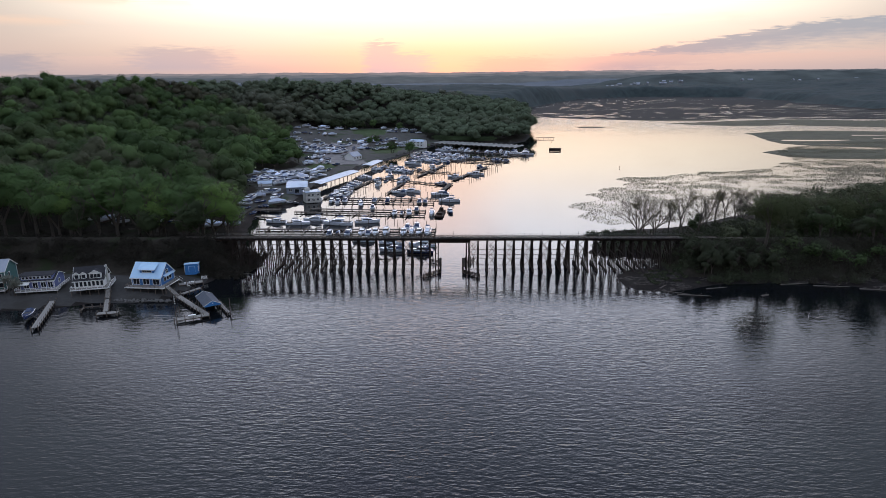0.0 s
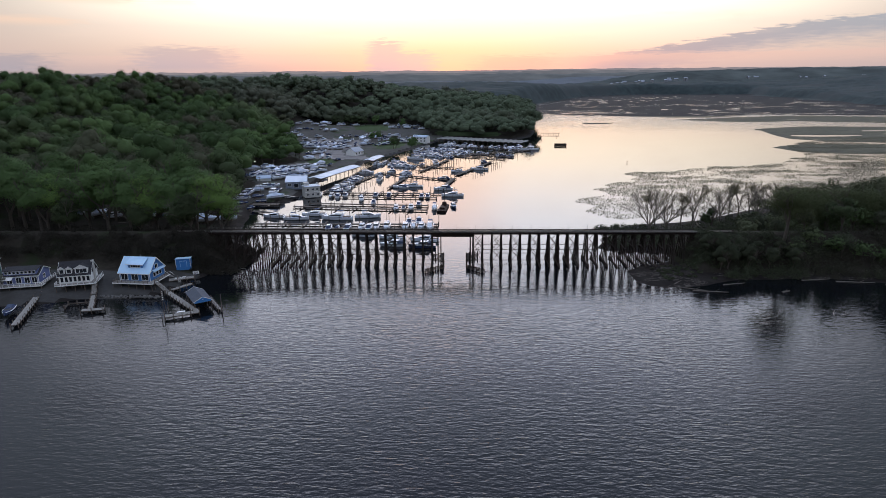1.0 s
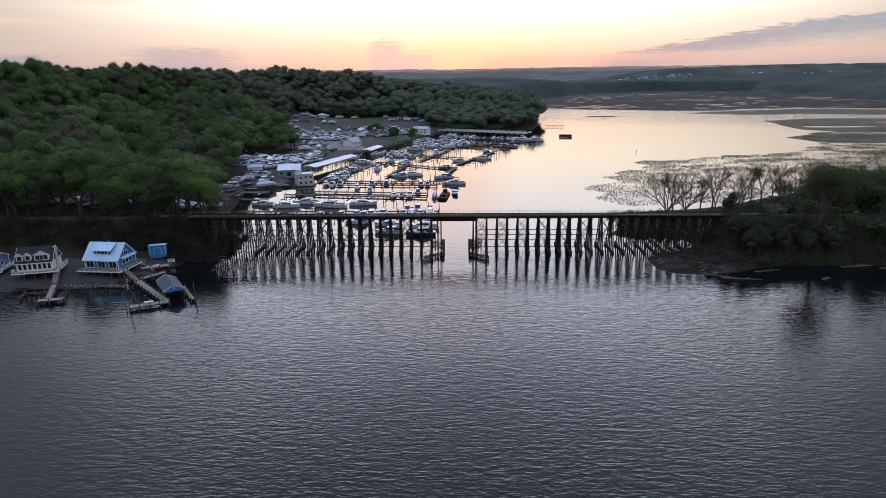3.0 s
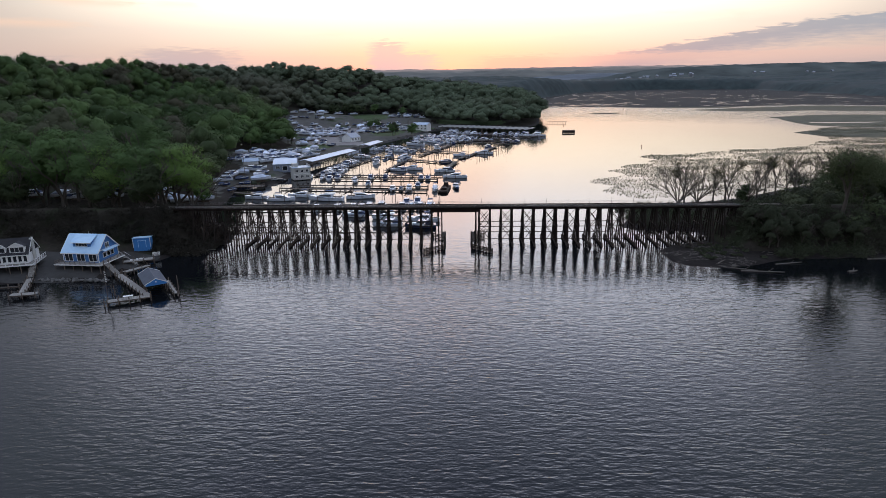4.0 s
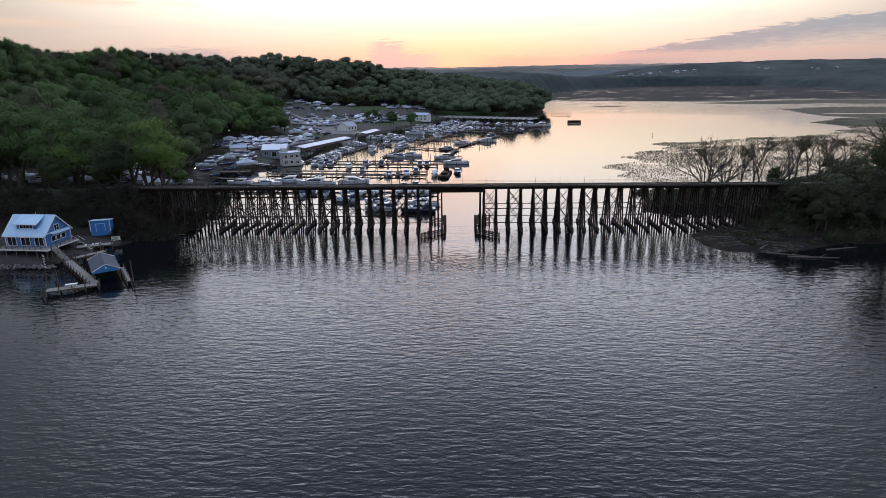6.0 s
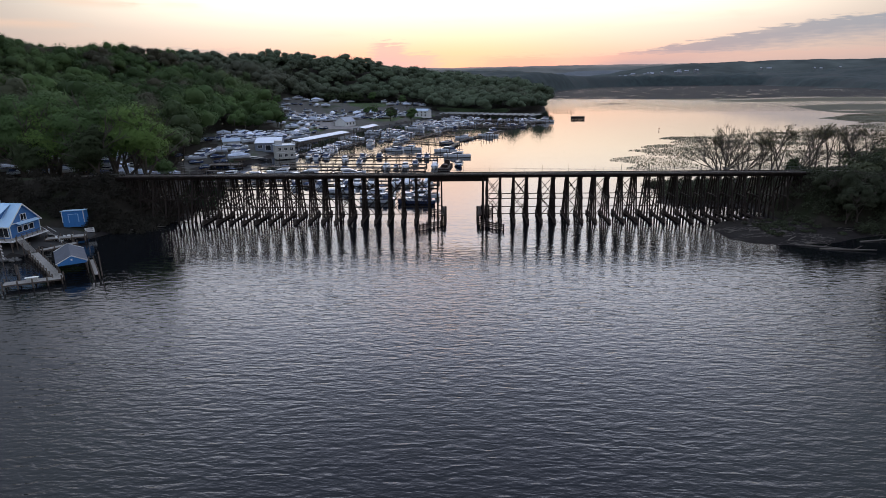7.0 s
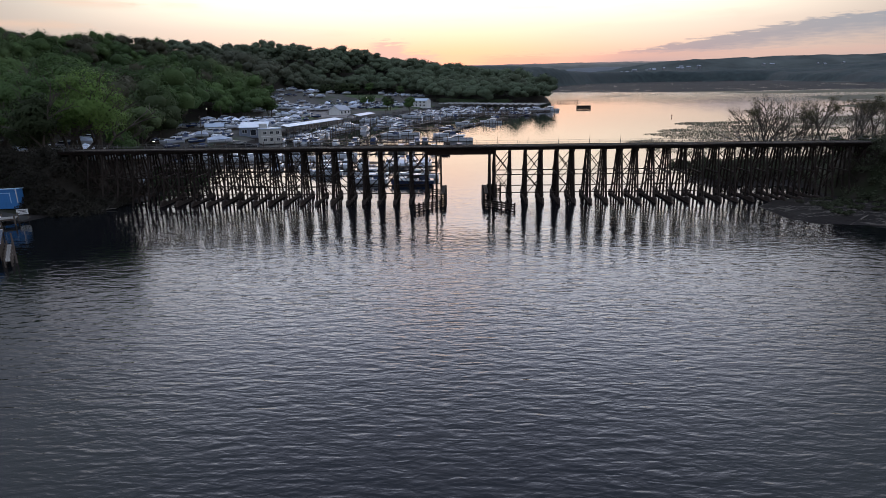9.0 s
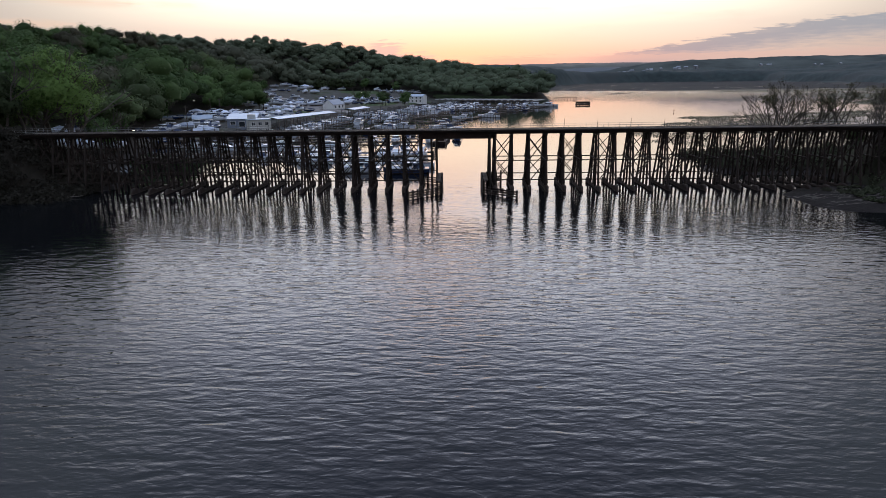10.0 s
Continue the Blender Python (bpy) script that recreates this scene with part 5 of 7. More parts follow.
def deck_on(h, x0, x1, y0, y1, floor, rail_pts, trim=M_WHITE, rail_mat=M_WHITE):
    n = round((y1 - y0) / 0.16) if (x1 - x0) > (y1 - y0) else round((x1 - x0) / 0.16)
    part("deck_floor", Geo().box((x0 + x1) / 2, (y0 + y1) / 2, floor - 0.06, x1 - x0, y1 - y0, 0.12), M_DOCK, h)
    part("deck_fascia", Geo().box((x0 + x1) / 2, y0 - 0.03, floor - 0.16, x1 - x0 + 0.12, 0.06, 0.32).box(x1 + 0.03, (y0 + y1) / 2, floor - 0.16, 0.06, y1 - y0, 0.32), trim, h, "white deck edge board")
    leg = mesh_of("deck_post", Geo().tube((0, 0, -2.0), (0, 0, floor - 0.1), 0.14, 0.13, 7), M_PILE)
    k = max(2, round((x1 - x0) / 3))
    for i in range(k + 1):
        part("deck_post", leg, None, h, m=pose(x0 + 0.2 + (x1 - x0 - 0.4) * i / k, y0 + 0.2, 0))
    if rail_pts:
        railing(h, rail_pts, floor, rail_mat)


def blue_house():
    w, d, fl, ev, rg = 10.8, 8.6, 1.9, 5.0, 9.1
    gz = 1.3
    h = house_frame("house", "blue clapboard house on stilts with pale blue metal roof", pose(-100.2, -35.9, gz, 0, 0, -5), w, d, fl, ev, rg, M_BLUE, M_BLUEROOF, roof_label="pale blue standing seam roof")
    seam = mesh_of("roof_seam", Geo().beam((0, 0, rg + 0.17), (0, -(d / 2 + 0.5), ev - (rg - ev) / (d / 2) * 0.5 + 0.17), 0.05, 0.06), M_BLUEROOF)
    for k in range(26):
        part("roof_seam", seam, None, h, m=pose(-w / 2 + 0.2 + (w - 0.4) * k / 25, 0, 0))
    # the wide shed dormer
    dw, y0, zt = 5.4, -3.2, 7.4
    part("dormer", Geo().add([(-dw / 2, y0, 6.0), (dw / 2, y0, 6.0), (dw / 2, y0, zt), (-dw / 2, y0, zt), (-dw / 2, -0.9, 8.4), (dw / 2, -0.9, 8.4)],
                             [(0, 1, 2, 3), (1, 5, 2), (0, 3, 4), (3, 2, 5, 4), (0, 4, 5, 1)]), M_BLUE, h)
    part("dormer_roof", Geo().slab([(-dw / 2 - 0.5, y0 - 0.5, zt + 0.08), (dw / 2 + 0.5, y0 - 0.5, zt + 0.08), (dw / 2 + 0.5, -0.3, rg + 0.08), (-dw / 2 - 0.5, -0.3, rg + 0.08)], 0.14), M_BLUEROOF, h)
    part("dormer_fascia", Geo().box(0, y0 - 0.53, zt + 0.02, dw + 1.0, 0.05, 0.2), M_WHITE, h)
    window(h, 0, y0 - 0.04, 6.85, 3.4, 0.85, panes=4)
    for x in (-3.7, 0.0, 3.7):
        window(h, x, -d / 2 - 0.04, fl + 1.4, 2.3, 2.0, panes=2)
    for y, z, ww, hh, n in ((0, ev + 1.1, 1.5, 1.3, 2), (-1.6, fl + 1.6, 1.2, 1.2, 1), (0.1, fl + 1.6, 1.2, 1.2, 1), (1.8, fl + 1.6, 1.2, 1.2, 1)):
        window(h, w / 2 + 0.04, y, z, ww, hh, 90, n)
    part("belt_board", Geo().box(w / 2 + 0.03, 0, ev + 0.05, 0.08, d, 0.22), M_WHITE, h)
    part("porch_roof", Geo().slab([(w / 2, -2.6, ev + 0.15), (w / 2 + 1.0, -2.6, ev - 0.2), (w / 2 + 1.0, 3.6, ev - 0.2), (w / 2, 3.6, ev + 0.15)], 0.1), M_BLUEROOF, h)
    deck_on(h, -w / 2 - 1.4, w / 2 + 1.9, -d / 2 - 2.4, -d / 2, fl, [(-w / 2 - 0.9, -d / 2 - 0.1), (-w / 2 - 0.9, -d / 2 - 2.5), (w / 2 + 0.6, -d / 2 - 2.5)], M_WHITE, M_PILE)
    part("side_deck", Geo().box(w / 2 + 1.1, -0.1, fl - 0.06, 2.2, d - 0.4, 0.12), M_DOCK, h)
    part("side_fascia", Geo().box(w / 2 + 2.22, -1.4, fl - 0.16, 0.06, d + 2.2, 0.32), M_WHITE, h)
    railing(h, [(w / 2 + 2.1, -d / 2 - 0.9), (w / 2 + 2.1, d / 2 - 0.4)], fl, M_PILE)
    for k in range(9):
        part("stair_tread", Geo().box(w / 2 + 1.2, d / 2 - 0.1 + 0.26 * k, fl - 0.2 - 0.22 * k, 1.6, 0.28, 0.05), M_DOCK, h)
    for s in (-0.85, 0.85):
        part("stair_rail", Geo().beam((w / 2 + 1.2 + s, d / 2 - 0.2, fl + 0.85), (w / 2 + 1.2 + s, d / 2 + 2.2, fl - 1.05), 0.08, 0.1), M_WHITE, h)
    part("vent_pipe", Geo().tube((0.2, 0.3, rg - 0.4), (0.2, 0.3, rg + 0.7), 0.08, n=8), M_GALV, h)
    return h


def dormer_gable(h, x, y, z, w, hgt, peak, wall, roof, panes):
    """A small gabled dormer whose face stands at y."""
    back = y + 2.6
    part("dormer", Geo().add([(x - w / 2, y, z), (x + w / 2, y, z), (x + w / 2, y, z + hgt), (x, y, z + peak), (x - w / 2, y, z + hgt), (x - w / 2, back, z + hgt), (x, back, z + peak), (x + w / 2, back, z + hgt)],
                             [(0, 1, 2, 3, 4), (1, 7, 2), (0, 4, 5), (0, 5, 6, 7, 1)]), wall, h)
    for s in (-1, 1):
        c = [(x, y - 0.25, z + peak + 0.1), (x, back, z + peak + 0.1), (x + s * (w / 2 + 0.25), back, z + hgt - 0.02), (x + s * (w / 2 + 0.25), y - 0.25, z + hgt - 0.02)]
        part("dormer_roof", Geo().slab(c if s < 0 else c[::-1], 0.1), roof, h)
        part("dormer_trim", Geo().beam((x, y - 0.27, z + peak + 0.04), (x + s * (w / 2 + 0.25), y - 0.27, z + hgt - 0.06), 0.06, 0.2), M_WHITE, h)
    window(h, x, y - 0.05, z + hgt * 0.52, w - 0.55, hgt * 0.72, panes=panes)


def dormered_house():
    w, d, fl, ev, rg = 9.4, 7.4, 2.4, 5.2, 8.9
    h = house_frame("house", "white-trimmed house with charcoal dormered roof on stilts", pose(-119.9, -40.0, 1.3, 0, 0, 16), w, d, fl, ev, rg, M_WHITE, M_DARKROOF, over=0.4, roof_label="charcoal shingle roof")
    for x in (-3.7, -1.5):
        dormer_gable(h, x, -3.35, 5.5, 1.75, 1.75, 2.5, M_WHITE, M_DARKROOF, 1)
    dormer_gable(h, 2.2, -3.5, 5.4, 3.8, 1.9, 3.0, M_WHITE, M_DARKROOF, 3)
    for k in range(7):
        window(h, -3.9 + 1.3 * k, -d / 2 - 0.04, fl + 1.3, 0.85, 1.75, panes=1)
    part("gable_shingles", Geo().add([(w / 2 + 0.06, -d / 2, ev - 0.1), (w / 2 + 0.06, d / 2, ev - 0.1), (w / 2 + 0.06, 0, rg - 0.05), (w / 2 + 0.02, -d / 2, ev - 0.1), (w / 2 + 0.02, d / 2, ev - 0.1), (w / 2 + 0.02, 0, rg - 0.05)], [(0, 1, 2), (5, 4, 3), (0, 3, 4, 1), (1, 4, 5, 2), (2, 5, 3, 0)]), M_DARKROOF, h, "charcoal shingled gable end")
    part("frieze", Geo().box(0, -d / 2 - 0.03, ev - 0.25, w, 0.07, 0.3), M_WHITE, h)
    part("chimney", Geo().box(w / 2 + 0.1, 0.2, (fl + rg) / 2, 0.5, 1.6, rg - fl), M_CREAM, h, "pale boxed chimney")
    deck_on(h, -w / 2 - 1.0, w / 2 + 1.3, -d / 2 - 1.9, -d / 2, fl, [(-w / 2 - 0.9, -d / 2), (-w / 2 - 0.9, -d / 2 - 1.8), (w / 2 - 0.2, -d / 2 - 1.8)])
    part("side_deck", Geo().box(w / 2 + 0.9, 0, fl - 0.06, 1.8, d, 0.12), M_DOCK, h)
    part("side_fascia", Geo().box(w / 2 + 1.82, -1.1, fl - 0.16, 0.06, d + 2.2, 0.32), M_WHITE, h)
    railing(h, [(w / 2 + 1.7, -d / 2 - 0.5), (w / 2 + 1.7, d / 2)], fl, M_WHITE)
    return h


def slate_house():
    w, d, fl, ev, rg = 10.8, 8.4, 1.9, 4.7, 6.6
    h = house_frame("house", "slate blue cottage with long window dormer and deck", pose(-138.2, -39.6, 1.3, 0, 0, 12), w, d, fl, ev, rg, M_SLATEBLUE, M_DARKROOF, over=0.3, roof_label="dark shingle roof")
    part("dormer", Geo().box(0, -2.0, 5.75, w - 0.8, 3.6, 1.5), M_SLATEBLUE, h)
    part("dormer_roof", Geo().slab([(-w / 2 + 0.1, -4.1, 6.62), (w / 2 - 0.1, -4.1, 6.62), (w / 2 - 0.1, 0.3, 6.95), (-w / 2 + 0.1, 0.3, 6.95)], 0.12), M_DARKROOF, h)
    for k in range(8):
        window(h, -4.2 + 1.2 * k, -3.84, 5.85, 0.8, 0.8, panes=1)
    for x in (-3.4, -0.6, 2.0, 4.2):
        window(h, x, -d / 2 - 0.04, fl + 1.3, 1.5, 1.9, panes=2)
    part("awning", Geo().slab([(-5.1, -d / 2 - 2.0, fl + 2.1), (-2.0, -d / 2 - 2.0, fl + 2.1), (-2.0, -d / 2, fl + 2.6), (-5.1, -d / 2, fl + 2.6)], 0.06), M_WHITE, h, "white folding awning")
    window(h, w / 2 + 0.04, 0, fl + 1.5, 1.4, 1.3, 90, 2)
    deck_on(h, -w / 2 - 0.8, w / 2 + 1.8, -d / 2 - 2.6, -d / 2, fl, [(-w / 2 - 0.7, -d / 2), (-w / 2 - 0.7, -d / 2 - 2.5), (w / 2 + 1.7, -d / 2 - 2.5), (w / 2 + 1.7, d / 2)])
    part("side_deck", Geo().box(w / 2 + 0.9, 0, fl - 0.06, 1.8, d, 0.12), M_DOCK, h)
    return h


def teal_house():
    w, d, fl, ev, rg = 8.5, 9.0, 2.0, 8.4, 11.4
    h = house_frame("house", "tall teal clapboard house on stilts with balcony", pose(-153.2, -40.5, 1.3, 0, 0, 14), w, d, fl, ev, rg, M_TEAL, M_GREYROOF, over=0.4)
    for z in (fl + 1.5, fl + 4.5):
        for x in (-2.4, 0.2, 2.6):
            window(h, x, -d / 2 - 0.04, z, 1.3, 1.7, panes=1)
        window(h, w / 2 + 0.04, -1.5, z, 1.1, 1.4, 90, 1)
    for z in (fl, fl + 3.1):
        deck_on(h, -w / 2, w / 2, -d / 2 - 2.0, -d / 2, z, [(-w / 2, -d / 2 - 1.9), (w / 2, -d / 2 - 1.9)])
    return h


def blue_shed():
    s = thing("shed", "small bright blue shed with white trim on the bank", "shed", m=pose(-91.9, -22.4, 3.0, 0, 0, 16))
    w, d, hh = 4.9, 3.4, 3.0
    part("wall", Geo().add([(-w / 2, -d / 2, -1.2), (w / 2, -d / 2, -1.2), (w / 2, d / 2, -1.2), (-w / 2, d / 2, -1.2), (-w / 2, -d / 2, hh), (w / 2, -d / 2, hh), (w / 2, d / 2, hh - 0.4), (-w / 2, d / 2, hh - 0.4)],
                           [(3, 2, 1, 0), (4, 5, 6, 7), (0, 1, 5, 4), (1, 2, 6, 5), (2, 3, 7, 6), (3, 0, 4, 7)]), M_SHEDBLUE, s)
    part("roof", Geo().slab([(-w / 2 - 0.2, -d / 2 - 0.25, hh + 0.12), (w / 2 + 0.2, -d / 2 - 0.25, hh + 0.12), (w / 2 + 0.2, d / 2 + 0.2, hh - 0.32), (-w / 2 - 0.2, d / 2 + 0.2, hh - 0.32)], 0.12), M_BLUEROOF, s)
    part("door", Geo().box(0.1, -d / 2 - 0.03, 1.05, 2.1, 0.06, 2.1), M_SHEDBLUE, s)
    part("door_frame", Geo().box(0.1, -d / 2 - 0.05, 2.16, 2.4, 0.08, 0.12).box(-1.0, -d / 2 - 0.05, 1.05, 0.12, 0.08, 2.1).box(1.2, -d / 2 - 0.05, 1.05, 0.12, 0.08, 2.1), M_BLUEROOF, s)
    for x in (-w / 2, w / 2):
        part("corner_board", Geo().box(x, -d / 2, hh / 2, 0.16, 0.16, hh), M_WHITE, s)


def plank_run(name, label, pts, width, z, z_end=None, category="dock", piles=True, material=M_DOCK, m=None, group="", rail=False):
    """A dock of planks along corner points, on piles."""
    t = thing(name, label, category, group, m)
    total = sum(math.hypot(b[0] - a[0], b[1] - a[1]) for a, b in zip(pts, pts[1:]))
    gone = 0.0
    plank = mesh_of("plank", Geo().box(0, 0, 0, 0.27, width, 0.06), material)
    pile = mesh_of("dock_post", Geo().tube((0, 0, -2.4), (0, 0, 0.75), 0.14, 0.13, 7), M_PILE)
    for (ax, ay), (bx, by) in zip(pts, pts[1:]):
        L = math.hypot(bx - ax, by - ay)
        turn = math.degrees(math.atan2(by - ay, bx - ax))
        ux, uy = (bx - ax) / L, (by - ay) / L
        zz = lambda s: z if z_end is None else z + (z_end - z) * (gone + s) / total
        s = 0.15
        while s < L:
            part("plank", plank, None, t, m=pose(ax + ux * s, ay + uy * s, zz(s), 0, 0, turn))
            s += 0.3
        for side in (-1, 1):
            ox, oy = -uy * side * (width / 2 - 0.12), ux * side * (width / 2 - 0.12)
            part("stringer", Geo().beam((ax + ox, ay + oy, zz(0) - 0.17), (bx + ox, by + oy, zz(L) - 0.17), 0.1, 0.26), M_PILE, t)
            if piles:
                n = max(1, round(L / 2.6))
                for k in range(n + 1):
                    q = L * k / n
                    part("dock_post", pile, None, t, m=pose(ax + ux * q + ox * 1.15, ay + uy * q + oy * 1.15, zz(q)))
        gone += L
    return t


def shore_things():
    blue_house()
    dormered_house()
    slate_house()
    teal_house()
    blue_shed()
    # the blue house's dock
    plank_run("dock_ramp", "narrow grey board ramp down from the house deck", [(-92.6, -41.6), (-87.5, -45.0)], 1.5, 3.3, 1.15, group="docks on the shore")
    plank_run("dock", "weathered grey board dock with a long end platform", [(-87.8, -44.6), (-71.2, -61.0)], 1.8, 1.0, group="docks on the shore")
    plank_run("dock", "grey board end platform of the dock", [(-70.0, -61.4), (-78.6, -65.6)], 2.2, 1.0, group="docks on the shore")
    plank_run("walkway", "short board walk from the bank to the dock", [(-87.0, -43.2), (-83.0, -37.0)], 1.6, 1.2, group="docks on the shore", category="walkway")
    box = thing("dock_box", "white storage bench on the dock platform", "bench", m=pose(-74.6, -63.4, 1.04, 0, 0, 26))
    part("chest", Geo().box(0, 0, 0.28, 1.9, 0.6, 0.56), M_CREAM, box)
    part("lid", Geo().box(0, 0, 0.60, 2.3, 0.8, 0.07), M_WHITE, box)
    pole = thing("flagpole", "tall slim pole with hanging pennants at the dock", "pole", m=pose(-80.4, -62.4, 0))
    part("mast", Geo().tube((0, 0, -2), (0, 0, 8.2), 0.09, 0.05, 7), M_PILE, pole)
    for k in range(5):
        part("pennant", Geo().slab([(0.05, 0, 7.8 - 0.62 * k), (0.42, 0.06, 7.6 - 0.62 * k), (0.40, 0.12, 7.35 - 0.62 * k), (0.05, 0.04, 7.4 - 0.62 * k)], 0.03), M_WHITE, pole)
    for x, y, hh in ((-80.9, -58.6, 2.6), (-82.6, -57.0, 2.2), (-78.9, -66.6, 2.0), (-64.6, -57.6, 5.0)):
        p = thing("mooring_post", "single weathered mooring pile in the shallows", "pile", "mooring piles by the docks", pose(x, y, 0))
        part("shaft", Geo().tube((0, 0, -2), (0, 0, hh), 0.14, 0.11, 7), M_PILE, p)
    # boathouse: open roof on posts over a slip
    b = thing("boathouse", "open boathouse with grey gable roof and blue gable end", "boathouse", m=pose(-73.6, -53.0, 0, 0, 0, 36))
    w, L, ev, rg = 5.0, 11.6, 2.75, 4.1
    for s in (-1, 1):
        c = [(0, -L / 2, rg + 0.1), (0, L / 2, rg + 0.1), (s * (w / 2 + 0.3), L / 2, ev), (s * (w / 2 + 0.3), -L / 2, ev)]
        part("roof", Geo().slab(c if s < 0 else c[::-1], 0.1), M_DULLROOF, b, "grey metal roof sheet")
        part("eave_beam", Geo().box(s * w / 2, 0, ev - 0.1, 0.16, L - 0.3, 0.22), M_WHITE, b)
        for k in range(5):
            y = -L / 2 + 0.3 + (L - 0.6) * k / 4
            part("boathouse_post", Geo().tube((s * w / 2, y, -2), (s * w / 2, y, ev - 0.1), 0.12, n=7), M_PILE, b)
    for y in (-L / 2 + 0.12, L / 2 - 0.12):
        part("gable_panel", Geo().add([(-w / 2, y - 0.05, ev - 0.35), (w / 2, y - 0.05, ev - 0.35), (w / 2, y - 0.05, ev), (0, y - 0.05, rg), (-w / 2, y - 0.05, ev), (-w / 2, y + 0.05, ev - 0.35), (w / 2, y + 0.05, ev - 0.35), (w / 2, y + 0.05, ev), (0, y + 0.05, rg), (-w / 2, y + 0.05, ev)],
                                      [(0, 1, 2, 3, 4), (9, 8, 7, 6, 5), (0, 5, 6, 1)]), M_SHEDBLUE, b, "bright blue gable end")
        part("gable_trim", Geo().beam((-w / 2 - 0.3, y - 0.1, ev + 0.03), (0, y - 0.1, rg + 0.08), 0.06, 0.16).beam((0, y - 0.1, rg + 0.08), (w / 2 + 0.3, y - 0.1, ev + 0.03), 0.06, 0.16), M_WHITE, b)
    part("gable_lamp", Geo().box(0, -L / 2 - 0.1, rg - 0.7, 0.3, 0.2, 0.3), M_WHITE, b)
    plank_run("finger_pier", "narrow board pier along the boathouse slip", [(-71.6, -49.6), (-64.4, -59.6)], 1.0, 0.9, group="docks on the shore", category="pier")
    # the two other docks
    plank_run("dock_ramp", "white railed ramp down from the dormered house", [(-113.2, -42.4), (-110.4, -48.2)], 1.5, 3.3, 1.3, group="docks on the shore")
    plank_run("dock", "grey board dock reaching into the shallows", [(-110.6, -48.0), (-104.8, -59.2)], 1.6, 1.0, group="docks on the shore")
    plank_run("dock", "short grey board end platform of the dock", [(-106.6, -61.0), (-100.6, -59.6)], 2.0, 1.0, group="docks on the shore")
    plank_run("dock", "old low board walk beside the dock", [(-107.6, -52.6), (-115.0, -54.4), (-114.0, -57.8)], 0.5, 0.6, group="docks on the shore", material=M_DOCK_DARK)
    plank_run("dock", "long narrow grey dock with a boat on its lift", [(-129.6, -47.0), (-119.2, -72.4)], 1.9, 1.0, group="docks on the shore")
    # timber wall and riprap along the bank
    rnd = random.Random(17)
    rock = []
    for k in range(4):
        g, rng = Geo(), random.Random(60 + k)
        rings = []
        for z, r in ((-0.35, 0.25), (-0.15, 0.5), (0.15, 0.45), (0.34, 0.2)):
            rings.append([(math.cos(a) * r * rng.uniform(0.75, 1.2), math.sin(a) * r * rng.uniform(0.75, 1.2), z + rng.uniform(-0.05, 0.05)) for a in [i * 1.2566 for i in range(5)]])
        rock.append(mesh_of("rock", g.loft(rings), M_ROCK))
    riprap = thing("riprap", "row of grey riprap stones along the bank", "riprap")
    for k in range(110):
        x = rnd.uniform(-108.5, -89)
        part("rock", rock[k % 4], None, riprap, m=pose(x, -47.6 + 0.12 * (x + 100) * -0.1 + rnd.uniform(-0.9, 0.9), rnd.uniform(0.1, 0.6), 0, 0, rnd.uniform(0, 360)) @ Matrix.Diagonal((rnd.uniform(0.45, 0.95),) * 3 + (1,)))
    sign = thing("sign_board", "white notice board on two posts at the bank", "sign", m=pose(-85.6, -27.2, on_ground(-85.6, -27.2), 0, 0, 22))
    part("board", Geo().box(0, 0, 1.5, 2.1, 0.08, 1.1), M_WHITE, sign)
    for k, wd in enumerate((1.5, 1.2, 1.6)):
        part("lettering_bar", Geo().box(0, -0.05, 1.8 - 0.28 * k, wd, 0.02, 0.1), M_DARKROOF, sign)
    for x in (-0.85, 0.85):
        part("sign_post", Geo().box(x, 0.06, 0.7, 0.1, 0.1, 2.4), M_PILE, sign)
    chair = thing("garden_chair", "white slatted garden chair on the bank terrace", "chair", "white chairs on the terrace", pose(-90.4, -33.0, on_ground(-90.4, -33), 0, 0, 20))
    seat = part("seat", Geo().box(0, 0, 0.36, 0.62, 0.6, 0.05), M_WHITE, chair)
    part("backrest", Geo().slab([(-0.3, 0.28, 0.36), (0.3, 0.28, 0.36), (0.34, 0.55, 1.1), (-0.34, 0.55, 1.1)], 0.05), M_WHITE, chair)
    for x in (-0.33, 0.33):
        part("arm", Geo().box(x, 0, 0.58, 0.12, 0.72, 0.04), M_WHITE, chair)
        for y in (-0.28, 0.28):
            part("leg", Geo().box(x, y, 0.2, 0.07, 0.07, 0.75), M_WHITE, chair)
    for x, y, a in ((-89.4, -32.0, -10), (-88.5, -31.2, 30), (-87.8, -30.6, 60), (-88.9, -33.4, 160)):
        copy_thing(chair, pose(x, y, on_ground(x, y), 0, 0, a))
    plank_run("terrace", "board terrace beside the blue house", [(-92.5, -33.5), (-85.0, -30.0)], 2.6, 1.25, category="terrace", piles=True)
    # driftwood and stranded trunks on the sandbar
    for x, y, L, a, r in ((87, -38.5, 9, -28, 0.22), (92, -41, 11, -12, 0.25), (116.5, -41, 2.6, 10, 0.4), (121, -59.5, 4, 60, 0.13), (123.5, -60.5, 3, 20, 0.1), (103, -33.5, 8, 8, 0.2), (133, -29, 10, 4, 0.25), (145, -31.5, 12, -10, 0.25),
                          (84, -33, 4, 40, 0.15), (158, -35, 9, -16, 0.3), (86.5, -36.2, 1.6, 0, 0.35), (-78, -20.5, 7, 12, 0.16), (-74, -18, 6, 6, 0.14)):
        t = thing("drift_log", "bleached drift log stranded at the water's edge", "log", "drift logs", pose(x, y, max(0.05, on_ground(x, y) + 0.1), 0, 0, a))
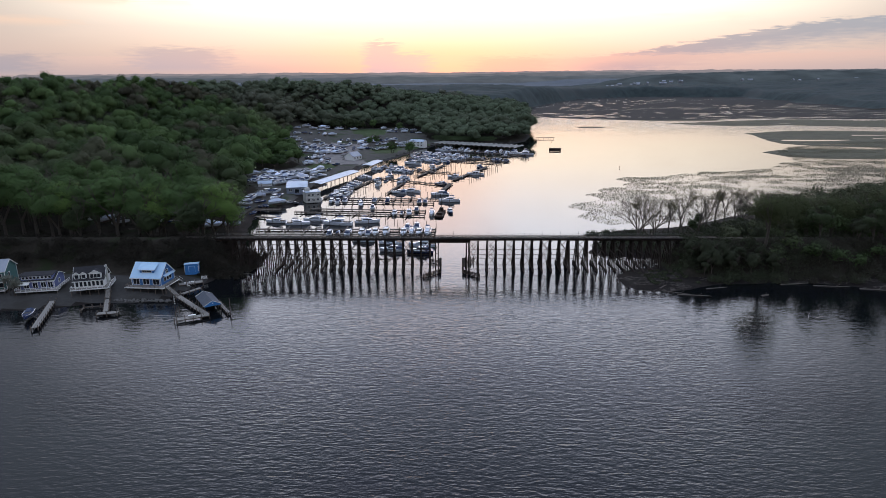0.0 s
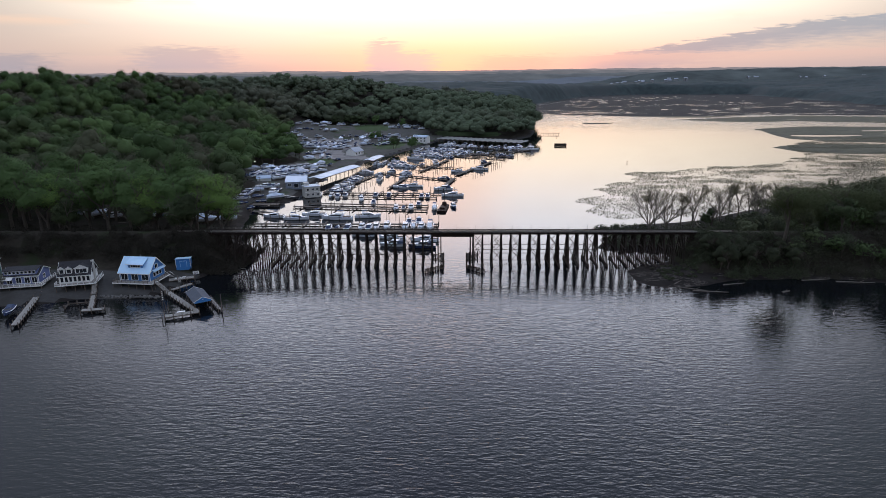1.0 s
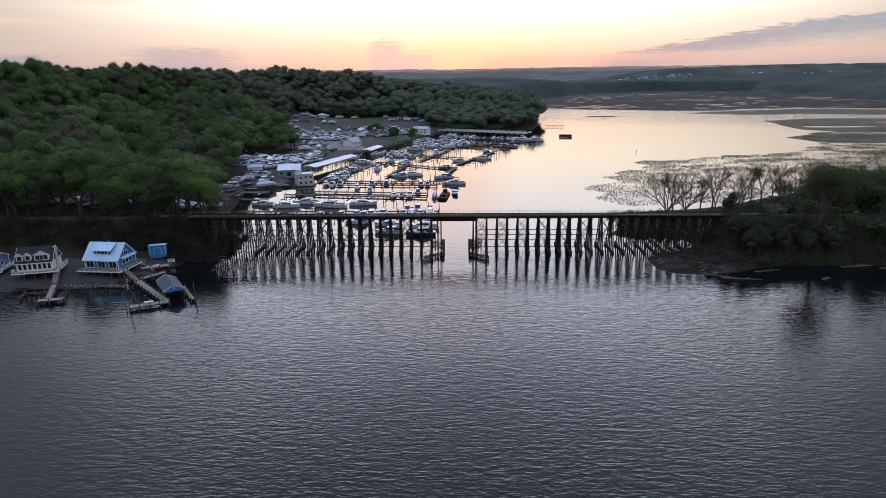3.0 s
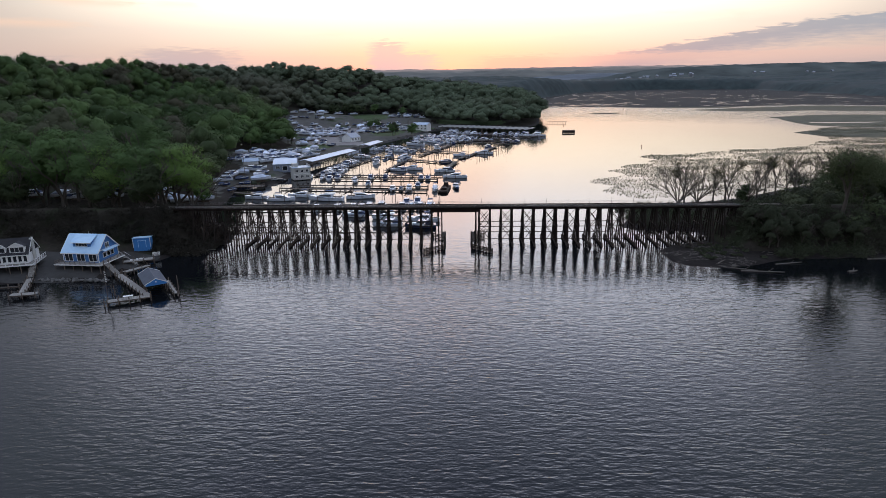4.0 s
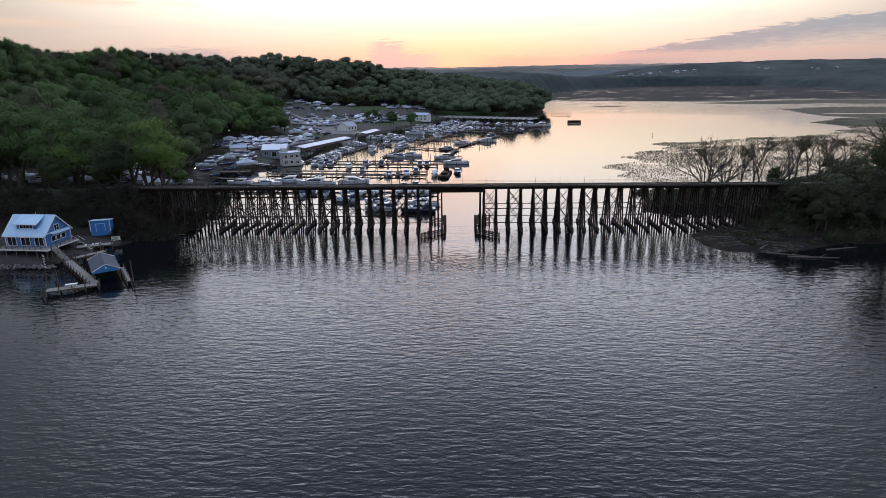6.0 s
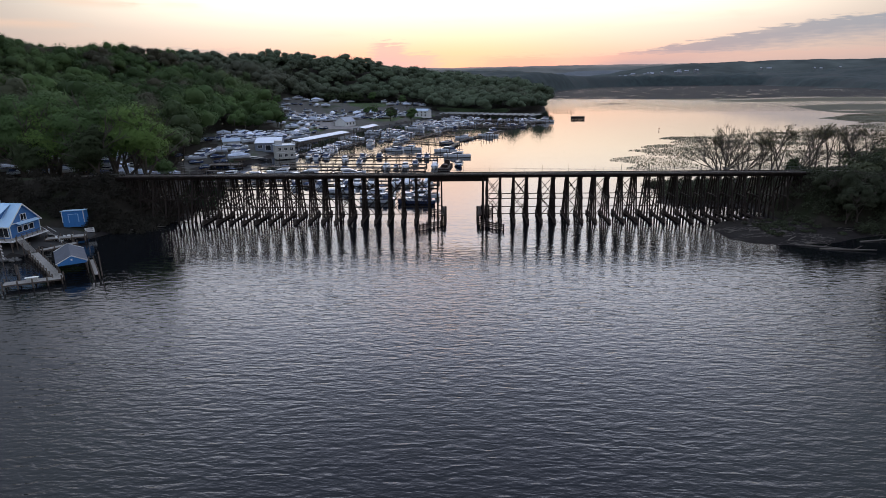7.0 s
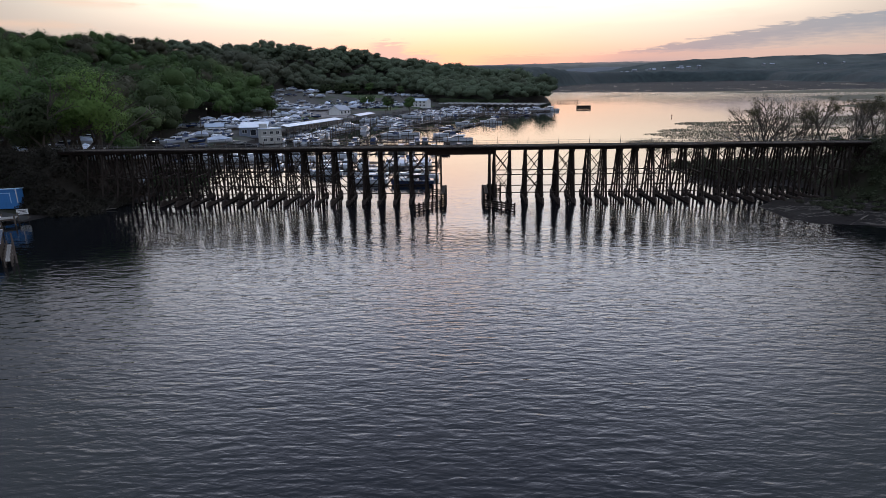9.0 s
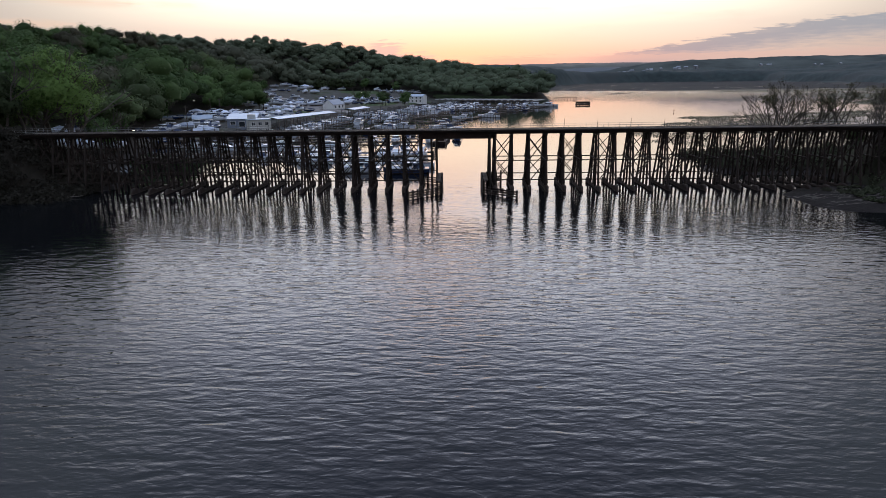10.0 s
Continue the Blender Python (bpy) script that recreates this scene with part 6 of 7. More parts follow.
        g = Geo().tube((-L / 2, 0, 0), (0, 0.12, 0.1), r, r * 0.85, 7).tube((0, 0.12, 0.1), (L / 2, -0.1, 0.35), r * 0.85, r * 0.4, 7)
        part("stem", g, M_DRIFT, t)
        part("snag", Geo().tube((L * 0.1, 0.1, 0.1), (L * 0.25, 0.5, 1.0), r * 0.4, r * 0.15, 5), M_DRIFT, t)


shore_things()

# ---- boats ----
def hull_rings(L, B, free, draft, chine=0.86):
    """Sections from stern to bow: x forward, waterline at 0."""
    rings = []
    for t, b, sheer, keel in ((0.0, 0.90, 1.0, 0.8), (0.25, 1.0, 1.0, 1.0), (0.5, 1.0, 1.04, 1.0), (0.7, 0.86, 1.12, 0.9), (0.86, 0.52, 1.24, 0.6), (0.96, 0.20, 1.34, 0.1), (1.0, 0.03, 1.38, -0.6)):
        x, hb, zs, zk = -L / 2 + L * t, B / 2 * b, free * sheer, -draft * keel
        zc = zk + (zs - zk) * 0.42
        rings.append([(x, 0, zk), (x, hb * chine, zc), (x, hb, zs), (x, hb * 0.86, zs + 0.05), (x, -hb * 0.86, zs + 0.05), (x, -hb, zs), (x, -hb * chine, zc)])
    return rings


def block(x0, x1, w0, w1, z0, z1, rake0=0.0, rake1=0.0):
    """A cabin block with raked ends and sides drawn in towards the top."""
    g = Geo()
    base = [(x0, -w0 / 2, z0), (x1, -w0 / 2 * 0.9, z0), (x1, w0 / 2 * 0.9, z0), (x0, w0 / 2, z0)]
    top = [(x0 + rake0, -w1 / 2, z1), (x1 - rake1, -w1 / 2 * 0.85, z1), (x1 - rake1, w1 / 2 * 0.85, z1), (x0 + rake0, w1 / 2, z1)]
    return g.add(base + top, [(3, 2, 1, 0), (4, 5, 6, 7), (0, 1, 5, 4), (1, 2, 6, 5), (2, 3, 7, 6), (3, 0, 4, 7)])


def make_boat(kind, label, L, B, hull_mat, m):
    b = thing(kind, label, "boat", "boats in the marina", m)
    f = 0.1 * L + 0.15
    part("hull", Geo().loft(hull_rings(L, B, f, 0.05 * L)), hull_mat, b)
    part("rub_rail", Geo().loft([[(x, s * 1.02, z) for (x, s, z) in ((r[2][0], r[2][1], r[2][2] - 0.1), (r[2][0], r[2][1], r[2][2] + 0.02), (r[5][0], r[5][1], r[5][2] + 0.02), (r[5][0], r[5][1], r[5][2] - 0.1))] for r in hull_rings(L, B, f, 0.05 * L)[:6]]), M_NAVY if hull_mat is M_GEL else M_WHITE, b)
    if kind == "cabin_cruiser":
        part("cabin", block(-L * 0.12, L * 0.36, B * 0.80, B * 0.60, f, f + 0.62, 0, L * 0.08), M_GEL, b)
        part("windscreen", block(-L * 0.14, L * 0.14, B * 0.80, B * 0.68, f + 0.60, f + 1.25, 0, L * 0.07), M_GLASS, b)
        part("hardtop", block(-L * 0.22, L * 0.05, B * 0.72, B * 0.66, f + 1.25, f + 1.36), M_GEL, b)
        part("canvas", block(-L * 0.42, -L * 0.16, B * 0.74, B * 0.60, f, f + 0.95, 0.5, 0), M_CANVAS, b, "dark canvas cockpit cover")
        part("arch", Geo().box(-L * 0.24, 0, f + 1.65, 0.3, B * 0.7, 0.08).box(-L * 0.24, B * 0.34, f + 1.4, 0.25, 0.08, 0.5).box(-L * 0.24, -B * 0.34, f + 1.4, 0.25, 0.08, 0.5), M_GEL, b)
        part("bow_rail", Geo().tube((L * 0.1, B * 0.44, f + 0.6), (L * 0.48, 0.1, f * 1.35 + 0.6), 0.025, n=4).tube((L * 0.1, -B * 0.44, f + 0.6), (L * 0.48, -0.1, f * 1.35 + 0.6), 0.025, n=4), M_GALV, b)
    elif kind == "flybridge_yacht":
        part("cabin", block(-L * 0.20, L * 0.30, B * 0.78, B * 0.60, f, f + 1.2, 0, L * 0.17), M_GEL, b)
        part("cockpit", block(-L * 0.46, -L * 0.20, B * 0.74, B * 0.74, f - 0.1, f + 0.1), M_DOCK_DARK, b, "dark planked cockpit")
        part("saloon_window", block(-L * 0.17, L * 0.245, B * 0.765, B * 0.68, f + 0.42, f + 1.08, 0.1, L * 0.12), M_GLASS, b)
        part("flybridge", block(-L * 0.24, L * 0.06, B * 0.66, B * 0.62, f + 1.2, f + 1.7, -0.2, 0.5), M_GEL, b)
        part("bimini", block(-L * 0.22, -L * 0.02, B * 0.60, B * 0.54, f + 2.75, f + 2.86), M_CANVAS, b, "dark canvas bimini top")
        frame_ = Geo()
        for x, y in ((-L * 0.21, 1), (-L * 0.21, -1), (-L * 0.03, 1), (-L * 0.03, -1)):
            frame_.tube((x, y * B * 0.28, f + 1.6), (x, y * B * 0.28, f + 2.78), 0.03, n=5)
        part("bimini_frame", frame_, M_GALV, b)
        part("foredeck", block(L * 0.20, L * 0.44, B * 0.5, B * 0.3, f + 0.1, f + 0.42, 0, L * 0.06), M_GEL, b)
    elif kind == "runabout":
        part("windscreen", block(-L * 0.02, L * 0.14, B * 0.82, B * 0.62, f, f + 0.5, 0, L * 0.09), M_GLASS, b)
        part("canvas", block(-L * 0.42, L * 0.08, B * 0.86, B * 0.5, f, f + 0.75, 0.5, 0.3), M_CANVAS, b, "dark canvas cover")
        part("outboard", block(-L * 0.56, -L * 0.49, 0.5, 0.4, f * 0.4, f + 0.5), M_TYRE, b)
    elif kind == "wrapped_boat":
        h = 0.14 * L
        rings = []
        for t, w, z in ((-0.5, 0.86, 0.55), (-0.22, 1.0, 0.95), (-0.02, 1.0, 1.35), (0.26, 0.76, 0.70), (0.49, 0.12, 0.30)):
            rings.append([(L * t, B * 0.51 * w, f * (1 + max(0, t) * 0.6)), (L * t, B * 0.33 * w, f + h * z * 0.46), (L * t, 0, f + h * z), (L * t, -B * 0.33 * w, f + h * z * 0.46), (L * t, -B * 0.51 * w, f * (1 + max(0, t) * 0.6))])
        part("winter_cover", Geo().loft(rings), M_WRAP, b, "white shrink-wrap winter cover")
    return b


def land_stands(b, L, B):
    """The keel block under a boat ashore."""
    part("keel_block", Geo().box(0, 0, -0.05 * L - 0.35, L * 0.5, 0.5, 0.9), M_PILE, b)


def marina():
    rnd = random.Random(77)
    far = pose(0, 0, -60)
    kinds = {}
    for key, args in dict(a=("cabin_cruiser", "white cabin cruiser with dark canvas moored at a pier", 10.5, 3.4, M_GEL), b=("flybridge_yacht", "large white flybridge motor yacht moored at a pier", 15.0, 4.4, M_GEL),
                          c=("runabout", "small white runabout under a canvas cover at a pier", 7.0, 2.5, M_GEL), d=("cabin_cruiser", "dark-hulled cabin cruiser moored at a pier", 10.0, 3.3, M_NAVY),
                          w=("wrapped_boat", "boat laid up ashore under white shrink-wrap", 9.2, 3.1, M_GEL), s=("cabin_cruiser", "white cabin cruiser laid up ashore on stands", 9.5, 3.2, M_GEL),
                          r=("runabout", "small covered runabout parked ashore on stands", 6.5, 2.4, M_NAVY)).items():
        kinds[key] = [make_boat(*args, far), False, args[2], args[3]]
    for key in "wsr":
        land_stands(kinds[key][0], kinds[key][2], kinds[key][3])
        kinds[key][0]["group"] = "boats laid up ashore"

    def place(key, x, y, heading, z=0.0, s=1.0):
        k = kinds[key]
        s *= 0.88
        m = pose(x, y, z, 0, 0, heading)
        ob = copy_thing(k[0], m) if k[1] else k[0]
        k[1] = True
        ob.matrix_basis = m @ Matrix.Diagonal((s, s, s, 1))

    # piers: a walkway on piles with finger piers and mooring piles
    def pier(a, b, width, fingers, label, reach=9.0, every=5.0, dark=True, tall=3.2, side=(-1, 1)):
        t = thing("pier", label, "pier", "marina piers")
        L = math.hypot(b[0] - a[0], b[1] - a[1])
        ux, uy = (b[0] - a[0]) / L, (b[1] - a[1]) / L
        turn = math.degrees(math.atan2(uy, ux))
        mat_ = M_DOCK_DARK if dark else M_DOCK
        t.matrix_basis = pose(a[0], a[1], 0, 0, 0, turn)
        n = max(1, round(L / 6))
        board = mesh_of("deck_section", Geo().box(0, 0, 0.75, L / n - 0.06, width, 0.14).box(0, width / 2 - 0.1, 0.6, L / n, 0.14, 0.24).box(0, -width / 2 + 0.1, 0.6, L / n, 0.14, 0.24), mat_)
        for k in range(n):
            part("deck_section", board, None, t, m=pose(L * (k + 0.5) / n, 0, 0))
        pile = mesh_of("mooring_post", Geo().tube((0, 0, -2.2), (0, 0, tall), 0.17, 0.14, 6), M_PILE)
        short = mesh_of("pier_post", Geo().tube((0, 0, -2.2), (0, 0, 1.5), 0.16, 0.15, 6), M_PILE)
        for k in range(n + 1):
            for s in (-1, 1):
                part("pier_post", short, None, t, m=pose(L * k / n, s * (width / 2 + 0.12), rnd.uniform(-0.2, 0.2)))
        if fingers:
            fin = mesh_of("finger_pier", Geo().box(0, reach * 0.3 + width / 2, 0.68, 0.8, reach * 0.6, 0.12), mat_)
            k = every
            while k < L:
                for s in side:
                    if round(k / every) % 2:
                        part("finger_pier", fin, None, t, m=pose(k, 0, 0, 0, 0, 0 if s > 0 else 180))
                    part("mooring_post", pile, None, t, m=pose(k + rnd.uniform(-0.2, 0.2), s * (reach + width / 2) + rnd.uniform(-0.4, 0.4), rnd.uniform(-0.5, 0.4), rnd.uniform(-2, 2), rnd.uniform(-2, 2), 0))
                k += every
        return t

    plain = "long weathered pier with finger piers and mooring piles"
    pier((-74, 131), (6, 127), 1.9, True, plain, 9)
    pier((-66, 118.5), (-4, 115), 1.5, False, "narrow plank pier with low piles")
    pier((-75, 99.4), (-8, 93), 1.7, False, "narrow plank pier with low piles")
    pier((-82, 91), (-8, 81.5), 1.9, True, plain, 9)
    pier((-91, 51), (-1, 49.8), 1.9, True, plain, 9)
    pier((-89, 41.2), (-1, 41), 1.4, False, "narrow plank pier with low piles")
    pier((-101, 79.5), (-88, 75), 2.2, False, "short pier at the marina bulkhead")
    pier((-35.7, 146), (-28.9, 185), 2.0, True, plain, 8, side=(-1,))
    pier((-20.2, 215), (0.5, 282.6), 2.2, True, plain, 8)
    pier((-2.2, 141.8), (5.6, 184.4), 3.2, False, "broad floating pier at the marina's outer edge")
    pier((7.6, 199), (36.4, 268), 3.2, True, "broad floating pier at the marina's outer edge", 9, side=(-1,))
    pier((-48, 210), (1, 178), 1.8, True, plain, 9)
    pier((-58, 263.5), (10, 231), 1.8, True, plain, 9)
    pier((-36, 325), (48, 285), 2.2, True, plain, 9)
    pier((-28, 360), (57, 296), 2.0, True, plain, 9)
    pier((-74.2, 130), (-64.5, 224), 1.8, True, plain, 8, side=(-1,))
    pier((-66, 143), (-50, 209), 1.6, True, plain, 7, side=(-1,))
    pier((1, 304.6), (74, 344), 2.4, True, plain, 10)
    pier((75, 344), (85, 405), 2.6, False, "broad floating pier at the marina's outer edge")
    pier((-10, 404), (74, 360), 2.0, True, plain, 9)
    pier((2, 382), (78, 345), 2.0, True, plain, 8)
    # bulkhead shed platform at the corner of the basin
    bk = thing("work_dock", "broad dark working dock with railings at the bulkhead", "dock", m=pose(-99, 95, 0))
    part("platform", Geo().box(0, 0, 1.1, 15, 5, 0.3), M_DOCK_DARK, bk)
    for x in (-7, -3.5, 0, 3.5, 7):
        for y in (-2.3, 2.3):
            part("dock_post", Geo().tube((x, y, -2), (x, y, 2.4), 0.16, n=6), M_PILE, bk)
    part("work_dock_rail", Geo().box(0, -2.3, 2.2, 15, 0.12, 0.12).box(7.2, 0, 2.2, 0.12, 4.6, 0.12), M_PILE, bk)

    # boats afloat: kind, place, heading
    for key, x, y, a, s in (("b", -86, 67.5, 178, 0.85), ("b", -73, 62.5, 4, 0.95), ("b", -66, 71, 184, 0.95), ("b", -52.5, 62.5, 172, 1.2), ("b", -37.5, 67, 4, 1.0), ("a", -41, 124, 92, 1), ("a", -47.8, 111, -88, 1), ("d", -33, 125, 88, 1),
                            ("a", -39.6, 104.5, 92, 0.9), ("a", -25.2, 86.5, -92, 1), ("c", -21, 86.8, -88, 1.1), ("a", -17, 87.5, -90, 1.1), ("a", -13.4, 98, 90, 1), ("b", -4.2, 87, -92, 0.85), ("d", 6.2, 92, -80, 1), ("a", -1, 143.5, 190, 1.3),
                            ("b", 5.2, 122.5, 186, 1.0), ("a", -9.5, 120.5, 90, 1), ("a", -13.1, 121, 90, 1), ("a", -28.5, 150, 170, 1.1), ("b", -20.5, 154, 172, 0.95), ("b", -45.9, 183, 84, 1), ("a", -67.5, 121.5, -90, 1), ("a", -63.5, 122, 90, 1),
                            ("a", -59.5, 125, 88, 1), ("b", -61.5, 143, 80, 0.8), ("a", -75.5, 125, 85, 1), ("c", -50, 122, 90, 1), ("a", -37, 43.5, -90, 1.05), ("a", -33.5, 44.5, 90, 1), ("a", -30.3, 44, -88, 1.1), ("a", -25.3, 44.8, -92, 1.2), ("a", -16.5, 44.5, -90, 1.1),
                            ("b", -12.6, 45.5, -90, 0.8), ("a", -9.0, 44.8, -93, 1.05), ("b", -4.7, 45, -90, 0.95), ("a", -10.7, 58, 90, 1.1), ("a", -15.4, 56.5, 90, 1.0), ("b", 8.9, 214, 165, 0.9), ("b", 25, 227, 176, 1.0), ("d", 29.5, 266, 110, 1.2),
                            ("b", -10.2, 261, 100, 1.2), ("d", -1.5, 185, 185, 1.0), ("a", -42.6, 230, 95, 1), ("b", -40.4, 254, 90, 1), ("b", -28.6, 287, 160, 1.2), ("a", -6.3, 298, 70, 1), ("a", -52.5, 43.6, 92, 1), ("c", -48.8, 44.5, 90, 1), ("a", -43.5, 44.5, 90, 1),
                            ("b", -6, 21.5, 176, 0.95), ("a", -19, 14, 180, 1.2), ("d", -6.5, 11.5, 183, 1.3), ("b", -20.5, 25, 174, 0.9), ("a", -34, 30, 182, 1.1), ("b", 78, 352, 178, 1.25), ("b", 68, 357, 172, 1.1), ("b", 80, 366, 100, 1.0),
                            ("a", 58, 364, 150, 1.1), ("a", 70, 378, 60, 1.2), ("d", 48, 371, 152, 1.1)):
        place(key, x, y, a + rnd.uniform(-3, 3), 0.0, s)
    # a black work barge beside the outer pier
    bg = thing("work_barge", "black steel work barge tied up at the outer pier", "barge", m=pose(0.6, 86.5, 0, 0, 0, 84))
    part("hull", block(-8, 8, 4.6, 4.6, -0.5, 1.0, -0.6, -0.6), M_STEEL, bg)
    part("deck_gear", Geo().box(-3, 0, 1.5, 3.5, 2.6, 1.0).box(2, 0.6, 1.35, 2.2, 1.4, 0.7), M_STEEL, bg)
    part("wheelhouse", block(4, 6.6, 2.4, 2.2, 1.0, 3.0, 0.1, 0.3), M_STEEL, bg)

    # rows of boats on the farther piers
    def fill(a, b, sides, chance, off, every=4.4, kinds_="aabcad"):
        L = math.hypot(b[0] - a[0], b[1] - a[1])
        ux, uy = (b[0] - a[0]) / L, (b[1] - a[1]) / L
        head = math.degrees(math.atan2(uy, ux))
        k = 3.0
        while k < L - 2:
            for s in sides:
                if rnd.random() < chance:
                    place(rnd.choice(kinds_), a[0] + ux * k - uy * s * off, a[1] + uy * k + ux * s * off, head + 90 * rnd.choice((-1, 1)) + rnd.uniform(-4, 4), 0.0, rnd.uniform(0.8, 1.1))
            k += every
    fill((-58, 263.5), (-20, 245.5), (-1, 1), 0.75, 7)
    fill((-48, 210), (-25, 195), (-1, 1), 0.6, 7)
    fill((-36, 325), (10, 303), (-1, 1), 0.7, 7)
    fill((-28, 360), (20, 324), (-1, 1), 0.8, 7)
    fill((-28, 360), (55, 298), (1,), 0.5, 7)
    fill((-74.2, 134), (-64.5, 224), (-1,), 0.6, 6)
    fill((1, 304.6), (74, 344), (1,), 0.55, 7.5)
    fill((-8, 404), (70, 362), (-1, 1), 0.38, 9, 5.0)
    fill((4, 380), (74, 346), (1,), 0.3, 7, 5.0)

    # boats ashore
    def ashore(pts, keys):
        for x, y in pts:
            key = rnd.choice(keys)
            place(key, x, y, rnd.choice((20, 200, 75, 250)) + rnd.uniform(-12, 12), on_ground(x, y) + 1.25 * (0.7 if key == "r" else 1), rnd.uniform(0.95, 1.28))
    ashore([(-115.6, 109), (-115, 117.5), (-113, 124), (-111.4, 132.5), (-106, 137), (-100.5, 127), (-133.7, 211), (-131.2, 186), (-123.8, 195.2), (-114.8, 190), (-112, 203), (-108.4, 211), (-104.5, 217), (-97, 186), (-99, 210),
            (-95.5, 222), (-101.3, 224), (-109, 174), (-117, 182), (-103, 178), (-114.5, 101), (-121, 204), (-126, 178), (-128, 203), (-120, 172), (-113, 165), (-140, 200), (-106, 196), (-92, 234), (-100, 236)] + [(-136 + 6.5 * (k % 6) + (k // 6) * 4, 168 + 11 * (k // 6) + 1.5 * (k % 3)) for k in range(24)], "wssrsw")
    ashore([(-139, 385), (-125.5, 352), (-127, 385), (-124, 401), (-115, 400), (-107.7, 400), (-104.7, 411), (-97, 422), (-88, 400), (-103, 338), (-100, 351), (-119, 309), (-115, 317), (-170, 402), (-172, 387), (-167, 413),
            (-141, 326), (-145, 318), (-113.8, 262), (-117, 268), (-147.7, 499), (-138, 520), (-125, 526), (-149, 472), (-179, 478), (-171, 490), (-71, 503), (-44, 512), (-83, 535), (-36, 500), (-133, 372), (-118, 385), (-110, 390),
            (-133, 402), (-141, 412), (-118, 415), (-90, 412), (-98, 390), (-152, 330), (-136, 312), (-158, 400), (-150, 392), (-64, 508), (-54, 512), (-132, 498), (-116, 505), (-155, 505), (-160, 480)] + [(-146 + 5.5 * (k % 8) + 1.2 * (k // 8), 336 + 19 * (k // 8) + 1.5 * (k % 2)) for k in range(24)], "ssrsrw")

    # the crowded lots farther back
    more = [(-150 + 7.5 * k + rnd.uniform(-1.5, 1.5), 300 + rnd.uniform(-6, 6)) for k in range(7)] + [(-118 + 7 * k, 432 + 3 * (k % 3)) for k in range(8)] + \
           [(-172 + 8 * k, 448 + 4 * (k % 2)) for k in range(6)] + [(-104, 84), (-111, 93), (-104, 103), (-108, 110), (-97, 108), (-101, 116)] + [(-95 + 7 * k, 372 + 5 * (k % 3)) for k in range(6)] + [(-92 - 8 * k, 262 + 9 * (k % 3)) for k in range(4)]
    ashore(more, "wrsr")
    ashore([(-76 + 6.5 * k, 418 + 4 * (k % 2) + 2.2 * k) for k in range(7)] + [(-66 + 7 * k, 538 + 5 * (k % 2)) for k in range(4)] + [(-92 + 6 * k, 448 + 3 * (k % 3)) for k in range(6)] + [(-70 + 5.5 * k, 372 + 7 * k) for k in range(5)], "ssrs")
    # laid-up boats under the trees behind the railway bank
    ashore([(-104, 52), (-111, 47), (-118, 50), (-126, 46), (-133, 52), (-141, 47), (-149, 51), (-158, 48), (-168, 52), (-179, 50), (-128, 64), (-139, 68), (-150, 64), (-146, 90), (-137, 104), (-127, 112), (-152, 104)], "wwsr")
    # cars and trailers in the lots
    car = None
    spots = [(-108 - 6 * k, 345 + 3 * math.sin(k), 80) for k in range(6)] + [(-112 - 5 * k, 372, 95) for k in range(5)] + [(-98 + 3.2 * k, 112 + 1.2 * k, 35) for k in range(4)] + \
            [(-128 - 7 * k, 62 + 4 * math.sin(2.1 * k), 20 * k) for k in range(9)] + [(-135 - 8 * k, 84 + 5 * math.sin(1.7 * k), 40 * k) for k in range(7)] + [(-62 - 5 * k, 440 + 6 * k, 60) for k in range(6)]
    for i, (x, y, a) in enumerate(spots):
        z = on_ground(x, y)
        m = pose(x, y, z, 0, 0, a)
        c = thing("car", ("white", "silver grey", "dark", "dull red")[i % 4] + " parked car on the marina lot", "car", "parked cars", m)
        body = [[(-2.2, s, z_) for s, z_ in ((-0.85, 0.35), (0.85, 0.35), (0.88, 0.85), (-0.88, 0.85))], [(-1.0, s, z_) for s, z_ in ((-0.9, 0.3), (0.9, 0.3), (0.92, 0.95), (-0.92, 0.95))],
                [(1.0, s, z_) for s, z_ in ((-0.9, 0.3), (0.9, 0.3), (0.92, 0.93), (-0.92, 0.93))], [(2.2, s, z_) for s, z_ in ((-0.82, 0.35), (0.82, 0.35), (0.82, 0.72), (-0.82, 0.72))]]
        part("body", Geo().loft(body), M_CARS[i % 4], c)
        part("roof", block(-1.5, 0.6, 1.45, 1.25, 1.38, 1.46), M_CARS[i % 4], c)
        part("windows", block(-1.9, 1.15, 1.65, 1.35, 0.93, 1.39, 0.4, 0.6), M_GLASS, c)
        if i == 0:
            wheel = mesh_of("wheel", Geo().tube((0, -0.11, 0), (0, 0.11, 0), 0.33, n=10), M_TYRE)
        for wx, wy in ((-1.35, -0.85), (-1.35, 0.85), (1.35, -0.85), (1.35, 0.85)):
            part("wheel", wheel, None, c, m=pose(wx, wy, 0.33))

    # buildings
    def low_building(name, label, m, w, d, ev, rg, wall, roof, wins=()):
        h = thing(name, label, "building", "marina buildings", m)
        part("wall", gable_body(w, d, -1.0, ev, rg), wall, h)
        for s in (-1, 1):
            part("roof", roof_half(w, d, ev, rg, s, 0.4, 0.3), roof, h)
        for x, y, z, ww, hh, a, n in wins:
            window(h, x, y, z, ww, hh, a, n)
        return h
    tb = thing("harbour_office", "square two-storey cream harbour office with railed flat roof", "building", "marina buildings", pose(-79.5, 121.5, 0.6, 0, 0, 28))
    part("wall", Geo().box(0, 0, 3.0, 9.0, 7.6, 6.4), M_CREAM, tb)
    part("roof", Geo().box(0, 0, 6.32, 9.6, 8.2, 0.25), M_PALEROOF, tb)
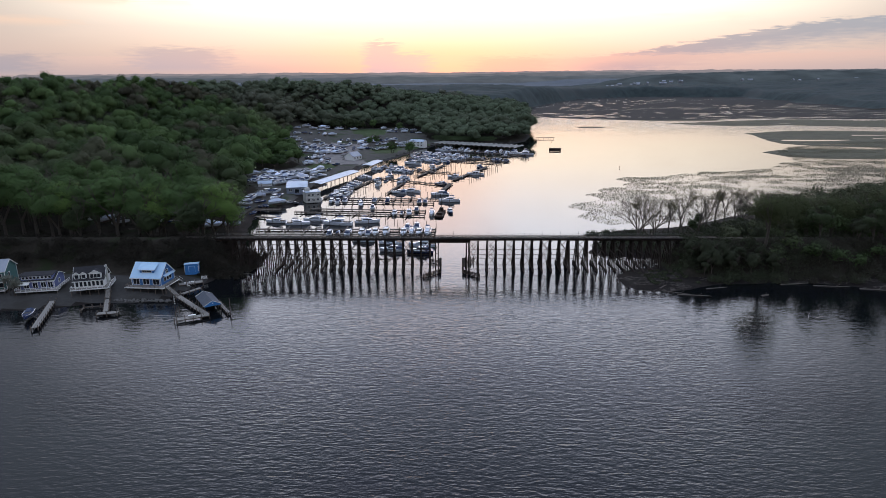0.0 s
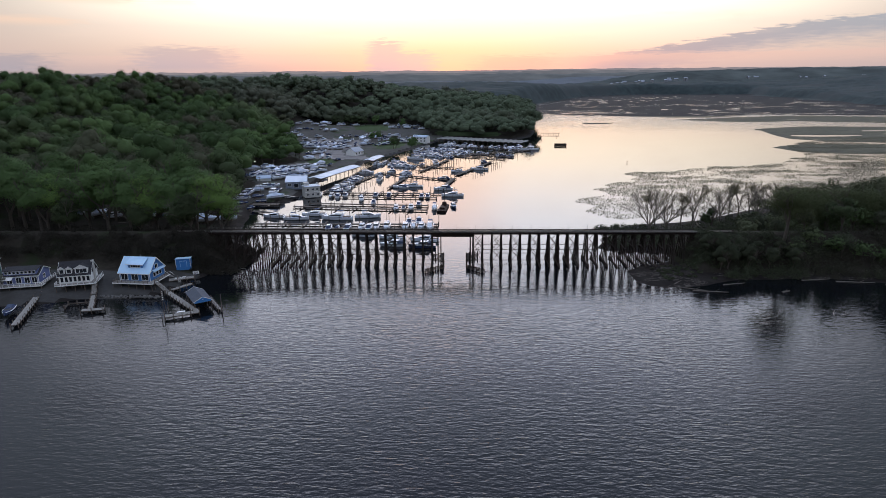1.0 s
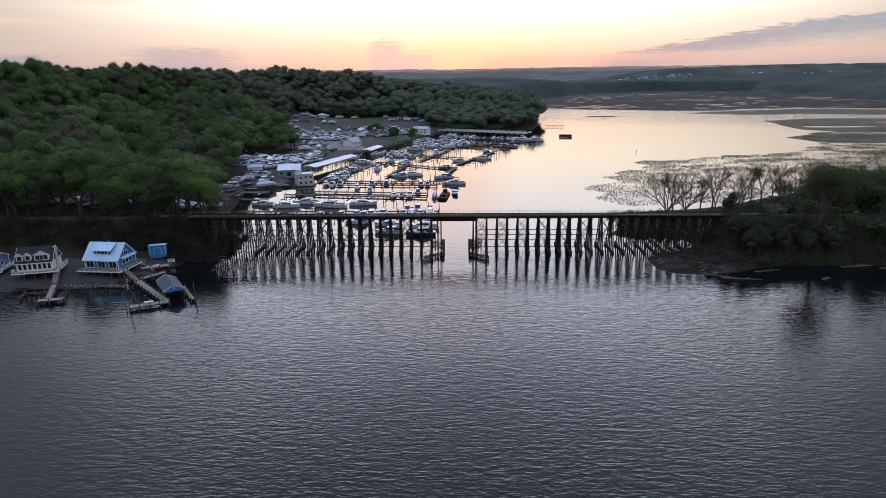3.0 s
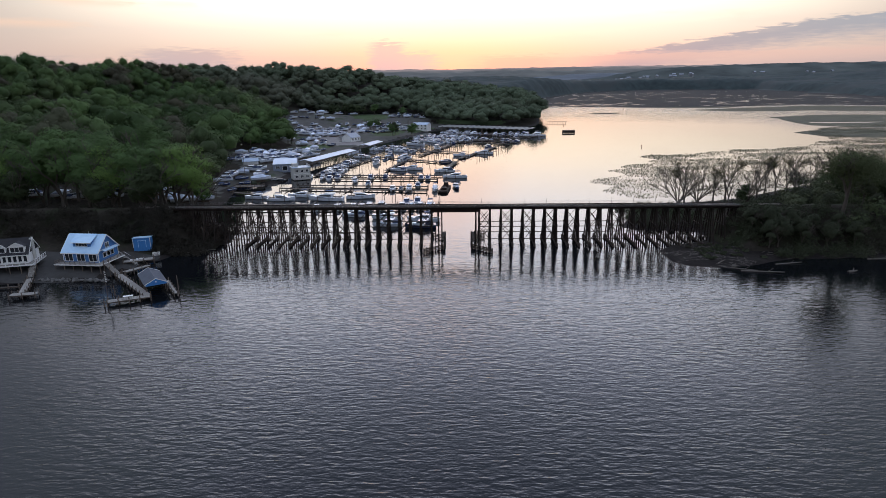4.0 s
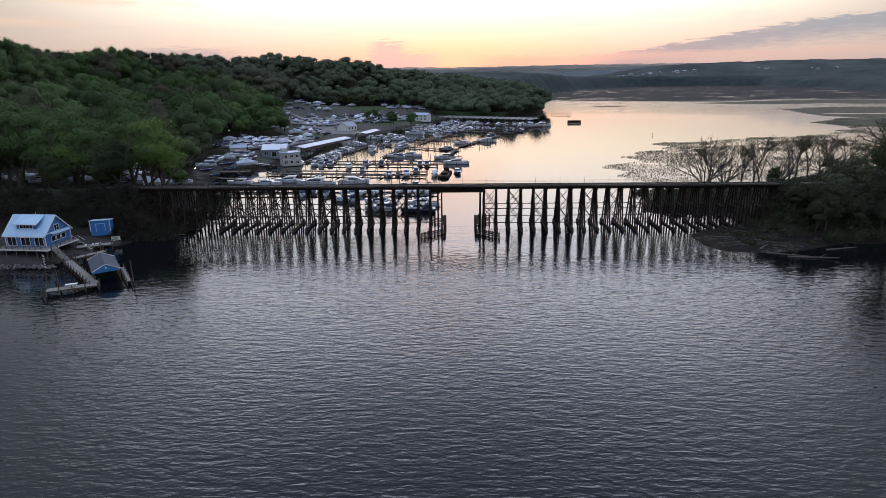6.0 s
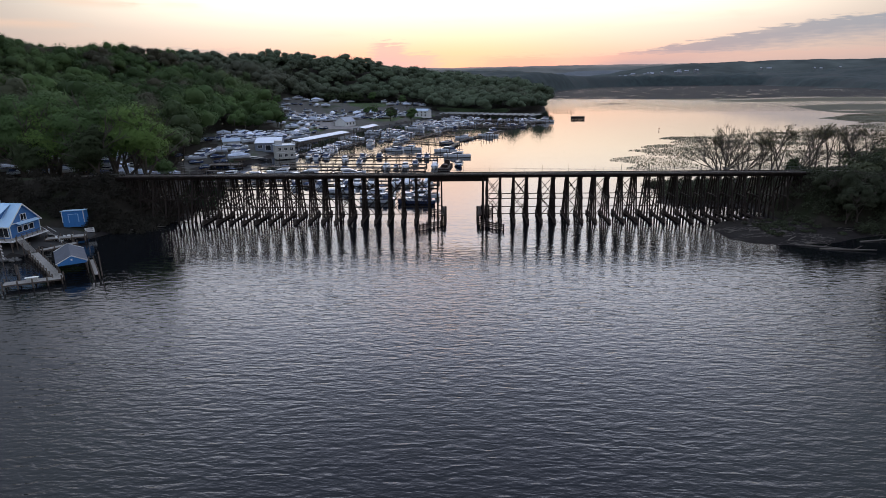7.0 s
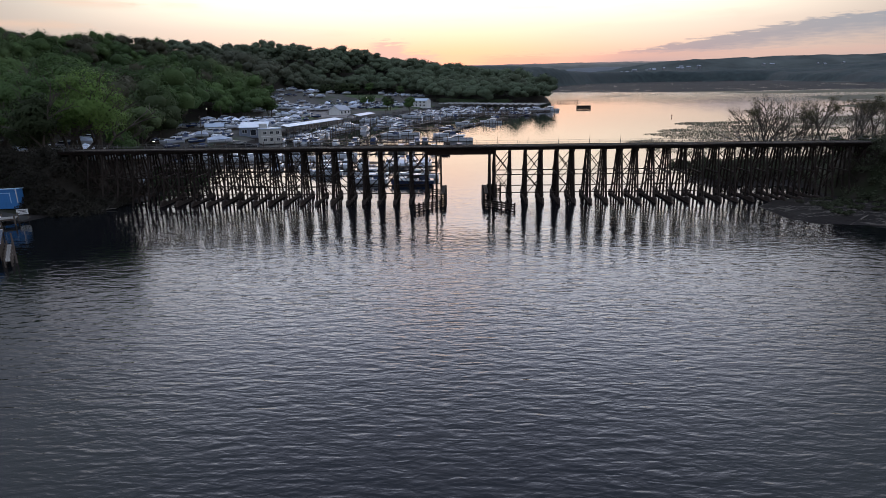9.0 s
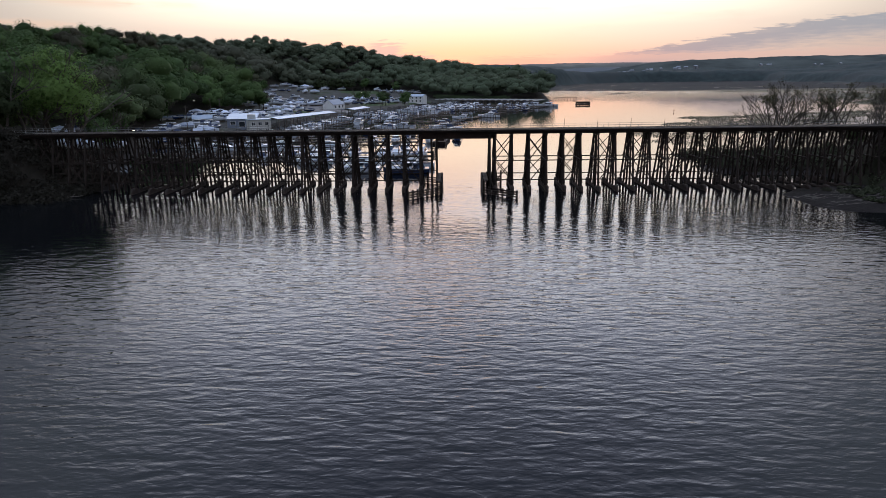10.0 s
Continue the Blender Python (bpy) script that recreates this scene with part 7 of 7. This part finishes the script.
    part("belt_board", Geo().box(0, -3.83, 3.1, 9.0, 0.08, 0.3).box(4.53, 0, 3.1, 0.08, 7.6, 0.3), M_WHITE, tb)
    for x in (-2.8, 0, 2.8):
        window(tb, x, -3.84, 4.6, 1.4, 1.2, panes=2)
        window(tb, x, -3.84, 1.6, 1.4, 1.2, panes=2)
    part("stair_tower", Geo().box(-2.5, 1.5, 7.3, 3.0, 3.0, 2.0), M_CREAM, tb)
    railing(tb, [(-4.6, -3.9), (4.6, -3.9), (4.6, 3.9)], 6.4, M_WHITE, 1.0, 2.2)
    for x in (-4, 0, 4):
        for y in (-3.4, 0, 3.4):
            part("stilt", Geo().tube((x, y, -3), (x, y, 0.1), 0.18, n=6), M_PILE, tb)
    low_building("workshop", "long grey-blue workshop with low pale metal roof", pose(-96, 152, 2.1, 0, 0, 12), 13, 24, 3.8, 5.6, M_SHOPWALL, M_PALEROOF, [(-4, -12.04, 2.0, 2.2, 1.4, 0, 2), (0, -12.04, 1.4, 2.6, 2.4, 0, 1), (4, -12.04, 2.0, 2.2, 1.4, 0, 2)])
    low_building("clubhouse", "white gabled clubhouse with blue-grey roof", pose(-84, 304, 2.1, 0, 0, 62), 12.5, 10, 3.6, 6.8, M_WHITE, M_GREYROOF, [(-4, -5.04, 2.0, 1.4, 1.6, 0, 1), (0, -5.04, 2.0, 1.4, 1.6, 0, 1), (4, -5.04, 2.0, 1.4, 1.6, 0, 1), (6.29, 0, 4.4, 1.2, 1.2, 90, 1)])
    low_building("boathouse", "white two-storey boathouse with pale gabled roof", pose(-31, 412, 2.0, 0, 0, -24), 17, 8, 5.6, 7.4, M_WHITE, M_PALEROOF, [(x, -4.04, zz, 1.5, 1.3, 0, 1) for x in (-6, -2, 2, 6) for zz in (1.7, 4.4)])
    low_building("store", "small white store shed beside the boatyard", pose(-121, 162, 2.1, 0, 0, 20), 9, 6, 3.0, 4.4, M_WHITE, M_PALEROOF)
    low_building("trailer_home", "pale trailer home under the trees", pose(-140, 172, 2.1, 0, 0, 15), 13, 4.5, 3.0, 3.8, M_WHITE, M_PALEROOF, [(-3, -2.29, 1.8, 1.2, 0.9, 0, 1), (3, -2.29, 1.8, 1.2, 0.9, 0, 1)])

    def slip_roof(name, label, a, b, width, z, bays=9):
        """An open roof on posts over moored boats; a, b: the ends of its centre line."""
        L = math.hypot(b[0] - a[0], b[1] - a[1])
        t = thing(name, label, "slip roof", "covered slips", pose((a[0] + b[0]) / 2, (a[1] + b[1]) / 2, 0, 0, 0, math.degrees(math.atan2(b[1] - a[1], b[0] - a[0]))))
        for s in (-1, 1):
            c = [(-L / 2, 0, z + 0.9), (L / 2, 0, z + 0.9), (L / 2, s * width / 2, z), (-L / 2, s * width / 2, z)]
            part("roof", Geo().slab(c if s < 0 else c[::-1], 0.15), M_PALEROOF, t, "pale sheet metal roof")
            part("eave_beam", Geo().box(0, s * (width / 2 - 0.3), z - 0.35, L, 0.2, 0.4), M_PILE, t)
            for k in range(bays + 1):
                part("roof_post", Geo().tube((-L / 2 + 0.3 + (L - 0.6) * k / bays, s * (width / 2 - 0.3), -2), (-L / 2 + 0.3 + (L - 0.6) * k / bays, s * (width / 2 - 0.3), z - 0.2), 0.16, n=6), M_PILE, t)
        return t
    slip_roof("slip_roof", "long pale roof on posts over the inner slips", (-87.5, 163), (-70, 220), 10.5, 4.4)
    slip_roof("slip_roof", "short pale roof on posts over inner slips", (-64.5, 251), (-58.5, 281), 9, 4.2, 5)
    # the far covered slips: a row of little gables over one dock
    a, b = Vector((-12, 440, 0)), Vector((77, 392, 0))
    L = (b - a).length
    cs = thing("slip_roof", "row of small weathered grey gables over the far covered slips", "slip roof", "covered slips", pose(*((a + b) / 2), 0, 0, math.degrees(math.atan2(b.y - a.y, b.x - a.x))))
    n = 17
    bay, deep, z = L / n, 26.0, 3.6
    sheet = [mesh_of("roof", Geo().slab(c, 0.12), M_SLIPROOF) for c in ([(0, -deep / 2, z + 0.8), (0, deep / 2, z + 0.8), (-bay / 2, deep / 2, z), (-bay / 2, -deep / 2, z)], [(bay / 2, -deep / 2, z), (bay / 2, deep / 2, z), (0, deep / 2, z + 0.8), (0, -deep / 2, z + 0.8)])]
    post = mesh_of("roof_post", Geo().tube((0, 0, -2), (0, 0, z), 0.2, n=6), M_PILE)
    gab = mesh_of("gable_board", Geo().add([(-bay / 2, -deep / 2 - 0.05, z - 0.2), (bay / 2, -deep / 2 - 0.05, z - 0.2), (0, -deep / 2 - 0.05, z + 0.7), (-bay / 2, -deep / 2 + 0.1, z - 0.2), (bay / 2, -deep / 2 + 0.1, z - 0.2), (0, -deep / 2 + 0.1, z + 0.7)], [(0, 1, 2), (5, 4, 3), (0, 3, 4, 1)]), M_DOCK_DARK)
    for k in range(n):
        x = -L / 2 + bay * (k + 0.5)
        for s in sheet:
            part("roof", s, None, cs, m=pose(x, 0, 0))
        part("gable_board", gab, None, cs, m=pose(x, 0, 0))
        for y in (-deep / 2 + 0.3, 0, deep / 2 - 0.3):
            part("roof_post", post, None, cs, m=pose(x - bay / 2, y, 0))

    # lamp posts that are lit at dusk
    for x, y, hh in ((-152, 58, 7.5), (-121, 48, 7), (-104, 66, 6), (-133, 182, 9), (-112, 250, 9), (-78, 395, 9)):
        z = on_ground(x, y)
        lp = thing("lamp_post", "slim lamp post with a lit lamp", "lamp post", "marina lamp posts", pose(x, y, z))
        part("pole", Geo().tube((0, 0, -0.3), (0, 0, hh), 0.09, 0.06, 7), M_STEEL, lp)
        part("arm", Geo().tube((0, 0, hh - 0.05), (0.5, -0.9, hh + 0.1), 0.04, n=5), M_STEEL, lp)
        part("lamp", Geo().box(0.5, -1.0, hh + 0.05, 0.35, 0.5, 0.14), M_LAMP, lp, "glowing lamp head")
    for x, y, hh in ((-109, 118, 11), (-121, 186, 12), (-141, 222, 11), (-38, 210, 10)):
        up = thing("utility_pole", "bare wooden utility pole in the boatyard", "pole", "utility poles", pose(x, y, min(2.0, max(0, on_ground(x, y)))))
        part("shaft", Geo().tube((0, 0, -1.5), (0, 0, hh), 0.16, 0.11, 7), M_PILE, up)
        part("crossarm", Geo().box(0, 0, hh - 0.6, 1.8, 0.12, 0.14), M_PILE, up)


marina()


# ---- out on the creek ----
def creek_things():
    r = thing("floating_platform", "dark floating work platform with low railing in the creek", "platform", m=pose(113.4, 388.5, 0, 0, 0, -4))
    part("raft", Geo().box(0, 0, 0.25, 12.0, 5.0, 0.7), M_TIMBER, r)
    part("side_board", Geo().box(0, -2.4, 1.4, 12.0, 0.15, 1.1), M_TIMBER, r)
    part("upper_deck", Geo().box(0, 0, 2.1, 12.2, 5.0, 0.35), M_TIMBER, r)
    for x in (-5.6, -2.8, 0, 2.8, 5.6):
        for y in (-2.3, 2.3):
            part("platform_post", Geo().box(x, y, 1.2, 0.2, 0.2, 1.7), M_PILE, r)
    for x, y, hh in ((79, 328, 2.6), (147, 262, 1.6), (124, 480, 1.8)):
        d = thing("channel_marker", "slender channel marker post in the creek", "marker", "channel markers", pose(x, y, 0))
        part("post", Geo().tube((0, 0, -2), (0, 0, hh), 0.16, 0.13, 7), M_PILE, d)
        part("daymark", Geo().box(0, -0.15, hh - 0.4, 0.7, 0.05, 0.7), M_CARS[3], d)
    f = thing("old_pier_frame", "skeleton of an old timber pier in the creek", "pier", m=pose(121, 510, 0, 0, 0, -6))
    for x in range(-11, 12, 3):
        for y in (-1.2, 1.2):
            part("frame_post", Geo().tube((x, y, -2), (x, y, 2.0), 0.16, n=6), M_PILE, f)
    part("frame_beam", Geo().box(0, -1.2, 1.8, 23, 0.2, 0.25).box(0, 1.2, 1.8, 23, 0.2, 0.25), M_PILE, f)
    # a small boat on its lift at the long dock
    b = make_boat("runabout", "covered runabout on a lift beside the long dock", 7.8, 2.8, M_NAVY, pose(-127.4, -63.4, 1.2, 0, 0, -68))
    b["group"] = "boats on the shore"
    # houses and sheds of the far town, and a few lit windows
    rnd = random.Random(9)
    for k in range(26):
        u = rnd.uniform(0.40, 0.72) if k % 3 == 0 else rnd.uniform(0.25, 0.37)
        y = rnd.uniform(2330, 2400)
        x = (y + 236) * u
        z = 0.55 * float(np.interp(x / 2560, *np.array(RIDGES[0][4]).T))
        h = thing("far_house", "pale far-off house among the wooded hills", "house", "houses of the far town", pose(x, y, z + rnd.uniform(2, 9), 0, 0, rnd.uniform(-30, 30)))
        w, d, hh = rnd.uniform(8, 18), rnd.uniform(8, 12), rnd.uniform(3, 5)
        part("wall", gable_body(w, d, -8, hh, hh + 3), M_FARWALL, h)
        for s in (-1, 1):
            part("roof", roof_half(w, d, hh, hh + 3, s, 0.4, 0.3), M_GREYROOF, h)
    for u, y, zz in ((0.505, 2600, 14), (0.385, 2450, 10), (0.62, 2300, 12), (0.66, 2700, 12), (0.30, 2400, 10)):
        x = (y + 236) * u
        lp = thing("far_lamp", "distant lit lamp on the wooded hill", "lamp post", "lamps of the far town", pose(x, y, on_ground(x, y)))
        part("pole", Geo().tube((0, 0, -1), (0, 0, zz), 0.25, n=5), M_STEEL, lp)
        part("lamp", Geo().box(0, -0.6, zz, 1.6, 0.6, 1.0), M_LAMP, lp)


creek_things()
